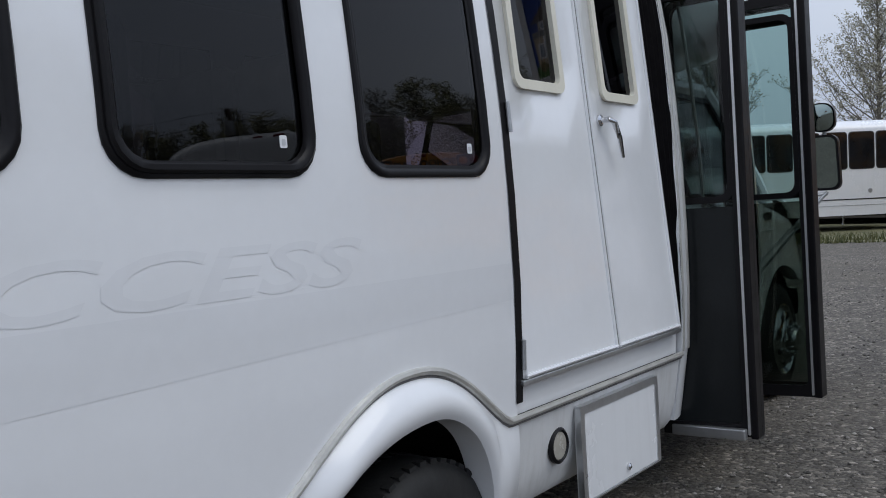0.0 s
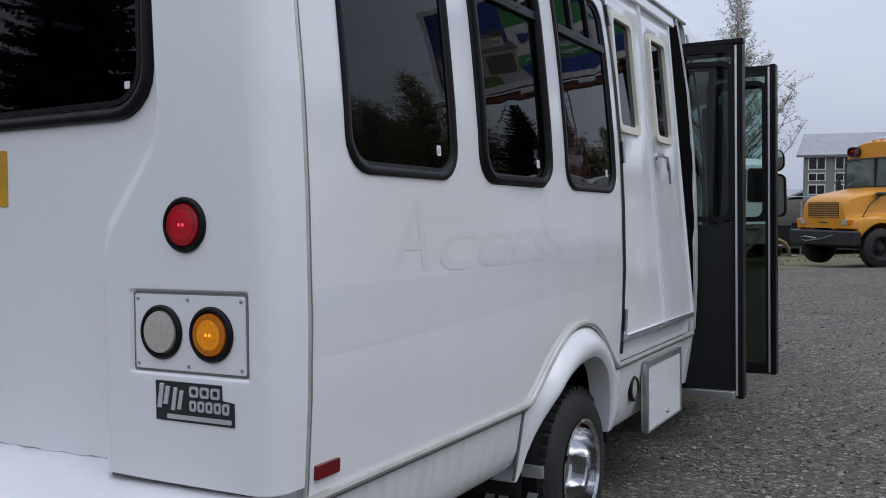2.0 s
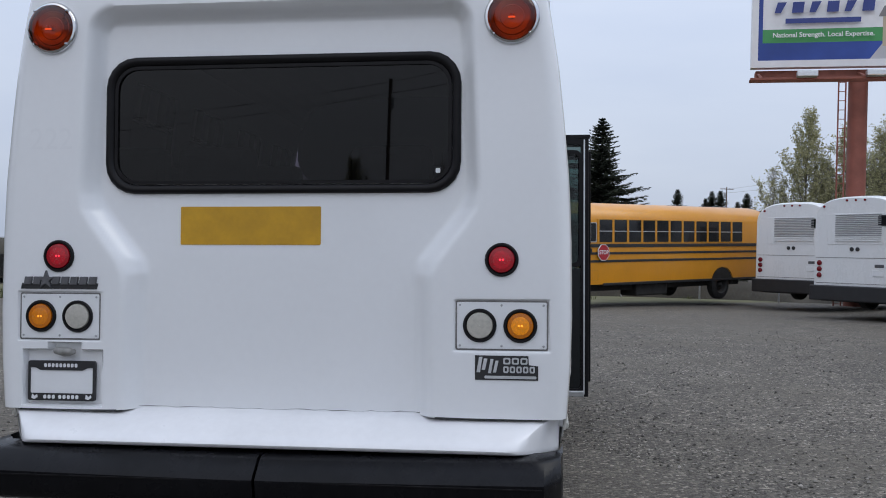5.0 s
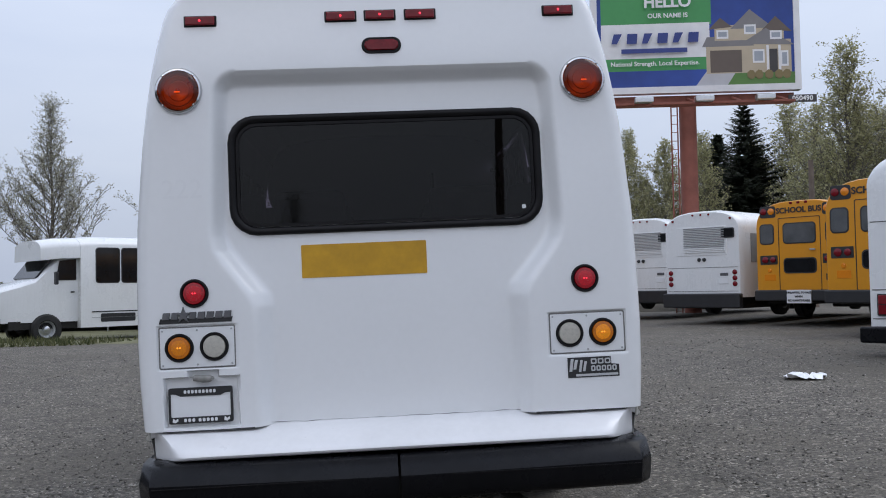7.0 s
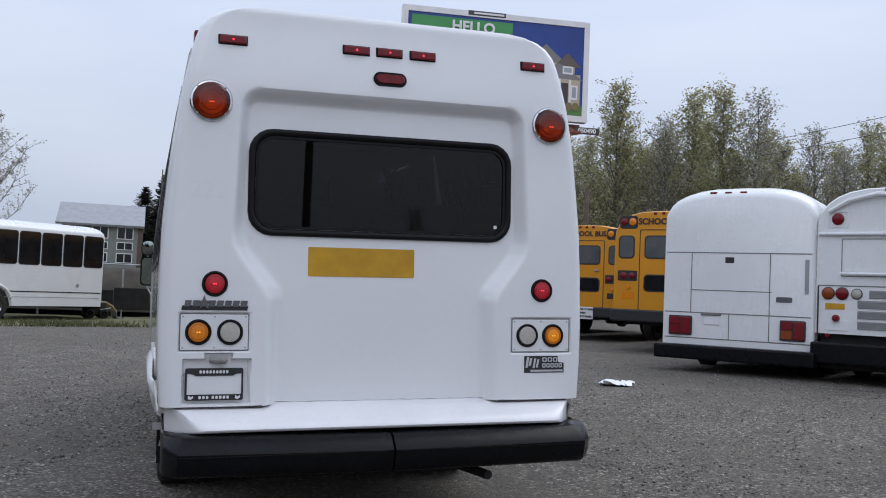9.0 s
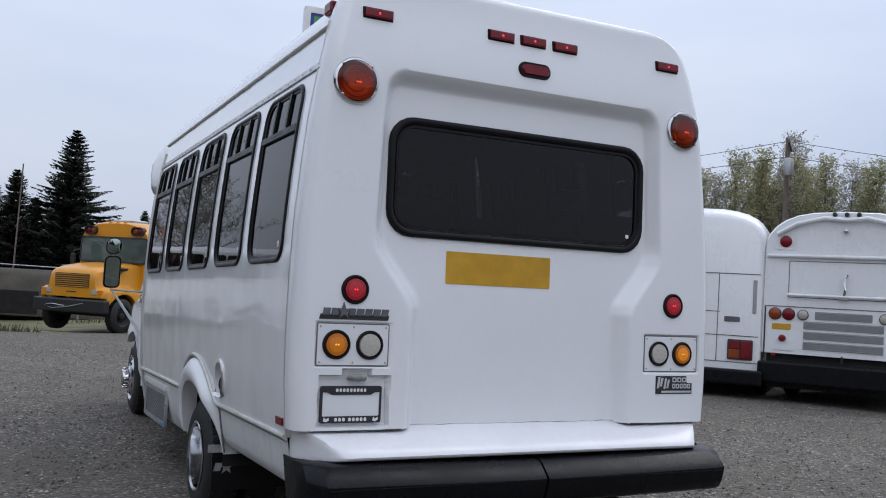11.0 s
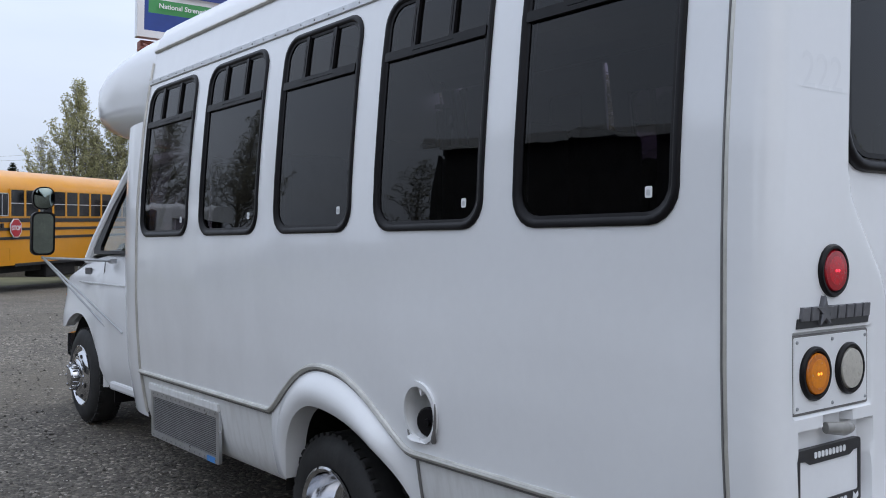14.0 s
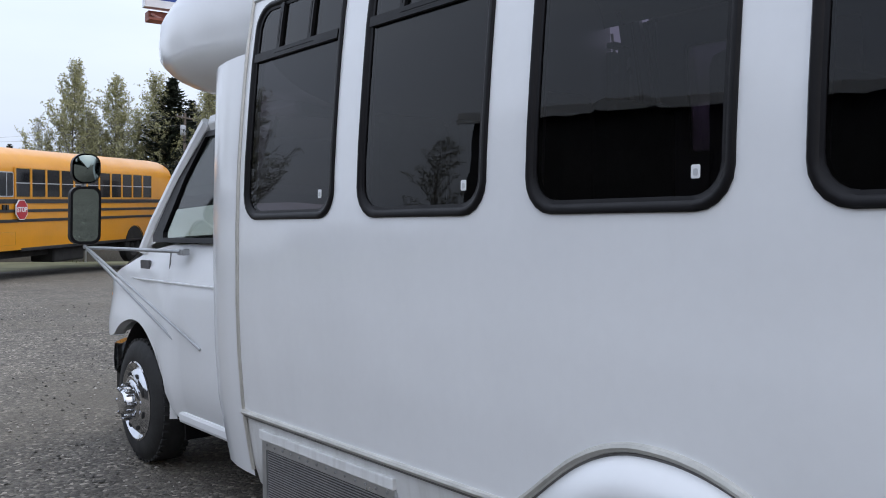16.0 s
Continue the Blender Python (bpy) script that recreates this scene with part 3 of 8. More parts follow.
def window(s, y0, y1, thick=False):
    at = side(s)
    z0, z1 = SILL[s], HEAD
    lip = lambda k: rrect(y0 + k, y1 - k, z0 + k, z1 - k, 0.10 - k * 0.7)
    bm = B()
    grid(bm, [[at(a, b, d) for a, b in lip(k)] for k, d in ((0.0, -0.004), (0.0, 0.005), (0.005, 0.010), (0.015, 0.011), (0.022, 0.007), (0.026, 0.002), (FRAMEW, 0.0), (FRAMEW, -0.02))], close=True)
    win = part("window", bm, RUBBER, bus, "black rubber framed tinted side window", smooth=True)
    if thick:
        bm = B()
        grid(bm, [[at(a, b, d) for a, b in lip(k)] for k, d in ((0.010, 0.006), (0.012, 0.018), (0.018, 0.023), (0.030, 0.022), (0.037, 0.015), (0.039, 0.0))], close=True)
        part("exit_frame", bm, RUBBER, win, smooth=True)
    bar = z1 - 0.225
    part("transom_bar", ring(B(), rect(y0 + FRAMEW - 0.01, y1 - FRAMEW + 0.01, bar - 0.017, bar + 0.017), rect(y0 + 0.2, y1 - 0.2, bar - 0.001, bar + 0.001), at, -0.02, 0.010), RUBBER, win)
    for k in (1, 2):
        y = y0 + (y1 - y0) * (0.34 if k == 1 else 0.69)
        part("mullion", ring(B(), rect(y - 0.013, y + 0.013, bar, z1 - FRAMEW + 0.01), rect(y - 0.002, y + 0.002, bar + 0.03, z1 - FRAMEW - 0.03), at, -0.02, 0.008), RUBBER, win)
    part("pane", plate(B(), rrect(y0 + FRAMEW - 0.008, y1 - FRAMEW + 0.008, z0 + FRAMEW - 0.008, bar, 0.05), at, -0.008, -0.004), TINT, win, "dark tinted glass", smooth=True)
    part("pane", plate(B(), rrect(y0 + FRAMEW - 0.008, y1 - FRAMEW + 0.008, bar, z1 - FRAMEW + 0.008, 0.05), at, -0.008, -0.004), TINT, win, "dark tinted glass", smooth=True)
    ys = y0 + 0.105 if s < 0 else y1 - 0.105
    part("sticker", plate(B(), rrect(ys - 0.012, ys + 0.012, z0 + 0.074, z0 + 0.105, 0.005), at, -0.004, -0.0025), PLATE, win, "small white glazing label")
    part("sticker_print", plate(B(), rect(ys - 0.006, ys + 0.006, z0 + 0.080, z0 + 0.096), at, -0.0025, -0.0015), SILVER, win)
    return win


for y0, y1 in LEFTWIN:
    window(-1, y0, y1)
for k, (y0, y1) in enumerate(RIGHTWIN):
    window(1, y0, y1, k == 1)

# rear window
at = back(REAR + 0.078)
bm = B()
grid(bm, [[at(a, b, d) for a, b in rrect(-0.765 + k, 0.765 - k, 1.70 + k, 2.285 - k, 0.13 - 0.7 * k)] for k, d in ((0.0, -0.02), (0.0, 0.010), (0.005, 0.018), (0.014, 0.022), (0.026, 0.020), (0.034, 0.013), (0.038, 0.004))], close=True)
win = part("rear_window", bm, RUBBER, bus, "wide tinted rear window in black rubber", smooth=True)
part("seal_lip", ring(B(), rrect(-0.726, 0.726, 1.74, 2.246, 0.10), rrect(-0.712, 0.712, 1.754, 2.232, 0.088), at, -0.01, 0.011), RUBBER, win, smooth=True)
part("pane", plate(B(), rrect(-0.721, 0.721, 1.746, 2.237, 0.08), at, -0.004, 0.002), REARTINT, win, "dark tinted glass")
part("sticker", plate(B(), rrect(0.660, 0.679, 1.782, 1.802, 0.004), at, 0.002, 0.0035), PLATE, win, "small white glazing label")

# roof and gutters
roofp = [(1.075, 2.67), (1.052, 2.745), (1.012, 2.812), (0.93, 2.866), (0.74, 2.906), (0.4, 2.93), (0, 2.938)]
sec = [(-u, z) for u, z in roofp] + [(u, z) for u, z in reversed(roofp[:-1])]
bm = B()
grid(bm, [[(u, y, z) for u, z in sec] for y in (SEAM, 1.0, 2.0, 3.0, 4.0, NOSE + 0.02)])
part("roof", bm, WHITE, bus, "white crowned fibreglass roof", smooth=True)
for s in (-1, 1):
    at = side(s)
    bm = B()
    tube(bm, [(s * 1.081, y, 2.672) for y in (SEAM - 0.01, 1.5, 3.0, NOSE)], 0.011, 8)
    part("gutter", bm, TRIM, bus, "weathered roof gutter moulding", smooth=True)
    bm = B()
    box(bm, s * (wide(2.475) - 0.004), s * (wide(2.475) + 0.010), SEAM - 0.02, NOSE if s < 0 else 2.685, 2.462, 2.492, 0.003)
    part("rain_rail", bm, ALU, bus, "riveted rain rail above the windows")
    bm = B()
    for k in range(34):
        y = SEAM + 0.1 + k * 0.12
        if y < (NOSE if s < 0 else 2.68):
            lathe(bm, [(0.005, 0), (0.004, 0.003), (0.001, 0.004)], Matrix.Translation((s * (wide(2.477) + 0.010), y, 2.477)) @ Matrix.Rotation(s * math.pi / 2, 4, "Y"), 6)
    tagged(part("rivets", bm, STEEL, bus), "small rivets along the rail", kind="stuff")
    # rear corner seam and cover strip
    zz = [0.735] + [0.80 + 0.1 * k for k in range(20)]
    part("corner_seam", tube(B(), [at(SEAM, z, 0.001) for z in zz], 0.0068, 8), TRIM, bus, "weathered corner moulding", smooth=True)
    part("sealant", tube(B(), [at(SEAM + 0.012, z, -0.001) for z in zz], 0.0045, 6), SEAL, bus)

# belt moulding, wheel arches, skirts
for s in (-1, 1):
    at = side(s)
    y1 = NOSE if s < 0 else 4.07
    ys = sorted(set([round(SEAM + 0.1 * k, 3) for k in range(41) if SEAM + 0.1 * k < y1] + [round(YC - 0.6 + 0.04 * k, 3) for k in range(31)] + [y1]))
    part("belt_moulding", tube(B(), [at(y, arch(y, s) + 0.004, 0.006) for y in ys], 0.0125, 8), TRIM, bus, "weathered beige belt moulding", smooth=True)
    part("belt_seal", tube(B(), [at(y, arch(y, s) - 0.012, 0.003) for y in ys], 0.0055, 6), SEAL, bus)
    # flared arch over the dual rear wheel
    bm = B()
    rows = []
    for k in range(11):
        t = k / 10
        row = []
        for i in range(49):
            y = 1.575 + 1.115 * i / 48
            d = abs(y - YC)
            c, rear, front, rise = (2.17, 0.56, 0.36, 0.455) if s > 0 else (2.23, 0.64, 0.335, 0.435)
            e = (y - c) / (rear if y < c else front)
            low = max(0.46, 0.40 + rise * math.sqrt(max(0, 1 - e * e)))
            z = low + (arch(y, s) - 0.012 - low) * t
            bulge = 0.055 * math.sin(math.pi * min(1, 0.25 + 0.75 * t)) * smooth01(0.60, 0.36, d)
            row.append(at(y, z, 0.002 + bulge))
        rows.append(row)
    lipin = [(p[0] - s * 0.10, p[1], p[2]) for p in rows[0]]
    grid(bm, [lipin] + rows)
    part("wheel_arch", bm, WHITE, bus, "flared white fibreglass wheel arch", smooth=True)
    for a, b in ((SEAM - 0.002, 1.573), (2.692, y1)):
        bm = B()
        zz = [0.505, 0.53, 0.58, 0.65, 0.737] if a < 1 else [0.405, 0.44, 0.53, 0.63, 0.737]
        n = max(2, int((b - a) / 0.1))
        rows = [[(s * (wide(z) - 0.006 - (0.035 if j == 0 else 0.012 if j == 1 else 0)), a + (b - a) * i / n, z) for i in range(n + 1)] for j, z in enumerate(zz)]
        grid(bm, rows)
        part("skirt", bm, SKIRT, bus, "dirt-streaked white lower skirt", smooth=True)
    part("arch_joint", tube(B(), [at(1.574, z, -0.002) for z in (0.47, 0.56, 0.65, 0.74)], 0.006, 6), SEAL, bus)
    part("arch_joint", tube(B(), [at(2.691, z, -0.002) for z in (0.47, 0.56, 0.65, 0.74)], 0.006, 6), SEAL, bus)
    # dark wheel house
    bm = B()
    box(bm, s * 0.62, s * 0.66, YC - 0.55, YC + 0.55, 0.35, 1.0)
    part("wheel_house", bm, DARK, bus)
    bm = B()
    rows = [[(s * u, YC + 0.5 * math.cos(radians(a)), 0.37 + 0.52 * math.sin(radians(a))) for a in range(0, 181, 12)] for u in (0.62, 1.12)]
    grid(bm, rows)
    part("wheel_well", bm, DARK, bus)
bm = B()
box(bm, -1.0, 1.0, 0.2, 4.4, 0.50, 0.56)
part("floor_pan", bm, DARK, bus, "dark underside")
for x in (-0.42, 0.42):
    bm = B()
    box(bm, x - 0.05, x + 0.05, 0.4, 6.9, 0.38, 0.52)
    part("chassis_rail", bm, DARK, bus)
bm = B()
tube(bm, [(-0.95, YC, 0.37), (0.95, YC, 0.37)], 0.07, 10)
lathe(bm, [(0.05, -0.16), (0.17, -0.1), (0.19, 0), (0.17, 0.1), (0.05, 0.16)], Matrix.Translation((0, YC, 0.37)) @ Matrix.Rotation(math.pi / 2, 4, "X"), 14)
part("rear_axle", bm, DARK, bus, smooth=True)
# Unseen tank, added to keep skylight off the ground under the tail.
part("fuel_tank", box(B(), -0.62, 0.62, 0.60, 1.55, 0.30, 0.50, 0.05), DARK, bus, "unseen dark tank behind the axle, added to shade the ground", smooth=True)
part("tail_pipe", tube(B(), [(0.45, 1.0, 0.40), (0.52, 0.3, 0.39), (0.58, 0.03, 0.388)], 0.026, 10), DARK, bus, "rusty exhaust tail pipe", smooth=True)


def wheel(s, x, y, z, dish, name="wheel"):
    """A chromed steel wheel; dish > 0: the deep outer dual at the rear, else the proud front cover with its hub and nuts."""
    m = Matrix.Translation((x, y, z)) @ Matrix.Rotation(s * math.pi / 2, 4, "Y")
    R = 0.36
    w = part(name, lathe(B(), [(0.21, -0.105), (0.25, -0.115), (R - 0.05, -0.11), (R - 0.012, -0.085), (R, -0.05), (R, 0.05), (R - 0.012, 0.085), (R - 0.05, 0.11), (0.25, 0.118), (0.225, 0.112), (0.21, 0.09)], m, 40), TYRE, bus,
             "worn black tyre on a chromed wheel", smooth=True)
    bm = B()
    for k in range(44):
        a = k * math.tau / 44
        for h in (-0.068, 0.068):
            mm = m @ Matrix.Rotation(a, 4, "Z") @ Matrix.Translation((R - 0.006, 0, h))
            bmesh.ops.create_cube(bm, size=1, matrix=mm @ Matrix.Diagonal((0.016, 0.030, 0.032, 1)))
    tagged(part("tread", bm, TYRE, w), "worn tread blocks", kind="stuff")
    if dish:
        prof = [(0.220, 0.110), (0.224, 0.118), (0.215, 0.122), (0.200, 0.112), (0.193, 0.05), (0.186, -0.02), (0.165, -0.045), (0.15, -0.05), (0.12, -0.035), (0.11, -0.02), (0.085, -0.015), (0.075, 0.03), (0.062, 0.045), (0.03, 0.05), (0.001, 0.05)]
    else:
        prof = [(0.228, 0.110), (0.232, 0.118), (0.222, 0.122), (0.205, 0.108), (0.195, 0.10), (0.17, 0.125), (0.135, 0.14), (0.125, 0.14), (0.115, 0.15), (0.075, 0.155), (0.07, 0.19), (0.06, 0.205), (0.03, 0.21), (0.001, 0.21)]
    part("rim", lathe(B(), prof, m, 36), CHROME, w, "chromed wheel cover", smooth=True)
    for k in range(0 if dish else 8):
        bm, holes = B(), B()
        mm = m @ Matrix.Rotation(k * math.tau / 8, 4, "Z")
        h0 = -0.02 if dish else 0.152
        lathe(bm, [(0.013, 0), (0.014, 0.03), (0.011, 0.045), (0.004, 0.05)], mm @ Matrix.Translation((0.096, 0, h0)), 8)
        hh = -0.040 if dish else 0.128
        lathe(holes, [(0.017, -0.006), (0.017, 0.006), (0.002, 0.006)], mm @ Matrix.Rotation(math.tau / 16, 4, "Z") @ Matrix.Translation((0.16, 0, hh)) @ Matrix.Diagonal((0.7, 1.3, 1, 1)), 10)
        part("wheel_nut", bm, CHROME, w, smooth=True)
        part("vent_hole", holes, DARK, w)
    return w


FY, FZ = 6.16, 0.512
for s in (-1, 1):
    wheel(s, s * 1.045, 2.245, 0.346, True)
    wheel(s, s * 0.79, 2.245, 0.346, True, "inner_wheel")
    wheel(s, s * 0.90, FY, FZ, False, "front_wheel")
    # mud flap behind the duals
    flap = part("mud_flap", box(B(), s * 0.64, s * 1.175, 1.715, 1.727, 0.225, 0.50, 0.002), RUBBER, bus, "black rubber mud flap with worn white lettering")
    part("flap_bracket", box(B(), s * 1.12, s * 1.205, 1.69, 1.713, 0.452, 0.498, 0.002), ALU, flap)
    # worn maker's mark: a bar and a star, or bars
    for k in (0, 1) if s < 0 else (0, 2, 3):
        a = 1.165 - 0.058 * k
        if k == 1:
            star = [(s * (a - 0.02) + (0.046 if q % 2 == 0 else 0.019) * math.sin(q * math.pi / 5), 0.362 + (0.046 if q % 2 == 0 else 0.019) * math.cos(q * math.pi / 5)) for q in range(10)]
            part("print_star", plate(B(), star, lambda x, z, o: (x, 1.715 - o, z), -0.001, 0.003), GREYINK, flap)
            continue
        part("print_bar", plate(B(), [(s * a, 0.340), (s * (a - 0.040), 0.340), (s * (a - 0.040) + 0.012, 0.388), (s * a + 0.012, 0.388)], lambda x, z, o: (x, 1.715 - o, z), -0.001, 0.003), GREYINK, flap)

# ---- rear: valance, bumper, lamps, badges ----
# stations from the middle to the hipped corner: upper edge, lower lip
HIP = [((0.0, 0.215, 0.798), (0.0, -0.005, 0.682)), ((0.5, 0.215, 0.798), (0.5, -0.005, 0.682)), ((0.9, 0.214, 0.798), (0.88, -0.005, 0.682)), ((1.06, 0.208, 0.798), (0.965, -0.004, 0.681)), ((1.13, 0.198, 0.797), (0.992, 0.0, 0.680)),
       ((1.15, 0.196, 0.797), (1.010, 0.012, 0.678)), ((1.160, 0.204, 0.796), (1.035, 0.042, 0.674)), ((1.168, 0.228, 0.795), (1.10, 0.145, 0.665)), ((1.172, 0.262, 0.794), (1.166, 0.258, 0.655))]
bm = B()
rows = []
for s, q in [(-1, q) for q in HIP[:0:-1]] + [(1, q) for q in HIP]:
    a, b = Vector(q[0]), Vector(q[1])
    row = [(s * (a.x + (b.x - a.x) * k), a.y + (b.y - a.y) * k, a.z + (b.z - a.z) * h) for k, h in ((0, 0), (0.08, 0.05), (0.25, 0.14), (0.45, 0.26), (0.65, 0.43), (0.82, 0.63), (0.93, 0.79), (0.985, 0.91), (1.0, 0.97))]
    rows.append(row + [(s * b.x, b.y + 0.004, b.z - 0.006), (s * (b.x - 0.004), b.y + 0.014, b.z - 0.012), (s * (b.x - 0.02), b.y + 0.05, b.z - 0.014)])
grid(bm, rows)
part("rear_valance", bm, VALANCE, bus, "white sloping valance above the bumper with hipped corners", smooth=True)
# ragged sealant line over the valance
random.seed(5)
pts = [(-0.68 + 0.04 * k, 0.196, 0.800 + random.uniform(-0.0025, 0.003)) for k in range(35)]
part("sealant_bead", tube(B(), pts, [random.choice((0.0004, 0.0006, 0.0009, 0.0018)) for _ in pts], 5), SEAL, bus, "ragged grey sealant bead")
for s in (-1, 1):
    part("cap_gap", tube(B(), [(s * 0.67, 0.133, 0.790), (s * 0.9, 0.135, 0.789), (s * 1.10, 0.14, 0.788)], 0.0045, 6), INK, bus)

# black steel bumper in two halves with capped ends
for s in (-1, 1):
    bm = B()
    prof = [(0.10, 0.655), (-0.02, 0.650), (-0.045, 0.640), (-0.106, 0.582), (-0.113, 0.572), (-0.112, 0.562), (-0.095, 0.50), (-0.075, 0.465), (-0.05, 0.45), (0.02, 0.45)]
    rows = []
    for u, dy, dz in ((0.006, 0, 0), (0.10, -0.004, 0), (0.6, 0, 0.004), (1.06, 0.0, 0.010), (1.108, 0.002, 0.011), (1.172, 0.085, 0.012), (1.182, 0.20, 0.012)):
        rows.append([(s * u, y + dy, z + dz) for y, z in prof])
    grid(bm, rows)
    bm.faces.new([bm.verts.new((v[0], v[1], v[2])) for v in rows[0]])
    bm.faces.new([bm.verts.new((v[0], v[1], v[2])) for v in rows[-1]])
    part("bumper", bm, BLACKP, bus, "scuffed black steel rear bumper", smooth=True)
    part("bumper_line", box(B(), s * 0.05, s * 1.10, -0.1155, -0.108, 0.566, 0.571, 0.001), RUBBER, bus)


def round_lamp(parent, u, z, face, lens, core, leds=None, mid=None, r=0.054, label=""):
    """A sealed lamp in a thick rubber grommet: a dim outer lens, inner rings of brighter colour for the glow's falloff,
    and the few diodes that face out.
    """
    m = Matrix.Translation((u, face, z)) @ Matrix.Rotation(math.pi / 2, 4, "X")
    lamp = part("lamp", lathe(B(), [(r + 0.0135, 0), (r + 0.0135, 0.006), (r + 0.009, 0.011), (r + 0.003, 0.011), (r - 0.001, 0.005)], m, 32), RUBBER, parent, label, smooth=True)
    part("lens", lathe(B(), [(r, 0.003), (r - 0.003, 0.009), (r * 0.82, 0.0115), (r * 0.40, 0.0125), (0.001, 0.013)], m, 32), lens, lamp, smooth=True)
    part("mid_lens", lathe(B(), [(0.0515, 0.0090), (0.050, 0.0126), (0.036, 0.0137)], m, 28), mid or core, lamp, smooth=True)
    part("inner_lens", lathe(B(), [(0.0375, 0.0125), (0.036, 0.0140), (0.022, 0.0148), (0.001, 0.0152)], m, 28), core, lamp, smooth=True)
    if leds:
        for x in (-0.006, 0.006):
            part("diode", lathe(B(), [(0.0042, 0.0145), (0.0034, 0.0160), (0.0005, 0.0165)], m @ Matrix.Translation((x, 0.0, 0.0003)), 8), leds, lamp)
    return lamp


round_lamp(bus, 0.937, 1.424, REAR, REDLENS, REDLIT, REDLED, REDMID, label="round red LED brake lamp, lit")
round_lamp(bus, -0.932, 1.433, REAR, REDLENS, REDLIT, REDLED, REDMID, label="round red LED brake lamp, lit")
for s, u0, u1, z0, z1, ua, uc in ((-1, -1.10, -0.754, 1.086, 1.272, -1.010, -0.847), (1, 0.758, 1.116, 1.068, 1.254, 1.012, 0.850)):
    at = back(REAR + 0.008)
    pan = part("lamp_panel", plate(B(), rrect(u0, u1, z0, z1, 0.006), at, -0.01, 0.004, 0.002), PLATE, bus, "white screwed-on lamp panel")
    part("panel_shadow_gap", ring(B(), rrect(u0 - 0.006, u1 + 0.006, z0 - 0.006, z1 + 0.006, 0.008), rrect(u0, u1, z0, z1, 0.006), at, -0.01, 0.0015), SEAL, pan)
    zc = (z0 + z1) / 2
    round_lamp(pan, ua, zc, REAR + 0.004, AMBERRIM, AMBERLIT if s > 0 else AMBER, AMBLED, AMBMID, label="round amber LED indicator")
    round_lamp(pan, uc, zc, REAR + 0.004, CLEARLENS, CLEARCORE, label="round milky reversing lamp")
    for u in (u0 + 0.012, (u0 + u1) / 2, u1 - 0.012):
        for z in (z0 + 0.012, z1 - 0.012):
            part("screw", lathe(B(), [(0.005, 0), (0.004, 0.003), (0.001, 0.0035)], Matrix.Translation((u, REAR + 0.004, z)) @ Matrix.Rotation(math.pi / 2, 4, "X"), 8), STEEL, pan)

# large amber school lamps high on the corners
for s in (-1, 1):
    u, z = s * 0.975, 2.40
    m = Matrix.Translation((u, REAR + 0.002, z)) @ Matrix.Rotation(math.pi / 2, 4, "X")
    lamp = part("warning_lamp", lathe(B(), [(0.112, 0.0), (0.112, 0.008), (0.106, 0.016), (0.098, 0.018), (0.093, 0.012)], m, 36), CHROME, bus, "large amber warning lamp in a chrome ring", smooth=True)
    part("lens", lathe(B(), [(0.096, 0.01), (0.094, 0.03), (0.08, 0.044), (0.05, 0.052), (0.001, 0.055)], m, 36), AMBERDOME, lamp, "deep amber dome lens", smooth=True)
    part("reflector", lathe(B(), [(0.094, 0.011), (0.075, 0.006), (0.072, 0.009), (0.050, 0.005), (0.047, 0.008), (0.026, 0.005), (0.001, 0.006)], m, 36), ALU, lamp, smooth=True)
    part("bulb", lathe(B(), [(0.010, 0.006), (0.011, 0.024), (0.007, 0.032), (0.001, 0.034)], m, 12), AMBER, lamp, smooth=True)
    for a in (45, 135, 225, 315):
        part("clip", lathe(B(), [(0.006, 0.016), (0.006, 0.028), (0.003, 0.031), (0.001, 0.031)], m @ Matrix.Translation((0.1 * math.cos(radians(a)), 0.1 * math.sin(radians(a)), 0)), 8), CHROME, lamp)
    part("filament_glow", box(B(), u - 0.014, u + 0.014, REAR - 0.040, REAR - 0.036, z - 0.014, z - 0.007, 0.001), AMBLED, lamp)

for u, z in ((-0.868, 2.742), (0.876, 2.752), (-0.193, 2.749), (-0.002, 2.751), (0.194, 2.751)):
    y = cap_y(u, z)
    base = part("marker_lamp", box(B(), u - 0.078, u + 0.078, y - 0.006, y + 0.02, z - 0.028, z + 0.028, 0.004), RUBBER, bus, "small red roof marker lamp")
    part("lens", box(B(), u - 0.070, u + 0.070, y - 0.022, y - 0.004, z - 0.021, z + 0.021, 0.006), REDLENS, base)
    part("bulb_spot", lathe(B(), [(0.006, 0), (0.004, 0.002), (0.001, 0.003)], Matrix.Translation((u, y - 0.0225, z)) @ Matrix.Rotation(math.pi / 2, 4, "X"), 10), REDLED, base)
y = cap_y(0, 2.597)
at = back(y)
bl = part("high_brake_lamp", plate(B(), rrect(-0.096, 0.096, 2.557, 2.637, 0.039, 8, 3), at, -0.01, 0.012, 0.006), RUBBER, bus, "oval red high brake lamp", smooth=True)
part("lens", plate(B(), rrect(-0.082, 0.082, 2.571, 2.623, 0.025, 8, 3), at, 0.010, 0.024, 0.008), REDLENS, bl, smooth=True)
for s in (-1, 1):
    p = (s * 1.035, 0.34, 2.79)
    part("side_roof_lamp", box(B(), p[0] - 0.03, p[0] + 0.03, 0.28, 0.38, 2.755, 2.815, 0.012), REDLENS, bus, "red roof corner lamp")
    at = side(s)
    mk = part("side_marker", plate(B(), rrect(0.285, 0.385, 0.795, 0.832, 0.005), at, -0.002, 0.010, 0.003), REDLENS, bus, "red side reflector")

# yellow tape panel, faint ghost letters on it
at = back(REAR + 0.078)
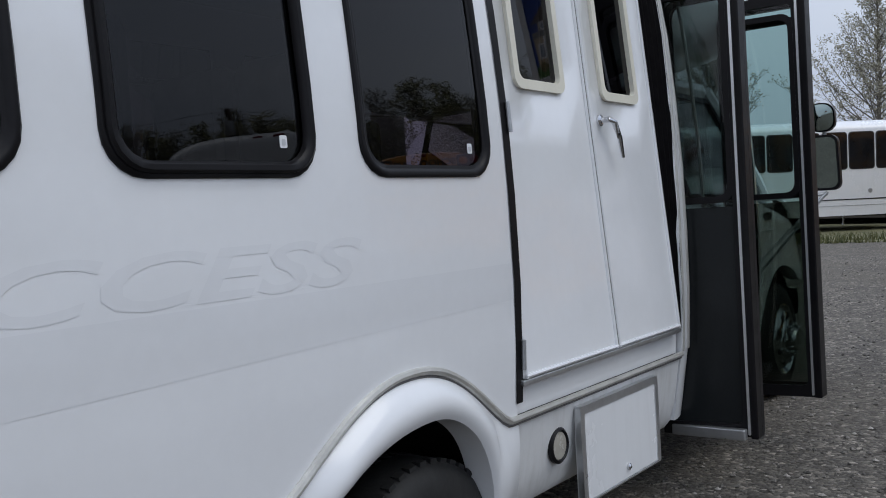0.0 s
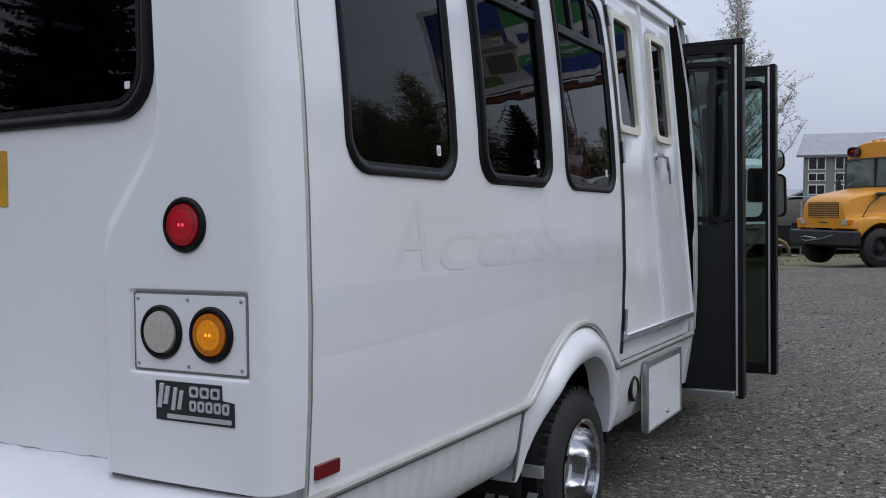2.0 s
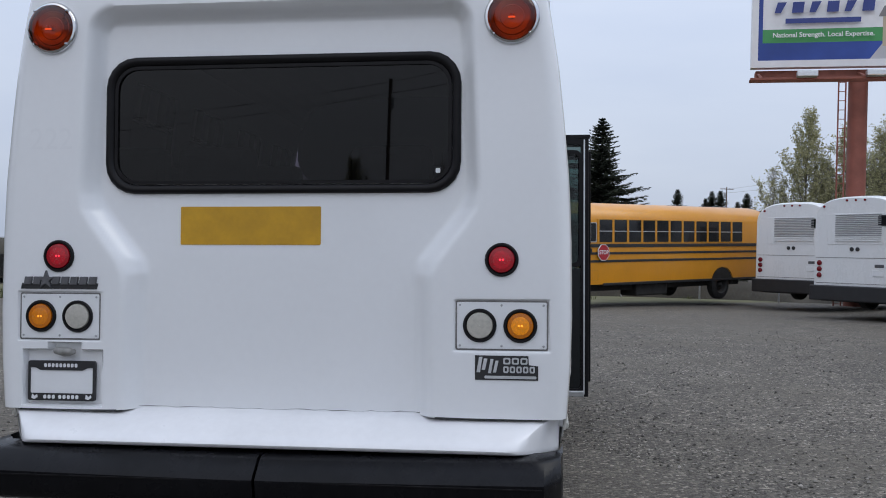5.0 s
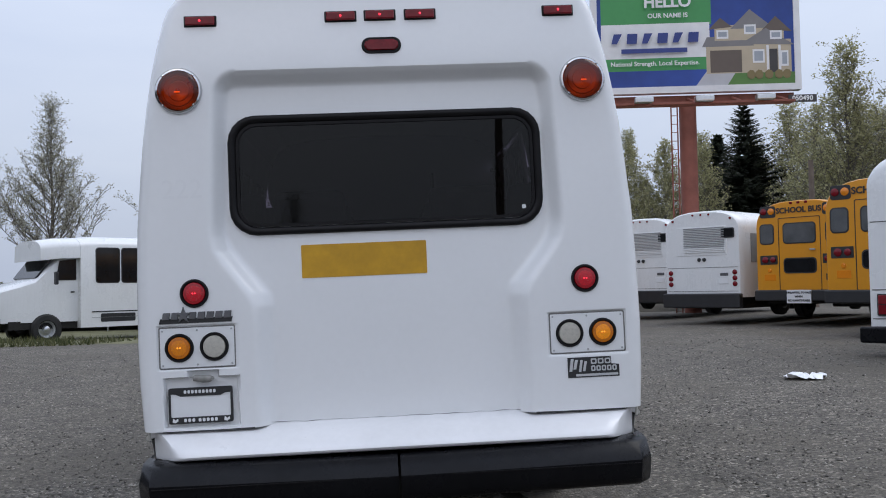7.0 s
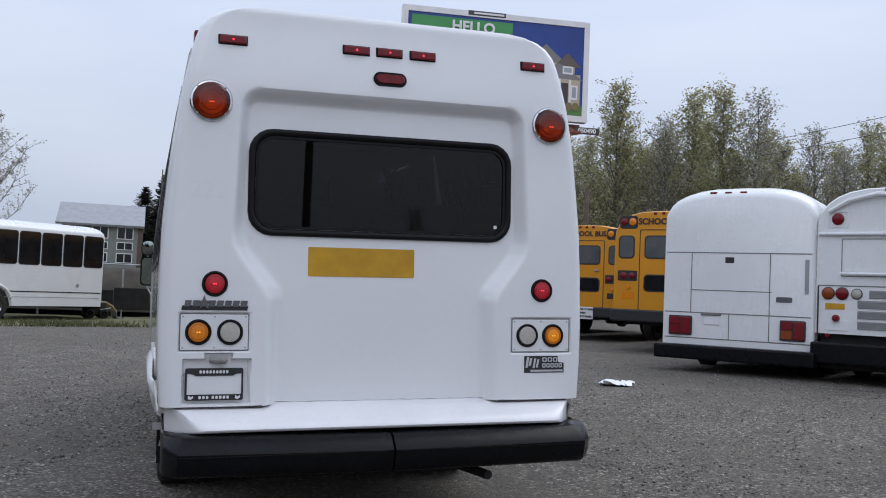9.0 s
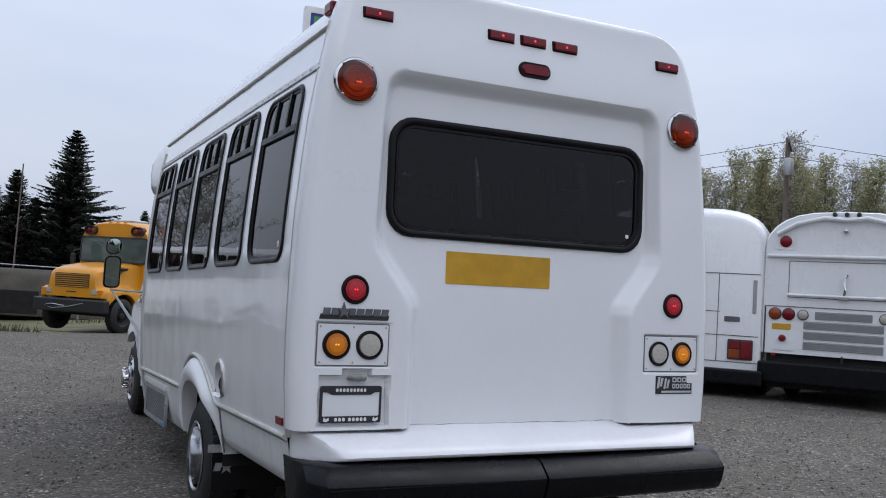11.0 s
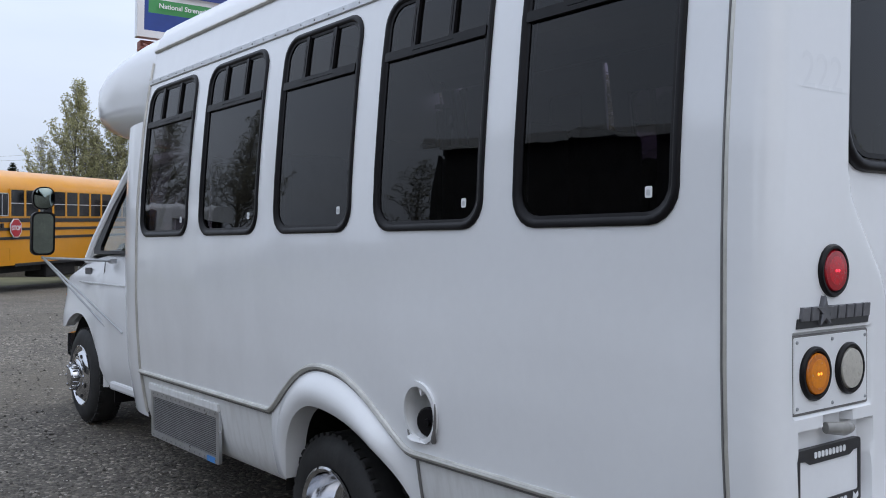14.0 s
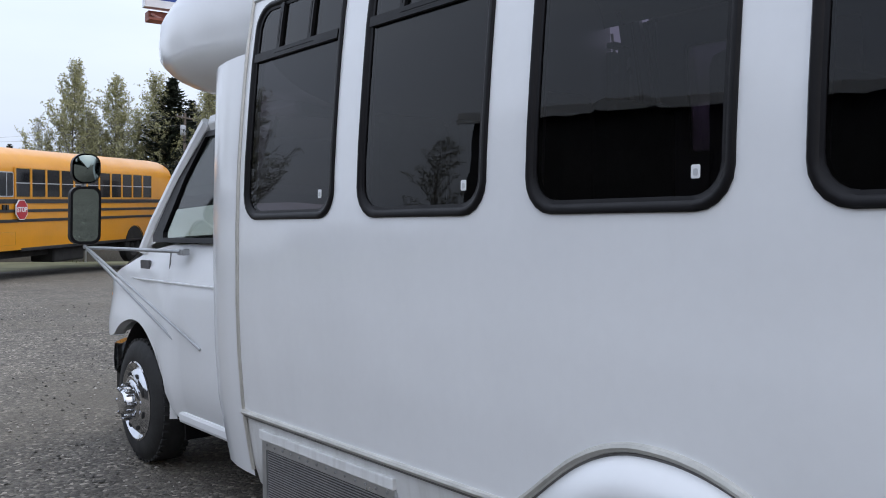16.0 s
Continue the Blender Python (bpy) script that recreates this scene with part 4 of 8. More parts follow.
yl = part("yellow_panel", plate(B(), rect(-0.43, 0.178, 1.484, 1.645), at, -0.001, 0.0025), YELSTK, bus, "faded yellow reflective tape panel")

# maker's badge: bars and a star
at = back(REAR)
bd = part("maker_badge", plate(B(), [(-1.10, 1.294), (-0.762, 1.294), (-0.756, 1.318), (-1.094, 1.318)], at, -0.002, 0.004), INK, bus, "dull chrome maker's badge")
for k in range(8):
    a = -1.085 + k * 0.041
    if k == 2:
        continue
    part("badge_bar", plate(B(), [(a, 1.312), (a + 0.032, 1.312), (a + 0.038, 1.346), (a + 0.006, 1.346)], at, 0.0, 0.011, 0.002), BADGE, bd)
star = [(-0.985 + (0.040 if k % 2 == 0 else 0.016) * math.sin(k * math.pi / 5), 1.332 + (0.040 if k % 2 == 0 else 0.016) * math.cos(k * math.pi / 5)) for k in range(10)]
part("badge_star", plate(B(), star, at, 0.0, 0.015, 0.003), BADGE, bd)

# dealer's badge: dark plate with blocks
nw = part("dealer_badge", plate(B(), [(0.832, 0.945), (1.083, 0.945), (1.083, 1.002), (1.046, 1.006), (1.044, 1.042), (0.832, 1.042)], at, -0.002, 0.003), INK, bus, "black and silver dealer's badge")
for a0, a1, b0, b1 in ((0.838, 0.852, 0.975, 1.036), (0.858, 0.872, 0.985, 1.030), (0.884, 0.896, 0.972, 1.028), (0.904, 0.916, 0.975, 1.022)):
    part("badge_block", plate(B(), [(a0, b0), (a1, b0), (a1 + 0.01, b1), (a0 + 0.01, b1)], at, 0.003, 0.006, 0.001), SILVER, nw)
for r, (b0, b1) in enumerate(((1.008, 1.034), (0.974, 1.000))):
    for k in range(3 if r == 0 else 5):
        a = 0.945 + k * (0.034 if r == 0 else 0.026)
        part("badge_block", ring(B(), rect(a, a + (0.028 if r == 0 else 0.021), b0, b1), rect(a + 0.006, a + (0.022 if r == 0 else 0.015), b0 + 0.006, b1 - 0.006), at, 0.003, 0.006), SILVER, nw)
part("badge_bar", plate(B(), rect(0.87, 1.076, 0.951, 0.962), at, 0.003, 0.005), SILVER, nw)

# number plate in its pocket with a dealer's frame, and its lamp
at = back(REAR + 0.022)
pl = part("number_plate", plate(B(), rrect(-1.066, -0.776, 0.830, 0.984, 0.01), at, -0.012, 0.006, 0.002), PLATE, bus, "blank white dealer plate in a black frame")
part("plate_frame", ring(B(), rrect(-1.070, -0.772, 0.822, 0.990, 0.010), rrect(-1.060, -0.782, 0.853, 0.968, 0.006), at, -0.005, 0.010), INK, pl)
part("frame_band", plate(B(), [(-1.060, 0.970), (-1.060, 0.962), (-1.035, 0.960), (-1.015, 0.950), (-0.827, 0.950), (-0.807, 0.960), (-0.782, 0.962), (-0.782, 0.970)], at, 0.0, 0.010), INK, pl)
# the dealer's name as plain bars
for k in range(9):
    part("print_bar", plate(B(), rect(-0.998 + 0.0170 * k, -0.986 + 0.0170 * k, 0.963, 0.979), at, 0.010, 0.0115), PLATE, pl)
for k in range(8):
    part("print_bar", plate(B(), rect(-1.000 + 0.0190 * k + (0.010 if k > 2 else 0), -0.987 + 0.0190 * k + (0.010 if k > 2 else 0), 0.830, 0.846), at, 0.010, 0.0115), PLATE, pl)
for a in (-1.054, -0.814):
    part("print_mark", plate(B(), [(a, 0.832), (a + 0.014, 0.827), (a + 0.028, 0.836), (a + 0.026, 0.848), (a + 0.014, 0.840), (a + 0.004, 0.850)], at, 0.010, 0.0115), PLATE, pl)
part("plate_lamp", tube(B(), [(-0.945, REAR + 0.012, 1.034), (-0.900, REAR - 0.012, 1.030), (-0.872, REAR - 0.008, 1.030), (-0.862, REAR + 0.01, 1.030)], [0.015, 0.018, 0.017, 0.010], 12), GREYLENS, bus, "number plate lamp", smooth=True)
# ghost of an old fleet number
hug_back = lambda c: (c.x, cap_y(c.x, c.z) - 0.0007, c.z)
hug_side = lambda c: (wide(c.z) + 0.0010, c.y, c.z)
lines("222", 0.13, Matrix.Translation((-0.975, REAR, 1.925)) @ Matrix.Rotation(math.pi / 2, 4, "X"), GHOST2, bus, "ghost_number", 0.0, wrap=hug_back)

# ghost lettering and stripes left on the body side
turn = Matrix.Rotation(math.pi / 2, 4, "Z") @ Matrix.Rotation(math.pi / 2, 4, "X")
lines("A", 0.31, Matrix.Translation((1.2, 0.73, 1.38)) @ turn, GHOST, bus, "ghost_letter", 0.0, bold=0.003, shear=0.3, wrap=hug_side)
lines("CCESS", 0.165, Matrix.Translation((1.2, 1.375, 1.33)) @ turn @ Matrix.Diagonal((2.2, 1, 1, 1)), GHOST, bus, "ghost_letters", 0.0, bold=0.003, shear=0.3, wrap=hug_side)
# The band's grey also puts the ground mirrored in the paint into colour.
for s, z0, z1, z2, y1 in ((1, 1.09, 1.265, 1.27, 2.68),):
    at = side(s)
    bm = B()
    n = 24
    ys = [SEAM + 0.02 + (y1 - SEAM - 0.03) * k / n for k in range(n + 1)]
    grid(bm, [[at(y, z0 + (z1 + (z2 - z1) * (y - SEAM) / y1 - z0) * j / 20 + 0.06 * (y / y1) * (1 - j / 20), 0.0006) for y in ys] for j in range(21)])
    part("ghost_stripe", bm, GHOST, bus, "faint grey band of a removed stripe and of mirrored ground", smooth=True)

# ---- left side: fuel filler, battery vent ----
at = side(-1)
oval = lambda r: [(1.53 + (a - 1.53) * 0.92, b) for a, b in disc(1.53, 0.905, r, 32)]
fl = part("fuel_filler", ring(B(), oval(0.112), oval(0.094), at, -0.008, 0.010, lip=-0.02), SIDE, bus, "open fuel filler cup with dark cap", smooth=True)
bm = B()
grid(bm, [[at(1.53 + (a - 1.53) * k, 0.905 + (b - 0.905) * k, d) for a, b in oval(0.094)] for k, d in ((1.0, 0.004), (0.97, -0.05), (0.86, -0.10), (0.6, -0.125), (0.05, -0.13))], close=True)
part("cup", bm, SKIRT, fl, "grimy moulded filler cup", smooth=True)
m = Matrix.Translation((-1.158, 1.512, 0.872)) @ Matrix.Rotation(-math.pi / 2, 4, "Y") @ Matrix.Rotation(radians(18), 4, "X")
part("fuel_cap", lathe(B(), [(0.03, -0.09), (0.034, -0.01), (0.053, 0.0), (0.055, 0.022), (0.048, 0.03), (0.015, 0.032), (0.013, 0.046), (0.001, 0.047)], m, 18), RUBBER, fl, smooth=True)
part("cap_strap", tube(B(), [(-1.12, 1.52, 0.845), (-1.15, 1.55, 0.835), (-1.16, 1.53, 0.822), (-1.14, 1.50, 0.828)], 0.009, 6), INK, fl, smooth=True)
part("torn_seal", tube(B(), [(-1.198, 1.455, 0.812), (-1.212, 1.438, 0.835), (-1.214, 1.428, 0.87), (-1.214, 1.426, 0.91), (-1.212, 1.430, 0.95)], [0.010, 0.008, 0.006, 0.005, 0.002], 6), SEAL, fl, smooth=True)
part("torn_seal", tube(B(), [(-1.205, 1.60, 0.835), (-1.210, 1.585, 0.815), (-1.206, 1.57, 0.80)], [0.003, 0.005, 0.002], 6), SEAL, fl, smooth=True)
vt = part("battery_vent", ring(B(), rrect(3.29, 4.235, 0.385, 0.655, 0.012), rrect(3.325, 4.20, 0.42, 0.62, 0.008), lambda y, z, d: (-1.172 - d, y, z), -0.012, 0.006), ALU, bus, "perforated aluminium battery door")
part("vent_mesh", plate(B(), rect(3.32, 4.205, 0.415, 0.625), lambda y, z, d: (-1.172 - d, y, z), -0.02, -0.002), MESHM, vt)
bm = B()
for k in range(20):
    z = 0.424 + k * 0.0098
    box(bm, -1.1755, -1.1735, 3.33, 4.195, z, z + 0.0035)
part("vent_ribs", bm, STEEL, vt)
for z0, z1 in ((0.385, 0.655),):
    bm = B()
    for k in range(14):
        for z in (0.40, 0.64):
            lathe(bm, [(0.006, 0), (0.005, 0.003), (0.001, 0.004)], Matrix.Translation((-1.180, 3.33 + 0.066 * k, z)) @ Matrix.Rotation(-math.pi / 2, 4, "Y"), 6)
    tagged(part("rivets", bm, STEEL, vt), "small rivets round the frame", kind="stuff")
part("blue_label", plate(B(), rect(3.33, 3.43, 0.386, 0.415), lambda y, z, d: (-1.172 - d, y, z), 0.008, 0.010), M("blue_label_print", (0.05, 0.22, 0.55), 0.4), vt, "small blue label")
part("vent_top_rail", box(B(), -1.186, -1.16, 3.29, 4.25, 0.655, 0.695, 0.004), SKIRT, vt)

# ---- right side: lift doors, storage box, marker ----
at = side(1)
bm = B()
zz = [0.80, 0.86, 1.2, 1.5, 1.8, 2.1, 2.4, 2.62, 2.68]
grid(bm, [[at(y, z, 0.004) for y in (2.672, 2.712)] for z in zz])
part("door_gap_seal", bm, RUBBER, bus, "black rubber door seal")
bm = B()
grid(bm, [[at(y, z, -0.02) for y in (2.69, 3.0, 3.4, 3.8, 4.06)] for z in (0.755, 0.80, 0.865)])
part("door_surround", bm, SIDE, bus, smooth=True)
bm = B()
grid(bm, [[(x, y, z) for y in (2.69, 3.0, 3.4, 3.8, 4.10)] for x, z in ((1.04, 2.585), (wide(2.62) - 0.002, 2.60), (wide(2.64) - 0.002, 2.64), (wide(2.68) - 0.002, 2.68))])
part("door_header", bm, SIDE, bus, smooth=True)
part("door_sill", box(B(), 1.17, 1.215, 2.70, 4.035, 0.855, 0.875, 0.004), ALU, bus, "aluminium lift door sill")


def flat_door(y, z, d):
    """The lift doors are flat and lean inward, a chord of the bulging body side."""
    return (1.203 - 0.083 * (z - 0.9) + d, y, z)


def door_leaf(y0, y1, w0, w1, zb):
    bm = B()
    zz = [0.878, 0.89, 1.0, 1.2, 1.35, 1.5, 1.65, zb + 0.02, 2.0, 2.2, 2.45, 2.53, 2.60]
    hole = zz.index(zb + 0.02)
    vs = [[bm.verts.new(flat_door(y, z, 0.006)) for y in (y0, y0 + 0.012, w0 + 0.02, w1 - 0.02, y1 - 0.012, y1)] for z in zz]
    for j, (a, b) in enumerate(zip(vs, vs[1:])):
        for i in range(5):
            if i == 2 and hole <= j <= hole + 2:
                continue
            bm.faces.new((a[i], a[i + 1], b[i + 1], b[i]))
    d = part("lift_door", bm, SIDE, bus, "white lift door leaf with cream-framed window", smooth=True)
    so = d.modifiers.new("thick", "SOLIDIFY")
    so.thickness, so.offset = 0.03, -1
    for y in (y0 + 0.007, y1 - 0.007):
        part("edge_trim", tube(B(), [flat_door(y, z, 0.008) for z in (0.878, 2.60)], 0.007, 6), SIDE, d, smooth=True)
    part("bottom_trim", tube(B(), [flat_door(y0, 0.886, 0.008), flat_door(y1, 0.886, 0.008)], 0.008, 6), SIDE, d, smooth=True)
    part("window_frame", ring(B(), rrect(w0, w1, zb, 2.47, 0.045), rrect(w0 + 0.034, w1 - 0.034, zb + 0.036, 2.436, 0.03), flat_door, 0.0, 0.020), CREAM, d, smooth=True)
    part("pane", plate(B(), rrect(w0 + 0.03, w1 - 0.03, zb + 0.03, 2.44, 0.03), flat_door, -0.004, 0.0), TINT, d, "dark tinted glass")
    return d


door_leaf(2.715, 3.400, 2.872, 3.226, 1.868)
d2 = door_leaf(3.412, 4.018, 3.528, 3.872, 1.866)
for y, r, mt in ((3.406, 0.006, SEAL), (4.024, 0.005, SEAL)):
    part("leaf_gap", tube(B(), [flat_door(y, z, 0.006) for z in (0.88, 2.6)], r, 6), mt, bus)
fl = lambda y, z, d: flat_door(y, z, d + 0.006)
hd = part("door_handle", tube(B(), [fl(3.497, 1.782, 0.0), fl(3.50, 1.782, 0.045), fl(3.517, 1.77, 0.056), fl(3.555, 1.71, 0.053), fl(3.578, 1.63, 0.046)], [0.012, 0.012, 0.012, 0.011, 0.007], 8), CHROME, d2, "chrome pull handle", smooth=True)
part("handle_base", lathe(B(), [(0.024, 0), (0.024, 0.008), (0.014, 0.014), (0.001, 0.015)], Matrix.Translation(fl(3.497, 1.782, 0.0)) @ Matrix.Rotation(math.pi / 2, 4, "Y"), 16), CHROME, hd)
for z in (0.96, 1.75, 2.4):
    part("hinge", tube(B(), [side(1)(2.706, z - 0.05, 0.012), side(1)(2.706, z + 0.05, 0.012)], 0.008, 8), STEEL, bus, "steel door hinge")
# the body side bulges past the flat doors: dark folded rubber closes the wedge to the post
bm = B()
rows = []
for z in (0.86, 1.0, 1.2, 1.4, 1.6, 1.8, 2.0, 2.2, 2.4, 2.62):
    a, b = Vector(flat_door(4.018, z, -0.004)), Vector((wide(z) - 0.002, lerp([(0.86, 4.078), (1.36, 4.058), (1.72, 4.072), (2.36, 4.132), (2.68, 4.15)], z), z))
    rows.append([tuple(a.lerp(b, k / 16) + Vector((0.004 * math.cos(k * math.pi / 2), 0, 0))) for k in range(17)])
grid(bm, rows)
part("door_gap_seal", bm, FOLDED, bus, "folded black rubber bellows between door and post", smooth=True)
bx = part("storage_door", box(B(), 1.165, 1.20, 3.10, 3.755, 0.345, 0.685, 0.006), FARWHITE, bus, "white lower storage door")
part("storage_rim", ring(B(), rrect(3.085, 3.77, 0.34, 0.705, 0.01), rrect(3.115, 3.74, 0.345, 0.675, 0.008), lambda y, z, d: (1.20 + d, y, z), -0.02, 0.004), ALU, bx)
part("latch", lathe(B(), [(0.014, 0), (0.014, 0.008), (0.006, 0.014), (0.001, 0.015)], Matrix.Translation((1.20, 3.46, 0.392)) @ Matrix.Rotation(math.pi / 2, 4, "Y"), 14), CHROME, bx)
rf = part("side_lamp", lathe(B(), [(0.066, 0), (0.066, 0.012), (0.056, 0.02), (0.05, 0.012)], Matrix.Translation((1.155, 2.985, 0.585)) @ Matrix.Rotation(math.pi / 2, 4, "Y"), 24), RUBBER, bus, "round side marker in black rubber", smooth=True)
part("lens", lathe(B(), [(0.052, 0.004), (0.05, 0.012), (0.02, 0.016), (0.001, 0.017)], Matrix.Translation((1.155, 2.985, 0.585)) @ Matrix.Rotation(math.pi / 2, 4, "Y"), 24), CLEARLENS, rf, smooth=True)

# door post between the lift doors and the entry
POST = [(0.44, 4.075), (0.86, 4.075), (1.03, 4.064), (1.36, 4.056), (1.72, 4.07), (2.36, 4.13), (2.68, 4.15)]
on_post = lambda k, z, d: (wide(z) - 0.035 * k * k + d, lerp(POST, z) + (4.236 - lerp(POST, z)) * k, z)
bm = B()
zz = [0.44, 0.55, 0.76, 0.9, 1.05, 1.3, 1.6, 1.9, 2.2, 2.5, 2.68]
grid(bm, [[on_post(k, z, -0.03 if k < 0 else 0.002) for k in (-0.001, 0, 0.25, 0.5, 0.75, 0.94, 1.0)] + [(wide(z) - 0.09, 4.238, z)] for z in zz])
part("door_post", bm, WHITE, bus, "white moulded door post", smooth=True)
for k in (0.10, 0.62, 0.74):
    part("post_trim", tube(B(), [on_post(k, z, 0.004) for z in zz[2:]], 0.006, 6), TRIM, bus, smooth=True)

# ---- entry door, both halves folded outward ----
def folded_leaf(ya, yb, ua, ub, zl, zh, kick=None, upper=None):
    """One panel of the folding door: black frame, dark glass above and below."""
    n = Vector((ub - ua, yb - ya, 0))
    L = n.length
    ex = n / L
    ez = Vector((0, 0, 1))
    ey = ex.cross(ez)
    at = lambda a, b, d: tuple(Vector((ua, ya, 0)) + ex * a + ez * b + ey * d)
    f = part("entry_door_panel", ring(B(), rrect(0, L, zl, zh, 0.006), rrect(0.035, L - 0.035, zl + 0.06, zh - 0.05, 0.03), at, -0.018, 0.018), RUBBER, bus, "open bi-fold entry door panel with dark glass")
    for d in (-0.019, 0.0165):
        part("upper_seal", ring(B(), rrect(0.03, L - 0.03, 1.42, zh - 0.10, 0.06), rrect(0.055, L - 0.055, 1.45, zh - 0.13, 0.05), at, d, d + 0.0025), RUBBER, f, smooth=True)
    g = part("pane", plate(B(), rrect(0.03, L - 0.03, zl + 0.055, zh - 0.045, 0.03), at, -0.003, 0.003), upper or DOORGLASS, f, "smoked door glass")
    g.visible_shadow = False
    part("kick_panel", plate(B(), rect(0.03, L - 0.03, zl + 0.05, 1.40), at, -0.006, 0.006), kick or KICK, f, "dark lower panel")
    part("edge_strip", plate(B(), rect(L - 0.016, L - 0.004, zl + 0.01, zh - 0.01), at, 0.016, 0.022), ALU, f)
    part("edge_strip", plate(B(), rect(L - 0.016, L - 0.004, zl + 0.01, zh - 0.01), lambda a, b, d: at(a, b, -d), 0.016, 0.022), ALU, f)
    return f


near = folded_leaf(4.24, 4.30, 1.02, 1.42, 0.34, 2.50, upper=DUSKGLASS)
part("bottom_rail", box(B(), 1.06, 1.41, 4.222, 4.262, 0.335, 0.385, 0.006), ALU, near, "aluminium bottom rail of the door")
folded_leaf(4.355, 4.365, 1.05, 1.45, 0.345, 2.49, upper=DUSKGLASS)
folded_leaf(5.13, 5.17, 1.05, 1.47, 0.36, 2.49, SMOKE)
folded_leaf(5.22, 5.24, 1.05, 1.50, 0.365, 2.48, SMOKE)
part("door_edge", box(B(), 1.415, 1.45, 4.285, 4.38, 0.33, 2.515, 0.006), RUBBER, bus, "black rubber door edge")
part("door_edge", box(B(), 1.465, 1.505, 5.155, 5.255, 0.355, 2.50, 0.006), RUBBER, bus, "black rubber door edge")
part("door_arm", box(B(), 1.0, 1.46, 4.27, 4.33, 2.50, 2.53, 0.004), RUBBER, bus)
part("step_edge", box(B(), 0.95, 1.16, 4.25, 5.15, 0.36, 0.40, 0.006), ALU, bus, "aluminium step edge")
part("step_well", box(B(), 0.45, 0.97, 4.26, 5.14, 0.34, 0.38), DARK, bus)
# Full-height near-black sheet puts the shade inside the doorway into colour.
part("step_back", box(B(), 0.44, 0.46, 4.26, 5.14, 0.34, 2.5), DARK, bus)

# ---- cab front: over-cab cap, filler panel, cab ----
def sweep(name, stations, m, label, k=2.6, n=40, zflat=0.0):
    """A hull through super-elliptic sections: (y, half width, bottom, top)."""
    bm = B()
    rows = []
    for y, w, z0, z1 in stations:
        c, h = (z0 + z1) / 2, (z1 - z0) / 2
        rows.append([(w * math.copysign(abs(math.cos(a)) ** (2 / k), math.cos(a)), y, c + h * math.copysign(abs(math.sin(a)) ** (2 / k), math.sin(a))) for a in (i * math.tau / n for i in range(n))])
    vs = grid(bm, rows, close=True)
    bm.faces.new(vs[0][::-1])
    bm.faces.new(vs[-1])
    return part(name, bm, m, bus, label, smooth=True)


sweep("front_cap", [(4.375, 1.09, 2.02, 2.935), (4.6, 1.09, 2.05, 2.94), (4.9, 1.08, 2.10, 2.935), (5.2, 1.065, 2.15, 2.915), (5.5, 1.04, 2.19, 2.88), (5.75, 1.0, 2.24, 2.82), (5.92, 0.94, 2.31, 2.74), (6.03, 0.84, 2.39, 2.65), (6.075, 0.66, 2.46, 2.575)], WHITE, "rounded white over-cab cap", k=3.2)
for s in (-1, 1):
    bm = B()
    zz = [0.47, 0.6, 0.76, 1.0, 1.3, 1.6, 1.9, 2.05, 2.16, 2.25]
    ks = (0, 0.15, 0.35, 0.6, 0.8, 1.0)
    y0 = NOSE if s < 0 else 5.15
    grid(bm, [[(s * (wide(z) - (wide(z) - (1.025 if s < 0 else 0.96)) * (k ** 2.2)), y0 + (0.56 if s < 0 else 0.2) * (1 - (1 - k) ** 1.25) - 0.10 * max(0, (0.8 - z)) * k * 3, z) for k in ks] for z in zz])
    part("corner_panel", bm, WHITE, bus, "white curved corner panel behind the cab", smooth=True)
part("panel_joint", tube(B(), [(-wide(2.1) - 0.001, NOSE + 0.005, 2.105), (-1.05, NOSE + 0.18, 2.105), (-0.99, NOSE + 0.42, 2.105)], 0.008, 6), TRIM, bus, smooth=True)
for s in (-1, 1):
    part("front_seam", tube(B(), [side(s)(NOSE, z, 0.003) for z in [0.5 + 0.1 * k for k in range(22)]], 0.009, 8), TRIM, bus, "weathered front seam moulding", smooth=True)

CABW = 1.0


def cab_half(s):
    """One flank of the van cab below the glass, with the wheel opening."""
    bm = B()
    rows = []
    ys = [4.75 + 0.06 * k for k in range(40)]
    for y in ys:
        d = abs(y - (FY + 0.02))
        low = 0.47
        if y > 6.38:
            low = 0.86
        if d < 0.47 and y < 6.5:
            low = FZ + 0.02 + 0.455 * math.sqrt(max(0, 1 - (d / 0.47) ** 2))
        top = lerp([(4.7, 1.44), (5.75, 1.43), (6.1, 1.39), (6.5, 1.27), (6.8, 1.15), (7.1, 1.0)], y)
        w = CABW * (1 - 0.5 * max(0, (y - 6.45) / 0.75) ** 2.4)
        row = []
        for k in range(11):
            t = k / 10
            z = low + (top - low) * t
            b = 0.030 * math.sin(math.pi * min(1, max(0, (z - 0.45) / 1.05))) - 0.05 * smooth01(1.2, 1.45, z) - 0.04 * smooth01(0.62, 0.48, z)
            crease = -0.012 * smooth01(0.02, 0.0, abs(z - 1.225))
            flare = 0.03 * smooth01(0.60, 0.47, d) * smooth01(1.15, 0.9, z)
            row.append((s * (w + b + crease + flare - 0.03), y, z))
        rows.append(row)
    lip = [(r[0][0] - s * 0.07, r[0][1], r[0][2]) for r in rows]
    grid(bm, rows)
    grid(bm, [lip, [r[0] for r in rows]])
    return part("cab_side", bm, WHITE, bus, "white van cab flank", smooth=True)


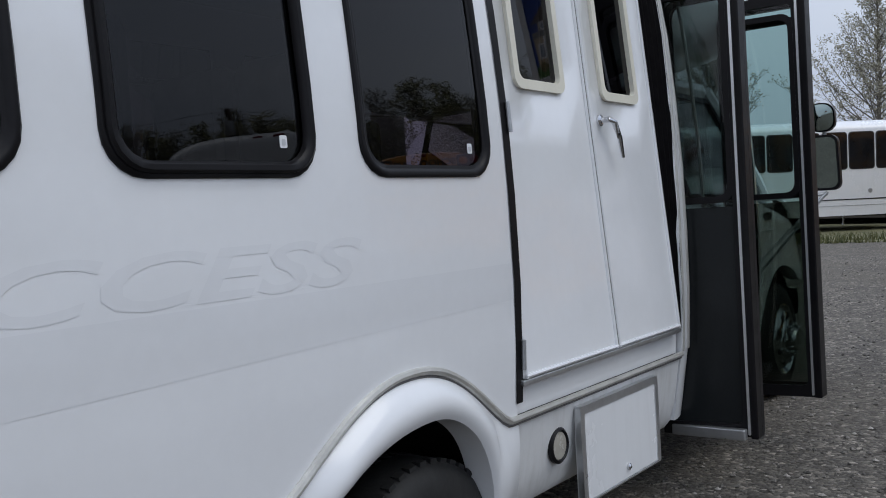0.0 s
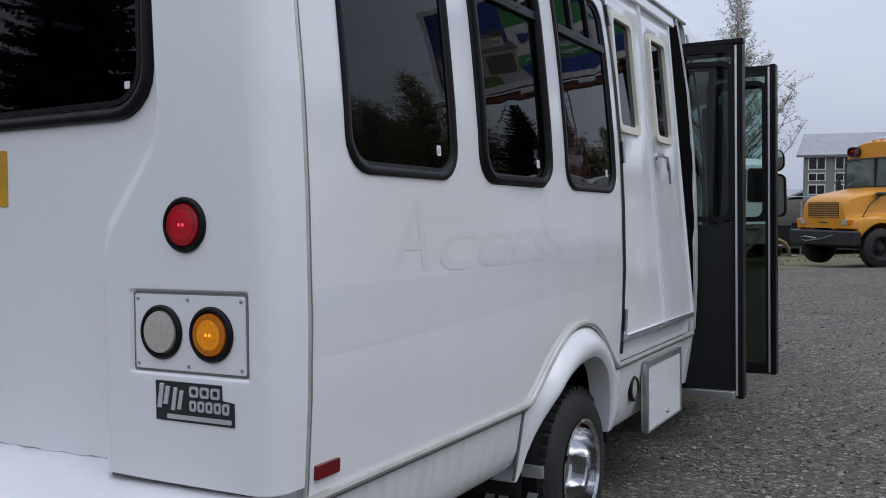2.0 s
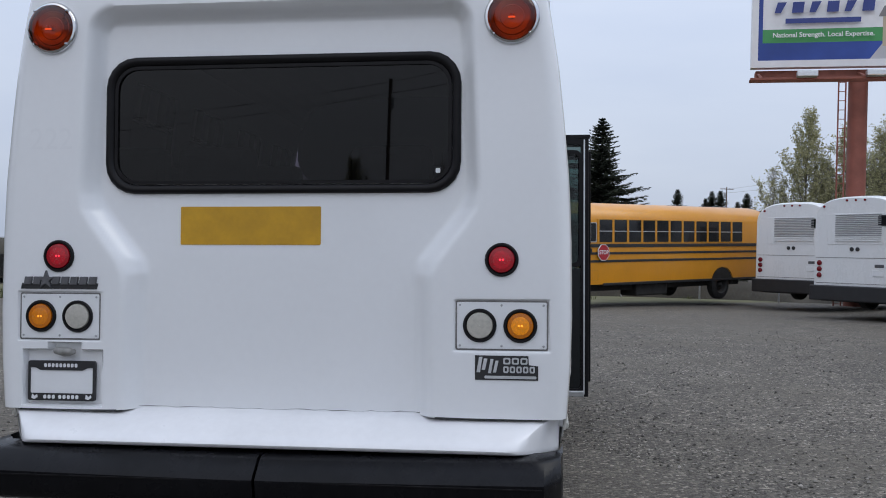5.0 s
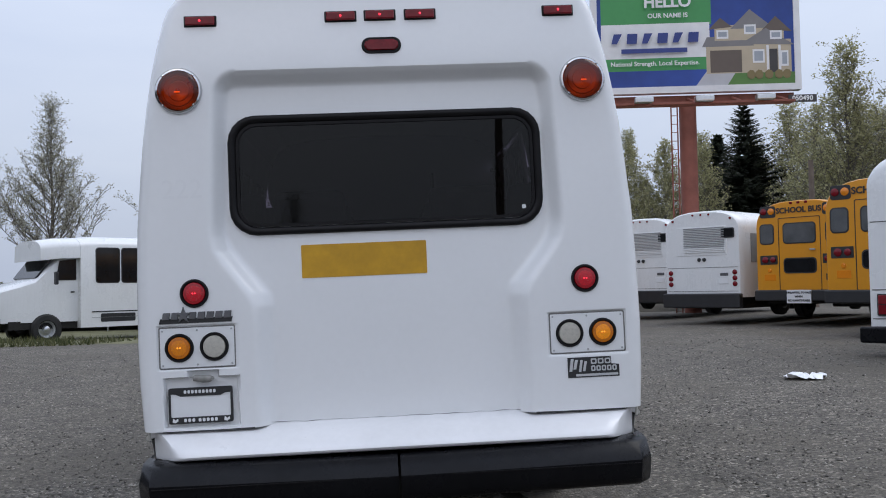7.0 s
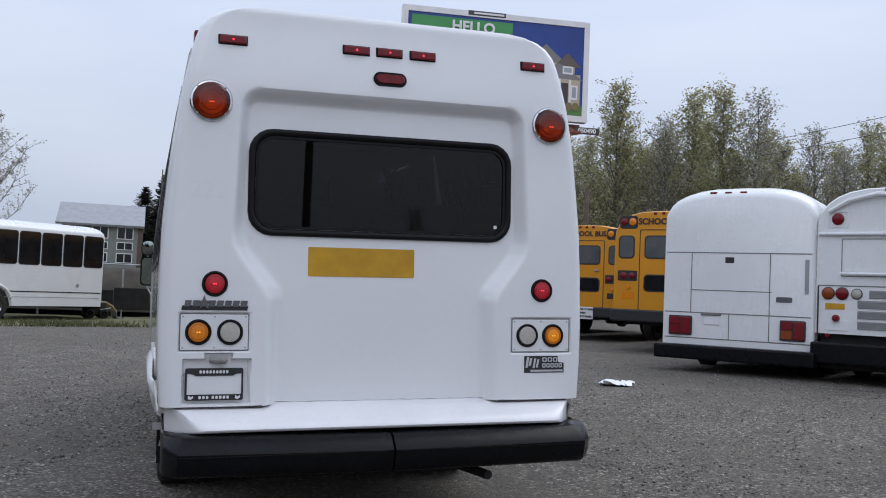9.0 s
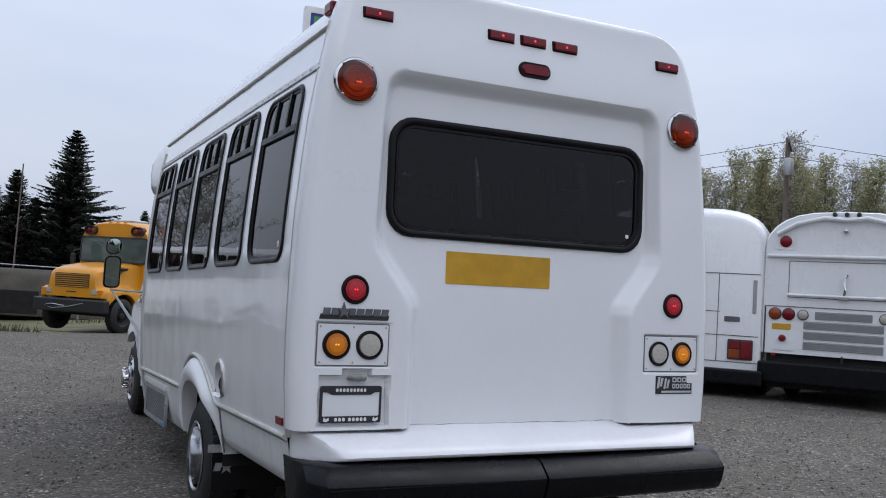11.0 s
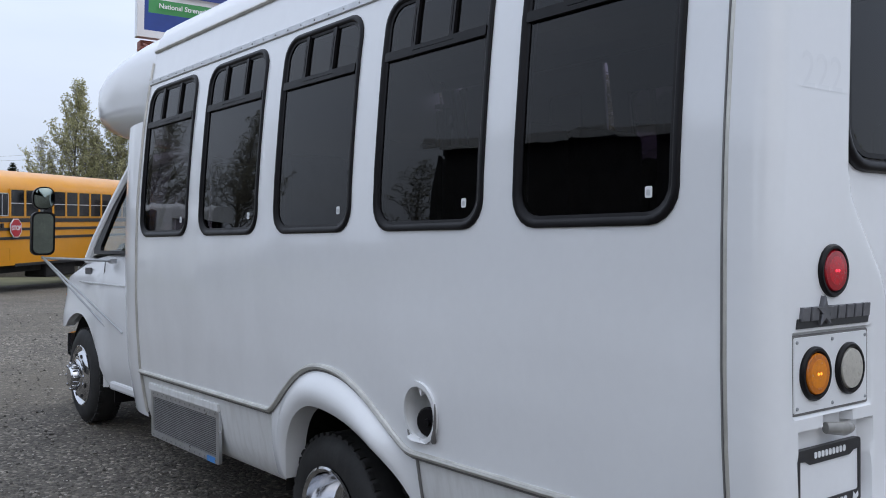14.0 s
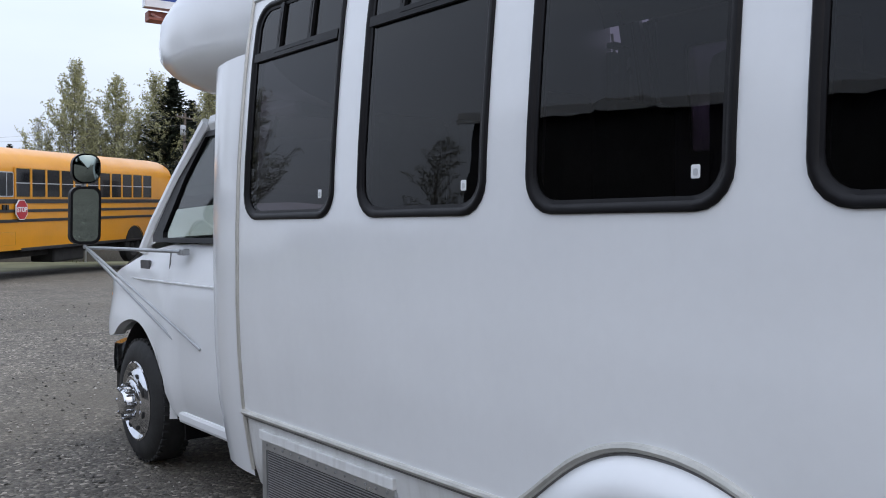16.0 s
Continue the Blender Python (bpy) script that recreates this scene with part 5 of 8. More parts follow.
for s in (-1, 1):
    cab_half(s)
    part("cab_wheel_well", box(B(), s * 0.5, s * 0.55, 5.7, 6.7, 0.5, 1.05), DARK, bus)
    bm = B()
    grid(bm, [[(s * u, FY + 0.46 * math.cos(radians(a)), FZ + 0.47 * math.sin(radians(a))) for a in range(-5, 186, 10)] for u in (0.5, 0.95)])
    part("cab_wheel_liner", bm, DARK, bus)
    # door glass and pillars
    at = lambda y, z, d, s=s: (s * (0.955 - 0.30 * (z - 1.43) + d), y, z)
    tri = [(4.86, 1.44), (6.00, 1.44), (6.03, 1.475), (5.88, 1.82), (5.72, 2.05), (4.86, 2.07)]
    inner = [(4.89, 1.465), (5.87, 1.465), (5.89, 1.495), (5.79, 1.80), (5.655, 2.02), (4.89, 2.04)]
    f = part("door_window", ring(B(), tri, inner, at, -0.02, 0.008), RUBBER, bus, "cab door window with black seal")
    g = part("pane", plate(B(), inner, at, -0.012, -0.008), CLEAR, f)
    g.visible_shadow = False
    part("screen_pillar", tube(B(), [(s * 0.945, 6.17, 1.38), (s * 0.915, 6.07, 1.55), (s * 0.84, 5.91, 1.81), (s * 0.755, 5.67, 2.10)], [0.040, 0.036, 0.036, 0.045], 8), WHITE, bus, smooth=True)
    part("door_line", tube(B(), [(s * 0.985, 5.72, 0.62), (s * 1.0, 5.74, 1.0), (s * 0.955, 5.74, 1.40)], 0.004, 5), SEAL, bus)
    part("crease_line", tube(B(), [(s * (0.990 - 0.06 * max(0, (k - 7) / 3) ** 2), 4.8 + 0.18 * k, 1.222) for k in range(11)], 0.006, 5), GHOST, bus)
    part("crease_line", tube(B(), [(s * 0.990, 4.9 + 0.1 * k, 0.86) for k in range(8)], 0.006, 5), GHOST, bus)
    at = lambda y, z, d, s=s: (s * (0.972 + d), y, z)
    part("fender_badge", plate(B(), rrect(6.02, 6.16, 1.285, 1.335, 0.008), at, -0.005, 0.006, 0.002), BADGE, bus, "small chrome fender badge")
    part("side_marker", plate(B(), rrect(6.60, 6.68, 1.05, 1.12, 0.008), lambda y, z, d, s=s: (s * (0.965 + d), y, z), -0.01, 0.008, 0.002), AMBER, bus, "amber fender marker")
bm = B()
rows = []
for y, z, w in ((5.98, 1.46, 0.90), (6.06, 1.43, 0.93), (6.2, 1.385, 0.95), (6.5, 1.30, 0.94), (6.8, 1.18, 0.86), (7.02, 1.05, 0.7), (7.08, 0.85, 0.66), (7.08, 0.6, 0.66)):
    rows.append([(u * w, y, z + 0.035 * (1 - u * u)) for u in (-1, -0.85, -0.5, 0, 0.5, 0.85, 1)])
grid(bm, rows)
part("hood", bm, WHITE, bus, "white van hood", smooth=True)
bm = B()
grid(bm, [[(u * w, y + 0.06 * (1 - u * u), z) for u in (-1, -0.6, 0, 0.6, 1)] for y, z, w in ((6.14, 1.44, 0.91), (5.93, 1.78, 0.85), (5.66, 2.10, 0.76))])
g = part("windscreen", bm, CLEAR, bus, "van windscreen", smooth=True)
g.visible_shadow = False
bm = B()
rows = []
for u in (-1, -0.97, -0.85, -0.5, 0, 0.5, 0.85, 0.97, 1):
    yy = 7.16 - 0.42 * abs(u) ** 5
    rows.append([(u * 0.95, yy - 0.16, 0.80), (u * 0.95, yy - 0.02, 0.79), (u * 0.95, yy, 0.70), (u * 0.95, yy - 0.01, 0.62), (u * 0.95, yy - 0.16, 0.60)])
grid(bm, rows)
part("front_bumper", bm, CHROME, bus, "chromed front bumper with dark lower edge", smooth=True)
part("bumper_apron", box(B(), -0.85, 0.85, 6.80, 7.02, 0.42, 0.60, 0.03), BLACKP, bus)
part("cab_roof", box(B(), -0.78, 0.78, 4.6, 5.68, 2.04, 2.15, 0.05), WHITE, bus)
for s in (-1, 1):
    part("front_mud_flap", box(B(), s * 0.66, s * 0.93, 5.64, 5.655, 0.36, 0.62, 0.003), RUBBER, bus, "black front mud flap")
    bm = B()
    rows = [[(s * (0.955 + o), FY + 0.02 + (0.47 - o * 0.4) * math.cos(radians(a)), FZ + 0.02 + (0.455 - o * 0.4) * math.sin(radians(a))) for a in range(52, 189, 4)] for o in (-0.09, 0.016, 0.03)]
    grid(bm, rows)
    part("arch_lip", bm, WHITE, bus, smooth=True)
    part("sill", box(B(), s * 0.90, s * 0.965, 4.85, 5.66, 0.46, 0.53, 0.02), WHITE, bus, "white door sill")
part("dashboard", box(B(), -0.85, 0.85, 5.45, 5.9, 1.2, 1.40, 0.06), INNER, bus)
part("cab_floor", box(B(), -0.9, 0.9, 4.7, 6.0, 0.60, 0.68), DARK, bus)


def door_mirror(s, y, z, out=1.27):
    """Truck mirror on tubular arms: a convex head above a flat one."""
    x = s * (out - 0.02)
    at = lambda a, b, d: (x + a, y - d + s * 0.34 * a - 0.10 * (b - z), b)
    back_of = lambda a, b, d: (x + a, y + d + s * 0.34 * a - 0.10 * (b - z), b)
    sh = part("mirror_shell", plate(B(), rrect(-0.078, 0.078, z - 0.17, z + 0.16, 0.045), back_of, 0.0, 0.07, 0.03), RUBBER, bus, "tall black truck mirror on chrome arms", smooth=True)
    part("mirror_frame", ring(B(), rrect(-0.078, 0.078, z - 0.17, z + 0.16, 0.045), rrect(-0.066, 0.066, z - 0.155, z + 0.145, 0.04), at, -0.02, 0.008), RUBBER, sh, smooth=True)
    part("mirror_glass", plate(B(), rrect(-0.069, 0.069, z - 0.158, z + 0.148, 0.042), at, -0.01, 0.002), MIRROR, sh)
    c = z + 0.262
    bm = B()
    loop = rrect(-0.072, 0.072, c - 0.085, c + 0.085, 0.06)
    sp = part("spot_mirror", plate(B(), loop, back_of, -0.01, 0.06, 0.03), RUBBER, sh, smooth=True)
    bm = B()
    n = len(loop)
    rows = [[at(a * k, c + (b - c) * k, 0.012 + 0.018 * (1 - k * k)) for a, b in loop] for k in (0.9, 0.66, 0.33, 0.05)]
    grid(bm, rows, close=True)
    part("convex_glass", bm, MIRROR, sp, smooth=True)
    part("mirror_mount", tube(B(), [(x, y + 0.03, z + 0.15), (x, y + 0.03, c - 0.08)], 0.012, 6), STEEL, sh)
    j = (x, y + 0.03, z - 0.19)
    part("mirror_arm", tube(B(), [j, (s * 1.0, 5.50, z - 0.205)], 0.010, 8), STEEL, bus, "bright metal mirror arm", smooth=True)
    part("mirror_brace", tube(B(), [(x, y + 0.02, z - 0.18), (s * 1.0, 5.26, 0.90)], 0.008, 8), STEEL, bus, "chrome mirror brace", smooth=True)
    part("mirror_brace", tube(B(), [(x, y + 0.04, z - 0.18), (s * 1.0, 5.62, 0.92)], 0.008, 8), STEEL, bus, "chrome mirror brace", smooth=True)
    part("arm_bracket", box(B(), s * 0.965, s * 1.005, 5.46, 5.54, z - 0.225, z - 0.19, 0.006), STEEL, bus)


door_mirror(-1, 6.28, 1.60)
door_mirror(1, 5.90, 1.62, 1.40)

# ---- inside: floor, bulkhead, seats seen dimly through the tint ----
part("cabin_floor", box(B(), -1.08, 1.08, 0.27, 4.40, 0.86, 0.90), FLOORM, bus)
bm = B()
rows = [[(u * 0.96, y, z - 0.05) for u, z in sec] for y in (0.3, 4.9)]
grid(bm, rows)
part("headliner", bm, INNER, bus)


def seat(u, y):
    s = part("passenger_seat", box(B(), u - 0.42, u + 0.42, y - 0.02, y + 0.40, 1.22, 1.34, 0.04), FABRIC, bus, "grey double passenger seat")
    for k in (-0.21, 0.21):
        bm = B()
        box(bm, u + k - 0.19, u + k + 0.19, y - 0.08, y + 0.02, 1.32, 1.95, 0.045)
        part("backrest", bm, FABRIC, s)
    part("seat_leg", box(B(), u - 0.03, u + 0.03, y + 0.05, y + 0.3, 0.9, 1.24, 0.004), STEEL, s)


for y in (0.62, 1.40, 2.18, 2.96, 3.74):
    seat(-0.62, y)
for y in (0.62, 1.40, 2.10):
    seat(0.62, y)

# ---- parked vehicles round the lot ----
M_FRAME = M("yellow_window_frame", (0.50, 0.24, 0.02), 0.45, var=0.15)
# Opaque grey: the sky seen through these panes is put into their colour.
REARGLASS = M("bus_rear_glass_sky_grey", (0.11, 0.115, 0.12), 0.07, var=0.4, scale=2, spec=0.5)
SCREEN = M("bus_screen_glass", (0.075, 0.10, 0.09), 0.05, var=0.4, scale=3, spec=0.5)
def far_wheel(parent, x, y, r, material=None, width=0.26):
    s = 1 if x > 0 else -1
    m = Matrix.Translation((x, y, r)) @ Matrix.Rotation(s * math.pi / 2, 4, "Y")
    w = part("wheel", lathe(B(), [(r * 0.55, -width / 2), (r * 0.9, -width / 2), (r, -width / 2 + 0.04), (r, width / 2 - 0.04), (r * 0.9, width / 2), (r * 0.6, width / 2 + 0.01), (r * 0.55, width / 2 - 0.02)], m, 28), TYRE, parent, smooth=True)
    part("rim", lathe(B(), [(r * 0.58, width / 2 - 0.02), (r * 0.52, width / 2 - 0.05), (r * 0.42, width / 2 - 0.12), (r * 0.25, width / 2 - 0.10), (r * 0.2, width / 2 - 0.02), (r * 0.1, width / 2), (0.001, width / 2)], m, 20), material or DARK, w, smooth=True)
    return w


def shell(name, parent, stations, section, material, label="", caps=True):
    """A hull swept along y: stations (y, width scale, height shift), section (x, z) from one sill over the roof to the other."""
    bm = B()
    rows = [[(x * k, y, z if z < 1.0 else 1.0 + (z - 1.0) * h) for x, z in section] for y, k, h in stations]
    vs = grid(bm, rows)
    if caps:
        bm.faces.new(vs[0])
        bm.faces.new(vs[-1][::-1])
    return part(name, bm, material, parent, label, smooth=True)


def bus_section(w, z0, zs, zt, r=0.35, n=7):
    """Half widths and heights: upright sides to zs, then a round roof up to zt."""
    right = [(w, z0), (w, (z0 + zs) / 2), (w * 0.995, zs)]
    for k in range(1, n + 1):
        a = math.pi / 2 * k / n
        right.append((w * (0.995 * math.cos(a) ** 0.62 if k < n else 0), zs + (zt - zs) * math.sin(a) ** 1.0))
    return [(-x, z) for x, z in right] + [(x, z) for x, z in reversed(right[:-1])]


def flat(x0, x1, z0, z1, r, y, out, d, parent, material, name, label="", sgn=-1):
    """A plate on a face across y (sgn -1: facing the rear)."""
    return part(name, plate(B(), rrect(x0, x1, z0, z1, r), lambda a, b, o: (a, y + sgn * o, b), -0.02, d, min(0.006, d / 2)), material, parent, label)


def round_on(x, z, r, y, parent, material, name, sgn=-1, d=0.03):
    m = Matrix.Translation((x, y, z)) @ Matrix.Rotation(-sgn * math.pi / 2 if sgn > 0 else math.pi / 2, 4, "X")
    return part(name, lathe(B(), [(r, -0.01), (r, d * 0.6), (r * 0.8, d), (0.001, d * 1.1)], m, 18), material, parent, smooth=True)


def school_bus(m, label, group="parked school buses", arm=True, extra=0.0):
    b = thing("school_bus", label, "school bus", m, group)
    W = 1.21
    sec = bus_section(W, 0.66, 2.50, 3.10)
    shell("body", b, [(-extra, 0.965, 0.985), (0.05 - extra, 0.99, 0.995), (0.2 - extra, 1, 1), (8.05, 1, 1), (8.27, 0.995, 0.995), (8.42, 0.96, 0.97)], sec, YELLOW, "yellow steel school bus body")
    for s in (-1, 1):
        at = lambda y, z, d, s=s: (s * (W + d), y, z)
        for z, h in ((1.80, 0.05), (1.575, 0.035), (1.345, 0.035)):
            part("rub_rail", box(B(), s * (W - 0.01), s * (W + 0.018), 0.12 - extra, 8.05, z - h, z + h, 0.006), INK, b, "black rub rail")
        part("sill_rail", box(B(), s * (W - 0.03), s * (W + 0.006), 0.2 - extra, 7.2, 0.62, 0.70, 0.01), INK, b)
        for k in range(-int(extra / 0.65), 12):
            y0 = 0.25 + k * 0.655
            if k == 11:
                # the driver's sliding window sits lower, in a bright frame
                win = part("driver_window", ring(B(), rrect(y0 + 0.04, y0 + 0.62, 1.90, 2.48, 0.04), rrect(y0 + 0.065, y0 + 0.595, 1.925, 2.455, 0.03), at, -0.02, 0.014), ALU, b, "sliding driver's window in a bright frame")
                part("pane", plate(B(), rrect(y0 + 0.06, y0 + 0.60, 1.92, 2.46, 0.03), at, -0.02, 0.002), FARGLASS, win)
                part("slide_bar", box(B(), s * (W + 0.002), s * (W + 0.012), y0 + 0.29, y0 + 0.315, 1.925, 2.455), ALU, win)
                continue
            win = part("side_window", ring(B(), rrect(y0, y0 + 0.60, 1.885, 2.585, 0.03), rrect(y0 + 0.020, y0 + 0.58, 1.905, 2.565, 0.025), at, -0.02, 0.012), M_FRAME, b, "split-sash bus window")
            part("pane", plate(B(), rrect(y0 + 0.017, y0 + 0.583, 1.90, 2.57, 0.03), at, -0.02, 0.002), FARGLASS, win)
            part("sash_bar", box(B(), s * (W + 0.002), s * (W + 0.012), y0 + 0.02, y0 + 0.58, 2.215, 2.24), ALU, win)
            part("window_post", box(B(), s * (W + 0.0), s * (W + 0.014), y0 + 0.602, y0 + 0.652, 1.86, 2.60, 0.004), YELLOW, b)
        for y in (2.3 - 0.7 * extra, 9.35):
            far_wheel(b, s * (W - 0.17), y, 0.47)
        bm = B()
        grid(bm, [[(s * u, 2.3 - 0.7 * extra + 0.6 * math.cos(radians(a)), 0.5 + 0.58 * math.sin(radians(a))) for a in range(0, 181, 15)] for u in (W - 0.4, W + 0.02)])
        part("wheel_arch", bm, DARK, b)
        # Dark plate on the uncut side stands for the shade in the wheel opening.
        arc = [(2.3 - 0.7 * extra + 0.58 * math.cos(radians(a)), 0.5 + 0.56 * math.sin(radians(a))) for a in range(17, 164, 12)]
        part("wheel_opening", plate(B(), arc, at, -0.02, 0.004), DARK, b)
    at = lambda y, z, d: (-W - d, y, z)
    part("access_panel", ring(B(), rrect(7.42, 8.14, 0.78, 1.09, 0.02), rrect(7.43, 8.13, 0.79, 1.08, 0.02), at, -0.01, 0.004), M_FRAME, b)
    for y in (7.72, 7.86):
        part("arm_bracket", box(B(), -W - 0.04, -W, y, y + 0.08, 1.61, 1.72, 0.006), INK, b)
    part("battery_box", box(B(), -W - 0.05, -W + 0.05, 8.16, 8.34, 1.30, 1.62, 0.015), YELLOW, b)
    # nose: one-piece hood with flared fenders, slotted grille
    rows = []
    for k in range(37):
        y = 8.30 + 1.75 * k / 36
        zt = lerp([(8.3, 1.93), (9.1, 1.87), (9.65, 1.79), (9.91, 1.72), (10.01, 1.64), (10.05, 1.56)], y)
        w = lerp([(8.3, 0.98), (9.3, 0.87), (9.95, 0.78), (10.05, 0.74)], y)
        wf = lerp([(8.3, 1.15), (8.5, 1.17), (9.75, 1.17), (9.94, 1.10), (10.05, 0.98)], y)
        d = abs(y - 9.35)
        zs = 1.06 + 0.19 * math.sqrt(max(0, 1 - (d / 0.78) ** 2))
        zl = 0.47 + 0.60 * math.sqrt(max(0, 1 - (d / 0.62) ** 2)) if d < 0.60 else 0.95 if y > 9.35 else 0.70
        zl = min(zl, zs - 0.13)
        half = [(0, zt), (0.6 * w, zt - 0.006), (0.86 * w, zt - 0.035), (0.97 * w, zt - 0.09), (w, zt - 0.18), (w + 0.025, zs + 0.10), (w + 0.06, zs + 0.03), (wf - 0.06, zs - 0.02), (wf, zs - 0.10), (wf, zl), (wf - 0.12, zl)]
        rows.append([(-x, y, z) for x, z in half[::-1]] + [(x, y, z) for x, z in half[1:]])
    bm = B()
    vs = grid(bm, rows)
    bm.faces.new(vs[-1])
    part("hood", bm, YELLOW, b, "one-piece yellow hood with flared fenders", smooth=True)
    for s in (-1, 1):
        part("head_lamp", box(B(), s * 0.66, s * 0.84, 9.99, 10.075, 1.03, 1.17, 0.015), CLEARLENS, b, "rectangular headlamp")
        part("turn_lamp", box(B(), s * 0.85, s * 1.0, 9.91, 10.055, 1.03, 1.17, 0.02), AMBER, b)
        hood = part("warning_lamp_hood", ring(B(), rrect(s * 0.80 - 0.21, s * 0.80 + 0.21, 2.70, 2.95, 0.12), rrect(s * 0.80 - 0.185, s * 0.80 + 0.185, 2.725, 2.925, 0.10), lambda a, z, d: (a, 8.43 + d, z), -0.08, 0.08), INK, b, "black hood over red and amber warning lamps")
        part("lamp_back", plate(B(), rrect(s * 0.80 - 0.19, s * 0.80 + 0.19, 2.72, 2.93, 0.10), lambda a, z, d: (a, 8.43 + d, z), -0.05, 0.012), INK, hood)
        round_on(s * 0.89, 2.825, 0.085, 8.442, hood, REDLENS, "warning_lamp", 1)
        round_on(s * 0.71, 2.825, 0.085, 8.442, hood, DULLAMB, "warning_lamp", 1)
        part("mirror_arm", tube(B(), [(s * 1.1, 8.4, 2.3), (s * 1.33, 8.52, 2.2), (s * 1.34, 8.52, 1.8)], 0.02, 6), INK, b)
        part("mirror", box(B(), s * 1.26, s * 1.42, 8.48, 8.54, 1.80, 2.12, 0.03), INK, b)
        part("cross_mirror", lathe(B(), [(0.001, -0.05), (0.10, -0.03), (0.13, 0.02), (0.10, 0.05), (0.001, 0.06)], Matrix.Translation((s * 0.98, 9.2, 1.74)), 14), INK, b, smooth=True)
        part("mirror_stalk", tube(B(), [(s * 0.98, 9.2, 1.72), (s * 1.0, 9.55, 1.5), (s * 1.02, 9.8, 1.16)], 0.014, 5), INK, b)
    gr = part("grille", plate(B(), rrect(-0.56, 0.56, 1.20, 1.58, 0.03), lambda a, z, d: (a, 10.05 + d, z), -0.02, 0.006), INK, b, "slotted grille with pale bars")
    for k in range(7):
        part("grille_bar", box(B(), -0.55, 0.55, 10.053, 10.072, 1.215 + 0.054 * k, 1.238 + 0.054 * k, 0.004), M_FRAME, gr)
    part("maker_mark", box(B(), -0.16, 0.16, 10.048, 10.058, 1.07, 1.10), INK, b)
    part("front_bumper", box(B(), -1.16, 1.16, 9.91, 10.17, 0.54, 0.90, 0.04), INK, b, "black front bumper")
    part("tow_cable", tube(B(), [(-0.5, 10.18, 0.80), (-0.1, 10.19, 0.70), (0.5, 10.19, 0.62), (0.75, 10.18, 0.70), (0.5, 10.19, 0.74), (0.1, 10.19, 0.70)], 0.015, 5), STEEL, b)
    ws = part("windscreen", plate(B(), rrect(-1.12, 1.12, 1.94, 2.62, 0.10), lambda a, z, d: (a, 8.50 - 0.06 * (z - 1.92) - 0.03 * abs(a) ** 4 + d, z), -0.03, 0.02), SCREEN, b, "split windscreen")
    part("screen_frame", ring(B(), rrect(-1.15, 1.15, 1.91, 2.65, 0.12), rrect(-1.11, 1.11, 1.95, 2.61, 0.10), lambda a, z, d: (a, 8.50 - 0.06 * (z - 1.92) - 0.03 * abs(a) ** 4 + d, z), -0.06, 0.03), INK, ws)
    part("screen_post", box(B(), -0.03, 0.03, 8.42, 8.535, 1.93, 2.64), INK, ws)
    for x in (-0.25, 0, 0.25):
        part("roof_marker", box(B(), x - 0.05, x + 0.05, 8.27, 8.35, 3.04, 3.10, 0.015), AMBER, b)
    # rear: lettering, windows, emergency door, lamps, bumper, notice
    lines("SCHOOL BUS", 0.2, Matrix.Translation((0, -0.012, 2.84)) @ Matrix.Rotation(math.pi / 2, 4, "X"), INK, b, "lettering", 0.004, 0.006)
    for x in (-0.2, 0, 0.2):
        part("roof_marker", box(B(), x - 0.04, x + 0.04, -0.02, 0.06, 3.0, 3.06, 0.012), REDLENS, b)
    for s in (-1, 1):
        flat(min(s * 0.62, s * 1.06), max(s * 0.62, s * 1.06), 2.68, 2.98, 0.06, 0.0, 1, 0.012, b, INK, "lamp_panel")
        round_on(s * 0.74, 2.84, 0.085, -0.012, b, AMBER, "warning_lamp")
        round_on(s * 0.95, 2.84, 0.085, -0.012, b, REDLENS, "warning_lamp")
        w = flat(min(s * 0.68, s * 1.08), max(s * 0.68, s * 1.08), 1.98, 2.52, 0.10, 0.0, 1, 0.012, b, INK, "rear_window")
        flat(min(s * 0.71, s * 1.05), max(s * 0.71, s * 1.05), 2.01, 2.49, 0.08, -0.012, 1, 0.004, w, REARGLASS, "pane")
        flat(min(s * 0.60, s * 1.08), max(s * 0.60, s * 1.08), 1.46, 1.70, 0.02, 0.0, 1, 0.012, b, INK, "lamp_board")
        round_on(s * 0.72, 1.58, 0.075, -0.012, b, REDLENS, "brake_lamp")
        round_on(s * 0.93, 1.58, 0.085, -0.012, b, REDLENS, "tail_lamp")
        round_on(s * 0.82, 1.30, 0.05, -0.004, b, AMBER, "reflector")
        flat(s * 0.82 - 0.15, s * 0.82 + 0.15, 1.04, 1.20, 0.01, 0.0, 1, 0.008, b, AMBER if s < 0 else INK, "number_plate" if s < 0 else "maker_mark")
    d = part("emergency_door", ring(B(), rrect(-0.56, 0.56, 0.78, 2.66, 0.04), rrect(-0.545, 0.545, 0.795, 2.645, 0.04), lambda a, z, o: (a, -o, z), -0.01, 0.010), INK, b, "yellow rear emergency door")
    for z0, z1, mt in ((1.98, 2.52, REARGLASS), (1.22, 1.62, FARGLASS)):
        w = flat(-0.44, 0.44, z0, z1, 0.10, 0.0, 1, 0.012, d, INK, "window_frame")
        flat(-0.41, 0.41, z0 + 0.03, z1 - 0.03, 0.08, -0.012, 1, 0.004, w, mt, "pane")
    part("door_handle", box(B(), 0.28, 0.42, -0.05, 0.0, 1.80, 1.84, 0.008), STEEL, d)
    part("rear_bumper", box(B(), -1.18, 1.18, -0.18, 0.05, 0.52, 0.80, 0.03), INK, b, "black rear bumper")
    sg = flat(-0.28, 0.36, 0.46, 0.80, 0.01, -0.19, 1, 0.02, b, PLATE, "notice_board", "white notice board with black capitals")
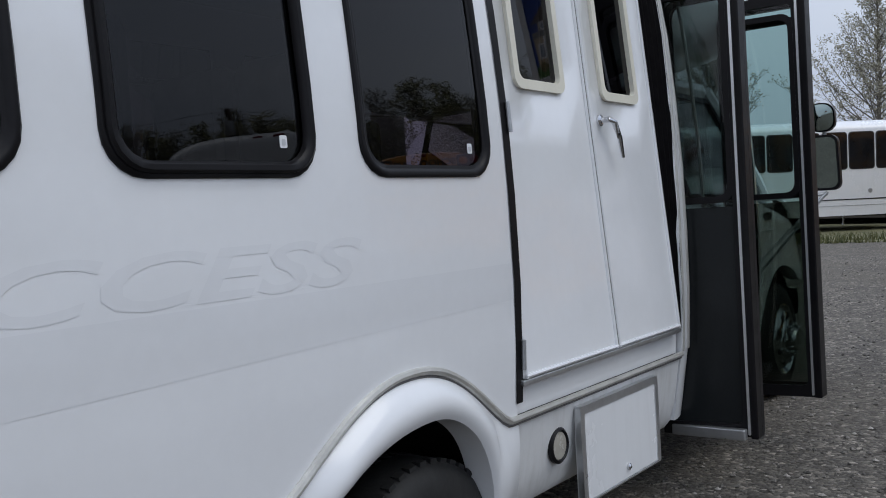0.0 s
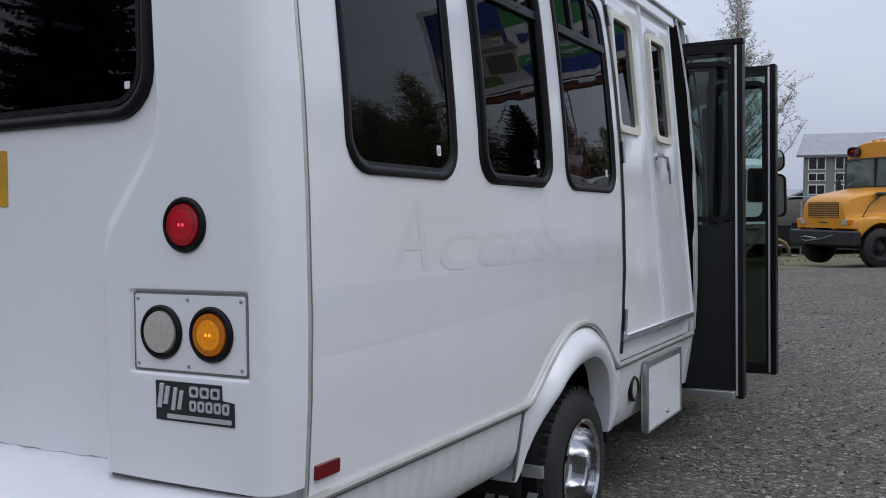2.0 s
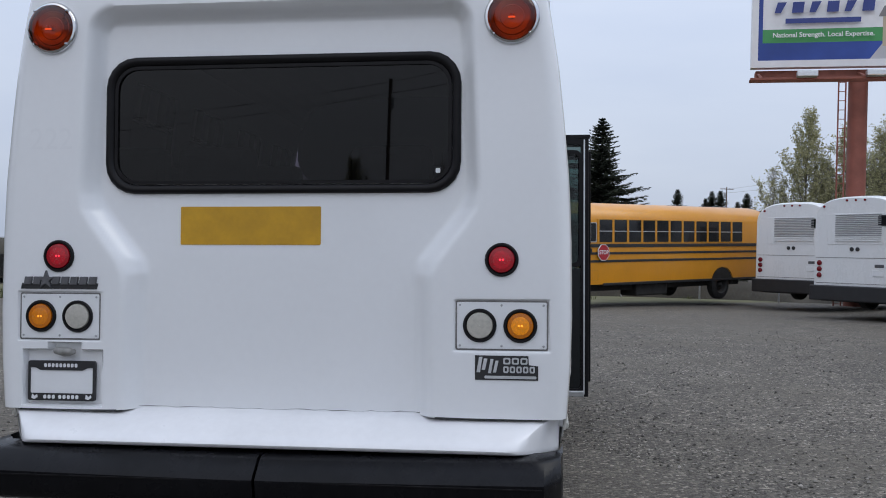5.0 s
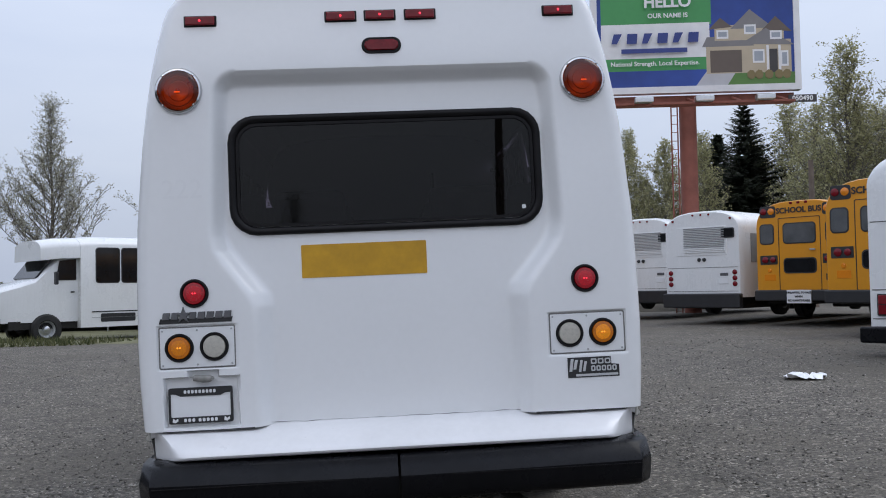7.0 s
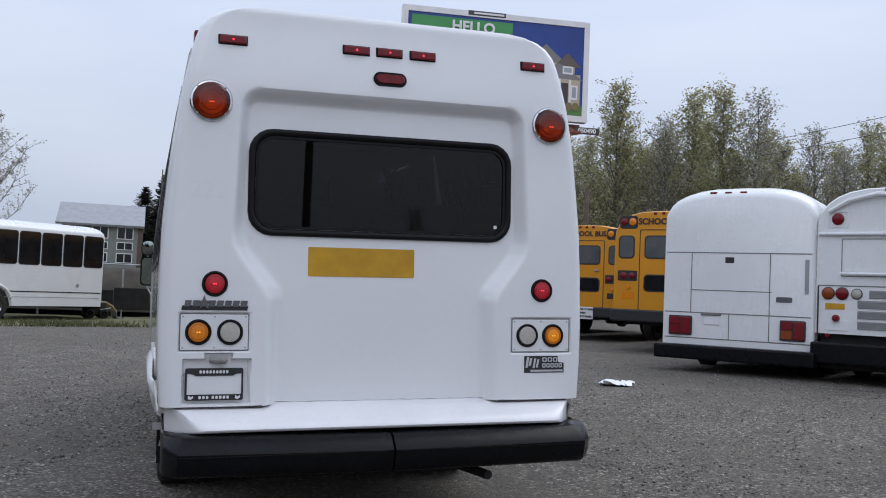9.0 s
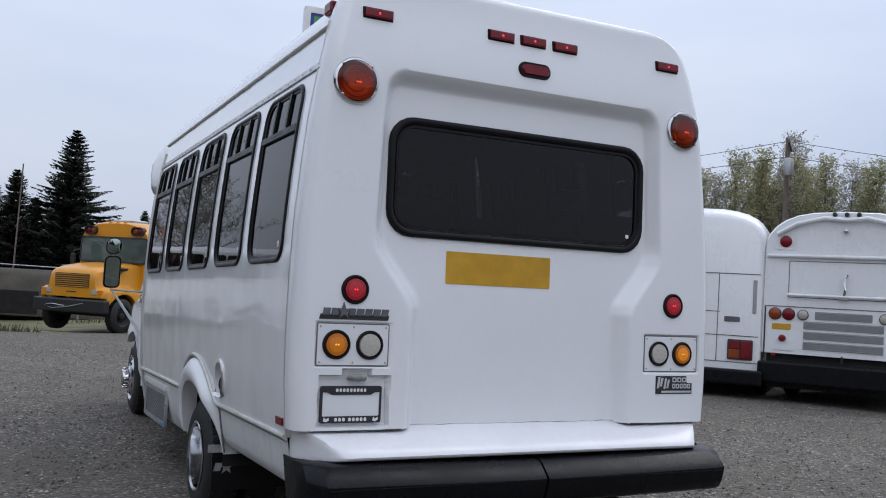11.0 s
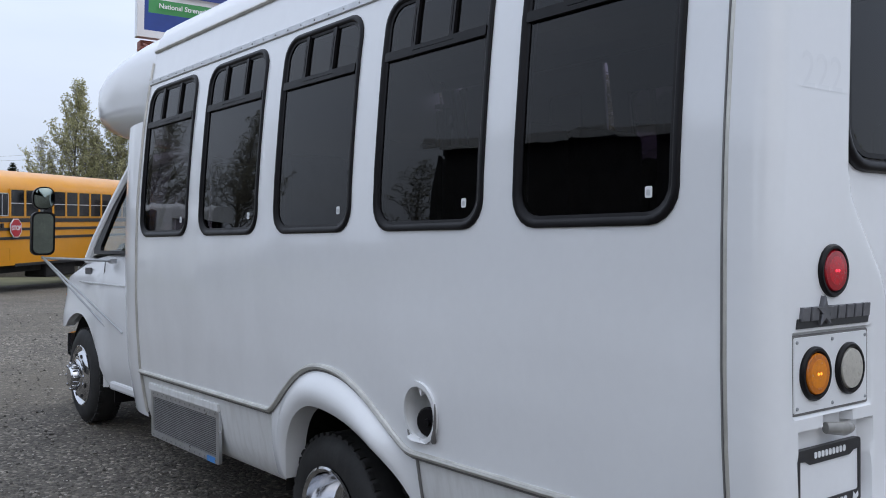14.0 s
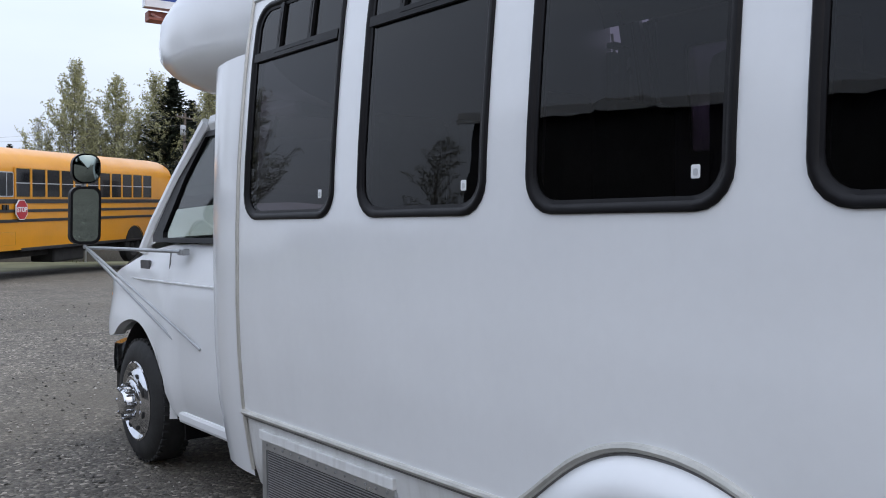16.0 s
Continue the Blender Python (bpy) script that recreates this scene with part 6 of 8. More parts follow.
    for k, (t, mt) in enumerate((("UNLAWFUL TO PASS", INK), ("WHEN", INK), ("RED LIGHTS FLASH", INK))):
        lines(t, 0.068, Matrix.Translation((0.04, -0.215, 0.73 - 0.10 * k)) @ Matrix.Rotation(math.pi / 2, 4, "X"), mt, sg, "lettering", 0.002, 0.003)
    part("underside", box(B(), -0.95, 0.95, 0.1, 9.7, 0.45, 0.68), DARK, b)
    part("fuel_tank", box(B(), -1.1, -0.45, 4.1, 5.6, 0.25, 0.66, 0.05), DARK, b)
    part("roof_hatch", box(B(), -0.35, 0.35, 7.4, 8.1, 3.06, 3.17, 0.03), ALU, b, "silver roof hatch")
    # the rear fittings sit on the rear wall
    for o in b.children:
        if max(v.co.y for v in o.data.vertices) < 0.3:
            for q in [o] + o.children_recursive:
                q.data.transform(Matrix.Translation((0, -extra, 0)))
    if arm:
        c = (7.25, 1.60)
        octo = [(c[0] + 0.255 * math.cos(radians(22.5 + 45 * k)), c[1] + 0.255 * math.sin(radians(22.5 + 45 * k))) for k in range(8)]
        at = lambda y, z, o: (-W - 0.06 - o, y, z)
        st = part("stop_sign", plate(B(), octo, at, -0.02, 0.004), PLATE, b, "folded red octagonal stop sign")
        octi = [(c[0] + 0.235 * math.cos(radians(22.5 + 45 * k)), c[1] + 0.235 * math.sin(radians(22.5 + 45 * k))) for k in range(8)]
        part("sign_face", plate(B(), octi, at, 0.004, 0.008), M("stop_red", (0.42, 0.02, 0.03), 0.35), st)
        lines("STOP", 0.165, Matrix.Translation((-W - 0.071, c[0], c[1])) @ Matrix.Rotation(-math.pi / 2, 4, "Z") @ Matrix.Rotation(math.pi / 2, 4, "X"), PLATE, st, "lettering", 0.002, 0.004)
    return b


RZ = -54.0
sa = school_bus(pose(4.12, 30.46, 0.47, -2.15, 0, 134.7) @ Matrix.Scale(1.015, 4), "yellow conventional school bus with stop sign and black rails", extra=1.31)
sb = school_bus(pose(7.77, 19.08, 0.36, 0, 0, RZ + 3) @ Matrix.Scale(1.02, 4), "yellow school bus parked nose to the fence, rear with notice board")
sc = copy_thing(sb, pose(7.25, 14.10, 0.39, 0, 0, RZ + 2))
# the nearest school bus carries no notice board
for o in [o for o in sc.children_recursive if o.name.startswith("notice_board") or (o.parent and o.parent.name.startswith("notice_board"))]:
    bpy.data.objects.remove(o)


def white_coach(m, label, engine=True, group="parked white buses"):
    """A rear-engined white bus, seen from behind: louvred engine door, lamp columns, small window."""
    b = thing("transit_bus", label, "bus", m, group)
    W = 1.22
    sec = bus_section(W, 0.55, 2.45, 2.98)
    shell("body", b, [(0.0, 0.94, 0.97), (0.06, 0.975, 0.985), (0.22, 1, 1), (9.6, 1, 1), (9.9, 0.97, 0.97)], sec, FARWHITE, "white bus body with rounded roof")
    frame_ = flat(-0.78, 0.78, 1.72, 2.52, 0.03, 0.0, 1, 0.012, b, FARWHITE, "engine_door")
    for k in range(15):
        part("louvre", box(B(), -0.55, 0.72, -0.035, 0.0, 1.80 + 0.048 * k, 1.822 + 0.048 * k, 0.004), GREYP if k > 2 else FARWHITE, frame_)
    w = flat(0.62, 1.02, 2.18, 2.46, 0.05, 0.0, 1, 0.03, b, INK, "rear_window")
    flat(0.65, 0.99, 2.21, 2.43, 0.04, -0.03, 1, 0.004, w, FARGLASS, "pane")
    for x in (-0.08, 0.08):
        round_on(x, 1.60, 0.055, 0.0, b, INK, "round_vent")
    for s in (-1, 1):
        for k in range(3):
            round_on(s * 1.0, 0.92 + 0.16 * k, 0.07, 0.0, b, REDLENS, "tail_lamp")
        round_on(s * 0.9, 2.72, 0.035, 0.0, b, REDLENS, "marker_lamp")
        far_wheel(b, s * (W - 0.16), 2.4, 0.48)
        far_wheel(b, s * (W - 0.16), 7.6, 0.48)
        part("side_louvre", box(B(), s * W, s * (W + 0.01), 0.5, 1.4, 1.5, 2.3, 0.004), GREYP, b)
    for x in (-0.25, 0, 0.25):
        round_on(x, 2.86, 0.03, -0.0, b, REDLENS, "marker_lamp")
    flat(0.5, 0.8, 0.92, 1.08, 0.01, 0.0, 1, 0.012, b, PLATE, "number_plate")
    flat(0.55, 0.8, 1.14, 1.22, 0.02, 0.0, 1, 0.008, b, BADGE, "dealer_badge")
    for z in (1.38, 0.72):
        part("panel_seam", box(B(), -1.1, 1.1, -0.006, 0.004, z - 0.006, z + 0.006), SEAL, b)
    part("rear_bumper", box(B(), -1.2, 1.2, -0.15, 0.05, 0.26, 0.66, 0.03), INK, b, "black rear bumper")
    part("underside", box(B(), -1.0, 1.0, 0.1, 9.6, 0.24, 0.57), DARK, b)
    return b


wc = white_coach(pose(6.05, 21.6, 0.42, 0, 0, RZ + 4) @ Matrix.Scale(1.02, 4), "white rear-engined bus with louvred engine door")
copy_thing(wc, pose(5.72, 26.7, 0.46, 0, 0, RZ + 10) @ Matrix.Scale(1.04, 4))


def white_flatback(m):
    """A retired white school-type coach, seen from behind."""
    b = thing("coach", "white repainted school coach with grey rear grilles", "bus", m, "parked white buses")
    W = 1.20
    sec = bus_section(W, 0.75, 2.36, 2.97)
    shell("body", b, [(0.0, 0.965, 0.985), (0.05, 0.99, 0.995), (0.2, 1, 1), (9.4, 1, 1), (9.6, 0.97, 0.97)], sec, FARWHITE, "white steel body")
    part("roof_lip", tube(B(), [(-1.12, -0.02, 2.26), (-0.6, -0.03, 2.26), (0, -0.03, 2.26), (0.6, -0.03, 2.26), (1.12, -0.02, 2.26)], 0.03, 8), FARWHITE, b, smooth=True)
    part("brow", tube(B(), [(-0.98, -0.03, 2.60), (-0.7, -0.05, 2.76), (-0.3, -0.06, 2.85), (0, -0.06, 2.82), (0.3, -0.06, 2.85), (0.7, -0.05, 2.76), (0.98, -0.03, 2.60)], 0.035, 8), FARWHITE, b, smooth=True)
    for x in (-0.17, 0, 0.17):
        round_on(x, 2.91, 0.035, -0.0, b, INK, "marker_lamp", d=0.06)
    round_on(0.0, 2.66, 0.035, -0.0, b, CHROME, "dome_lamp", d=0.07)
    for s in (-1, 1):
        fr = part("lamp_recess", ring(B(), rrect(s * 0.86 - 0.15, s * 0.86 + 0.15, 2.36, 2.61, 0.03), rrect(s * 0.86 - 0.125, s * 0.86 + 0.125, 2.38, 2.59, 0.02), lambda a, z, d: (a, -d, z), -0.02, 0.012), FARWHITE, b)
        round_on(s * 0.86, 2.485, 0.09, 0.0, fr, REDLENS, "warning_lamp")
        for k, (dx, mt, r) in enumerate(((0.98, DULLAMB, 0.085), (0.78, REDLENS, 0.085), (0.57, CLEARLENS, 0.07))):
            ru = round_on(s * dx, 1.36, r + 0.012, 0.0, b, INK, "lamp_bezel", d=0.02)
            round_on(s * dx, 1.36, r, -0.012, ru, mt, "lamp", d=0.03)
        flat(s * 0.88 - 0.14, s * 0.88 + 0.14, 1.12, 1.21, 0.005, 0.0, 1, 0.006, b, YELSTK, "caution_label", "yellow caution label")
        round_on(s * 0.86, 0.985, 0.055, 0.0, b, REDLENS, "reflector", d=0.06)
        round_on(s * 0.98, 0.72, 0.035, 0.0, b, REDLENS, "small_reflector")
        part("post_strip", box(B(), s * 1.115, s * 1.135, -0.012, 0.0, 0.66, 1.47), INK, b)
        far_wheel(b, s * (W - 0.16), 2.4, 0.48)
        far_wheel(b, s * (W - 0.16), 7.6, 0.48)
    flat(-1.0, -0.68, 0.80, 0.96, 0.005, 0.0, 1, 0.01, b, PLATE, "number_plate")
    flat(0.70, 0.98, 0.78, 0.88, 0.02, 0.0, 1, 0.008, b, BADGE, "dealer_badge")
    hatch = part("engine_hatch", ring(B(), rrect(-0.80, 0.80, 1.62, 2.19, 0.015), rrect(-0.788, 0.788, 1.632, 2.178, 0.012), lambda a, z, d: (a, -d, z), -0.004, 0.005), SEAL, b)
    part("hatch_bar", tube(B(), [(-0.80, -0.05, 1.66), (0.80, -0.05, 1.66)], 0.022, 8), FARWHITE, hatch, smooth=True)
    part("hatch_handle", tube(B(), [(0.0, -0.04, 1.66), (0.02, -0.08, 1.76), (0.0, -0.05, 1.86), (0.04, -0.05, 2.0)], 0.02, 6), CHROME, hatch, smooth=True)
    part("hatch_catch", box(B(), -0.07, 0.07, -0.06, 0.0, 1.61, 1.67, 0.01), STEEL, hatch)
    for k, (x0, x1, z) in enumerate(((-0.40, 0.40, 1.36), (-0.56, 0.56, 1.205), (-0.56, 0.56, 1.05), (-0.56, 0.56, 0.895))):
        gr = flat(x0, x1, z - 0.06, z + 0.06, 0.008, 0.0, 1, 0.006, b, GREYP, "grille")
        for j in range(4):
            part("slat", box(B(), x0 + 0.01, x1 - 0.01, -0.022, -0.004, z - 0.05 + 0.028 * j, z - 0.038 + 0.028 * j), GREYP, gr)
    part("step_mark", box(B(), -0.012, 0.012, -0.01, 0.0, 0.66, 0.77), INK, b)
    part("panel_seam", box(B(), -1.13, 1.13, -0.006, 0.004, 1.47, 1.485), SEAL, b)
    part("rear_bumper", box(B(), -1.19, 1.19, -0.16, 0.05, 0.30, 0.62, 0.03), BLACKP, b, "black rear bumper")
    part("underside", box(B(), -1.1, 1.1, 0.1, 9.4, 0.22, 0.77), DARK, b)
    return b


white_flatback(pose(6.2, 5.9, 0.30, 0, 0, RZ - 2))


def white_shuttle_rear(m):
    b = thing("coach", "white shuttle coach with panelled rear and black bumper", "bus", m, "parked white buses")
    W = 1.20
    sec = bus_section(W, 0.42, 2.50, 2.92)
    shell("body", b, [(0.0, 0.975, 0.90), (0.04, 0.99, 0.935), (0.15, 0.998, 0.97), (0.4, 1, 1), (8.6, 1, 1), (9.0, 0.96, 0.96)], sec, FARWHITE, "white panelled bus body")
    for x in (-0.42, -0.18, 0.06):
        part("roof_lamp", box(B(), x - 0.055, x + 0.055, 0.06, 0.14, 2.80, 2.835, 0.01), REDLENS, b)
    for s in (-1, 1):
        part("roof_lamp", box(B(), s * 0.86 - 0.06, s * 0.86 + 0.06, 0.16, 0.24, 2.70, 2.735, 0.01), REDLENS, b)
        tl = flat(s * 0.88 - 0.19, s * 0.88 + 0.19, 0.60, 0.90, 0.02, 0.0, 1, 0.03, b, INK, "tail_lamp", "square tail lamp cluster")
        flat(s * 0.88 - 0.17, s * 0.88 - 0.01, 0.76, 0.88, 0.01, -0.03, 1, 0.012, tl, REDLENS, "lens")
        flat(s * 0.88 + 0.01, s * 0.88 + 0.17, 0.62, 0.88, 0.01, -0.03, 1, 0.012, tl, REDLENS, "lens")
        flat(s * 0.88 - 0.17, s * 0.88 - 0.01, 0.62, 0.75, 0.01, -0.03, 1, 0.012, tl, DULLAMB if s > 0 else REDLENS, "lens")
        far_wheel(b, s * (W - 0.16), 2.2, 0.42, ALU)
        far_wheel(b, s * (W - 0.16), 7.0, 0.42, ALU)
    for z in (1.885, 0.955, 0.56):
        part("panel_seam", box(B(), -1.14, 1.14, -0.005, 0.004, z - 0.007, z + 0.007), SEAL, b)
    for x, z0, z1 in ((-0.72, 0.96, 1.88), (0.52, 0.56, 1.88), (-0.1, 0.56, 0.95)):
        part("panel_seam", box(B(), x - 0.006, x + 0.006, -0.005, 0.004, z0, z1), SEAL, b)
    part("panel_seam", box(B(), -0.72, 0.55, -0.005, 0.004, 1.30, 1.312), SEAL, b)
    flat(-0.18, -0.04, 1.73, 1.82, 0.01, 0.0, 1, 0.008, b, INK, "door_catch")
    flat(0.62, 0.86, 1.16, 1.24, 0.02, 0.0, 1, 0.008, b, BADGE, "dealer_badge")
    pr = flat(-0.50, -0.24, 0.78, 0.92, 0.01, 0.0, 1, 0.012, b, PLATE, "number_plate")
    part("plate_hood", box(B(), -0.54, -0.22, -0.03, 0.0, 0.92, 0.95, 0.006), SEAL, pr)
    part("rear_bumper", box(B(), -1.24, 1.24, -0.26, 0.06, 0.24, 0.46, 0.03), BLACKP, b, "black rear bumper")
    part("corner_post", box(B(), 1.04, 1.10, -0.012, 0.01, 1.30, 1.80, 0.006), GREYP, b, "worn grey corner strip")
    part("side_mirror_post", box(B(), 1.2, 1.24, 0.3, 0.7, 1.2, 2.1, 0.01), GREYP, b)
    part("underside", box(B(), -1.0, 1.0, 0.1, 8.6, 0.22, 0.54), DARK, b)
    return b


white_shuttle_rear(pose(4.75, 7.75, 0.27, 0, 0, RZ + 4) @ Matrix.Diagonal((1, 1, 1.05, 1)))


def far_shuttle(m):
    """The long white shuttle across the lot, seen from its left."""
    b = thing("shuttle_bus", "long white shuttle bus with dark side windows", "shuttle bus", m, "parked white buses")
    W = 1.2
    sec = bus_section(W, 0.42, 2.66, 2.95)
    shell("body", b, [(-1.3, 0.95, 0.97), (-1.2, 0.99, 0.99), (-1.05, 1, 1), (6.1, 1, 1), (6.5, 0.98, 0.98)], sec, FARWHITE, "white shuttle body")
    part("rear_bumper", box(B(), -1.15, 1.15, -1.52, -1.25, 0.36, 0.56, 0.03), INK, b, "black rear bumper")
    shell("cab_cap", b, [(6.45, 0.97, 0.98), (7.0, 0.93, 0.97), (7.5, 0.82, 0.93)], [(x, max(z, 2.35)) for x, z in sec], FARWHITE, "rounded roof cap")
    for s in (-1, 1):
        at = lambda y, z, d, s=s: (s * (W + d), y, z)
        for k in range(-2, 8):
            y0 = 0.25 + 0.735 * k
            w = part("side_window", plate(B(), rrect(y0, y0 + 0.70, 1.63, 2.62, 0.09), at, -0.02, 0.012, 0.006), INK, b, "black framed window")
            part("pane", plate(B(), rrect(y0 + 0.025, y0 + 0.675, 1.655, 2.595, 0.07), at, 0.01, 0.016), FARGLASS, w)
        part("stripe", box(B(), s * W, s * (W + 0.008), -1.2, 6.2, 0.83, 0.86), INK, b)
        part("stripe", box(B(), s * W, s * (W + 0.008), -1.2, 6.2, 0.68, 0.69), GREYP, b)
        for y0 in (3.85, 4.95):
            part("skirt_vent", plate(B(), rrect(y0, y0 + 1.0, 0.56, 0.79, 0.04), at, -0.01, 0.008), INK, b)
        # The arch's shade is drawn as a dark plate on the closed side.
        arc = [(2.35 + 0.46 * math.cos(radians(a)), 0.40 + 0.55 * math.sin(radians(a))) for a in range(0, 181, 12)]
        part("wheel_opening", plate(B(), arc, at, -0.02, 0.006), DARK, b)
        part("arch_trim", tube(B(), [at(2.35 + 0.53 * math.cos(radians(a)), 0.42 + 0.60 * math.sin(radians(a)), 0.012) for a in range(0, 181, 10)], 0.05, 6), FARWHITE, b, smooth=True)
        round_on(s * 0.9, 1.0, 0.08, -1.3, b, REDLENS, "tail_lamp")
        far_wheel(b, s * (W - 0.08), 2.35, 0.40, CHROME)
        far_wheel(b, s * 0.92, 7.35, 0.41, ALU)
        part("filler_cap", plate(B(), disc(-0.35, 1.06, 0.06, 12), at, -0.01, 0.006), STEEL, b)
        part("reflector", plate(B(), disc(3.75, 1.10, 0.05, 12), at, -0.01, 0.008), REDLENS, b)
        cabat = lambda y, z, d, s=s: (s * (0.985 + d), y, z)
        part("door_window", plate(B(), [(6.55, 1.72), (7.1, 1.72), (7.0, 2.25), (6.55, 2.3)], cabat, -0.01, 0.012), FARGLASS, b)
        part("door_handle", box(B(), s * 0.985, s * 1.01, 6.6, 6.7, 1.38, 1.42, 0.006), INK, b)
        part("mirror", box(B(), s * 1.15, s * 1.35, 7.15, 7.22, 1.6, 1.95, 0.03), INK, b)
    bm = B()
    rows = [[(u * w, y, z) for u, z in ((-1, 0.6), (-1, zt * 0.7), (-0.97, zt - 0.08), (-0.85, zt), (0.85, zt), (0.97, zt - 0.08), (1, zt * 0.7), (1, 0.6))] for y, w, zt in ((6.4, 0.99, 2.4), (7.0, 0.985, 2.36), (7.6, 0.97, 1.75), (8.0, 0.95, 1.62), (8.5, 0.86, 1.48), (8.6, 0.8, 1.2))]
    vs = grid(bm, rows)
    bm.faces.new(vs[-1])
    part("cab", bm, FARWHITE, b, "white cab and hood", smooth=True)
    part("windscreen", plate(B(), rrect(-0.85, 0.85, 0.0, 0.82, 0.05), lambda a, t, d: (a, 7.58 - 0.52 * t / 0.82 + d, 1.78 + 0.66 * t / 0.82 + d), -0.02, 0.015), FARGLASS, b)
    part("front_bumper", box(B(), -0.95, 0.95, 8.5, 8.7, 0.5, 0.75, 0.03), CHROME, b)
    part("underside", box(B(), -0.95, 0.95, 0.1, 8.3, 0.42, 0.64), DARK, b)
    return b


far_shuttle(pose(-7.62, 30.85, lot(-8.5, 29.0), 0, 0, 130) @ Matrix.Diagonal((1.137, 1.137, 1.137, 1)))

# ---- billboard on a steel column ----
BLUE = M("billboard_blue", (0.02, 0.06, 0.30), 0.4, var=0.35, scale=0.35, fine=2)
GREEN = M("billboard_green", (0.06, 0.30, 0.09), 0.4, var=0.05)
ART = {k: M("art_" + k, c, 0.45, var=0.1, scale=2) for k, c in dict(white=(0.78, 0.78, 0.78), navy=(0.03, 0.05, 0.22), tan=(0.50, 0.42, 0.30), brown=(0.13, 0.10, 0.08), grey=(0.22, 0.21, 0.21), dark=(0.05, 0.045, 0.045), lawn=(0.10, 0.22, 0.05), drive=(0.50, 0.50, 0.52), bush=(0.22, 0.17, 0.07), pane=(0.35, 0.38, 0.42)).items()}


def billboard():
    p0, p1 = Vector((5.43, 32.05, 8.97)), Vector((13.6, 31.1, 8.97))
    yaw = math.atan2(p1.y - p0.y, p1.x - p0.x)
    m = Matrix.Translation(p0) @ Matrix.Rotation(yaw, 4, "Z")
    L, H = (p1 - p0).length, 4.37
    b = thing("billboard", "large roadside billboard with house advertisement on a rust-red column", "billboard", m)
    at = lambda a, z, d: (a, -d, z)
    part("panel", box(B(), 0, L, 0.0, 0.35, 0, H, 0.02), ALU, b)
    part("border", ring(B(), rrect(0, L, 0, H, 0.02), rrect(0.24, L - 0.24, 0.26, H - 0.24, 0.02), at, -0.01, 0.05), ART["white"], b, "white border")
    lay = iter(range(1, 400))
    up = lambda: 0.004 * next(lay)

    def patch(pts, mt, name="print"):
        d = 0.004 + up() * 0.25
        return part(name, plate(B(), pts, at, 0.0, d), mt, b)
    W_, H_ = L - 0.48, H - 0.5
    q = lambda u, v: (0.24 + u * W_, 0.26 + v * H_)
    P = lambda *uv: [q(u, v) for u, v in uv]
    R = lambda u0, u1, v0, v1: P((u0, v0), (u1, v0), (u1, v1), (u0, v1))
    patch(R(0, 1, 0, 1), BLUE)
    patch(R(0.02, 0.585, 0.64, 0.97), GREEN)
    patch(R(0.02, 0.575, 0.30, 0.66), ART["white"])
    patch(R(0.02, 0.56, 0.17, 0.30), GREEN)
    # the picture of a house
    patch(P((0.50, 0.0), (0.80, 0.0), (0.66, 0.16), (0.56, 0.16)), ART["drive"])
    patch(P((0.66, 0.0), (1.0, 0.0), (1.0, 0.12), (0.70, 0.12)), ART["lawn"])
    patch(R(0.555, 0.77, 0.12, 0.42), ART["tan"])
    patch(R(0.77, 0.985, 0.12, 0.46), ART["tan"])
    patch(R(0.575, 0.735, 0.13, 0.36), ART["brown"], "garage")
    patch(P((0.535, 0.40), (0.80, 0.40), (0.76, 0.52), (0.56, 0.50)), ART["grey"])
    patch(R(0.60, 0.95, 0.46, 0.62), ART["tan"])
    patch(P((0.57, 0.58), (0.69, 0.60), (0.63, 0.70)), ART["brown"])
    patch(P((0.68, 0.58), (0.90, 0.58), (0.78, 0.78)), ART["grey"])
    patch(P((0.84, 0.56), (0.99, 0.54), (0.91, 0.70)), ART["brown"])
    patch(P((0.73, 0.42), (1.0, 0.40), (0.86, 0.58)), ART["grey"])
    for u0, u1, v0, v1 in ((0.61, 0.67, 0.48, 0.57), (0.75, 0.81, 0.52, 0.62), (0.88, 0.94, 0.46, 0.55), (0.79, 0.85, 0.22, 0.36), (0.93, 0.97, 0.18, 0.34)):
        patch(R(u0, u1, v0, v1), ART["white"])
        patch(R(u0 + 0.008, u1 - 0.008, v0 + 0.02, v1 - 0.02), ART["pane"])
    patch(R(0.875, 0.915, 0.12, 0.36), ART["dark"])
    for u in (0.86, 0.92):
        patch(R(u, u + 0.012, 0.12, 0.40), ART["white"])
    for u in (0.78, 0.82, 0.87, 0.92, 0.96):
        patch([q(u + 0.022 * math.cos(k * 0.9), 0.10 + 0.05 * math.sin(k * 0.9)) for k in range(7)], ART["bush"])
    rot = Matrix.Rotation(math.pi / 2, 4, "X")
    f = 0.15
    def word(t, u, v, size, mt, bold=0.0):
        a, z = q(u, v)
        lines(t, size, Matrix.Translation((a, -f, z)) @ rot, mt, b, "lettering", 0.003, bold)
    word("HELLO", 0.36, 0.87, 0.62, ART["white"], 0.02)
    word("OUR NAME IS", 0.36, 0.73, 0.26, ART["white"], 0.006)
    word("National Strength. Local Expertise.", 0.29, 0.235, 0.25, ART["white"], 0.004)
    # the advertiser's name and address as plain blocks
    for k in range(6):
        a, z = q(0.07 + 0.078 * k, 0.50)
        part("print_block", plate(B(), [(a, z - 0.2), (a + 0.40, z - 0.2), (a + 0.44, z + 0.2), (a + 0.04, z + 0.2)] if k % 2 else [(a, z - 0.2), (a + 0.22, z - 0.2), (a + 0.42, z + 0.2), (a + 0.1, z + 0.2)], at, 0.14, 0.155), ART["navy"], b)
    a, z = q(0.12, 0.37)
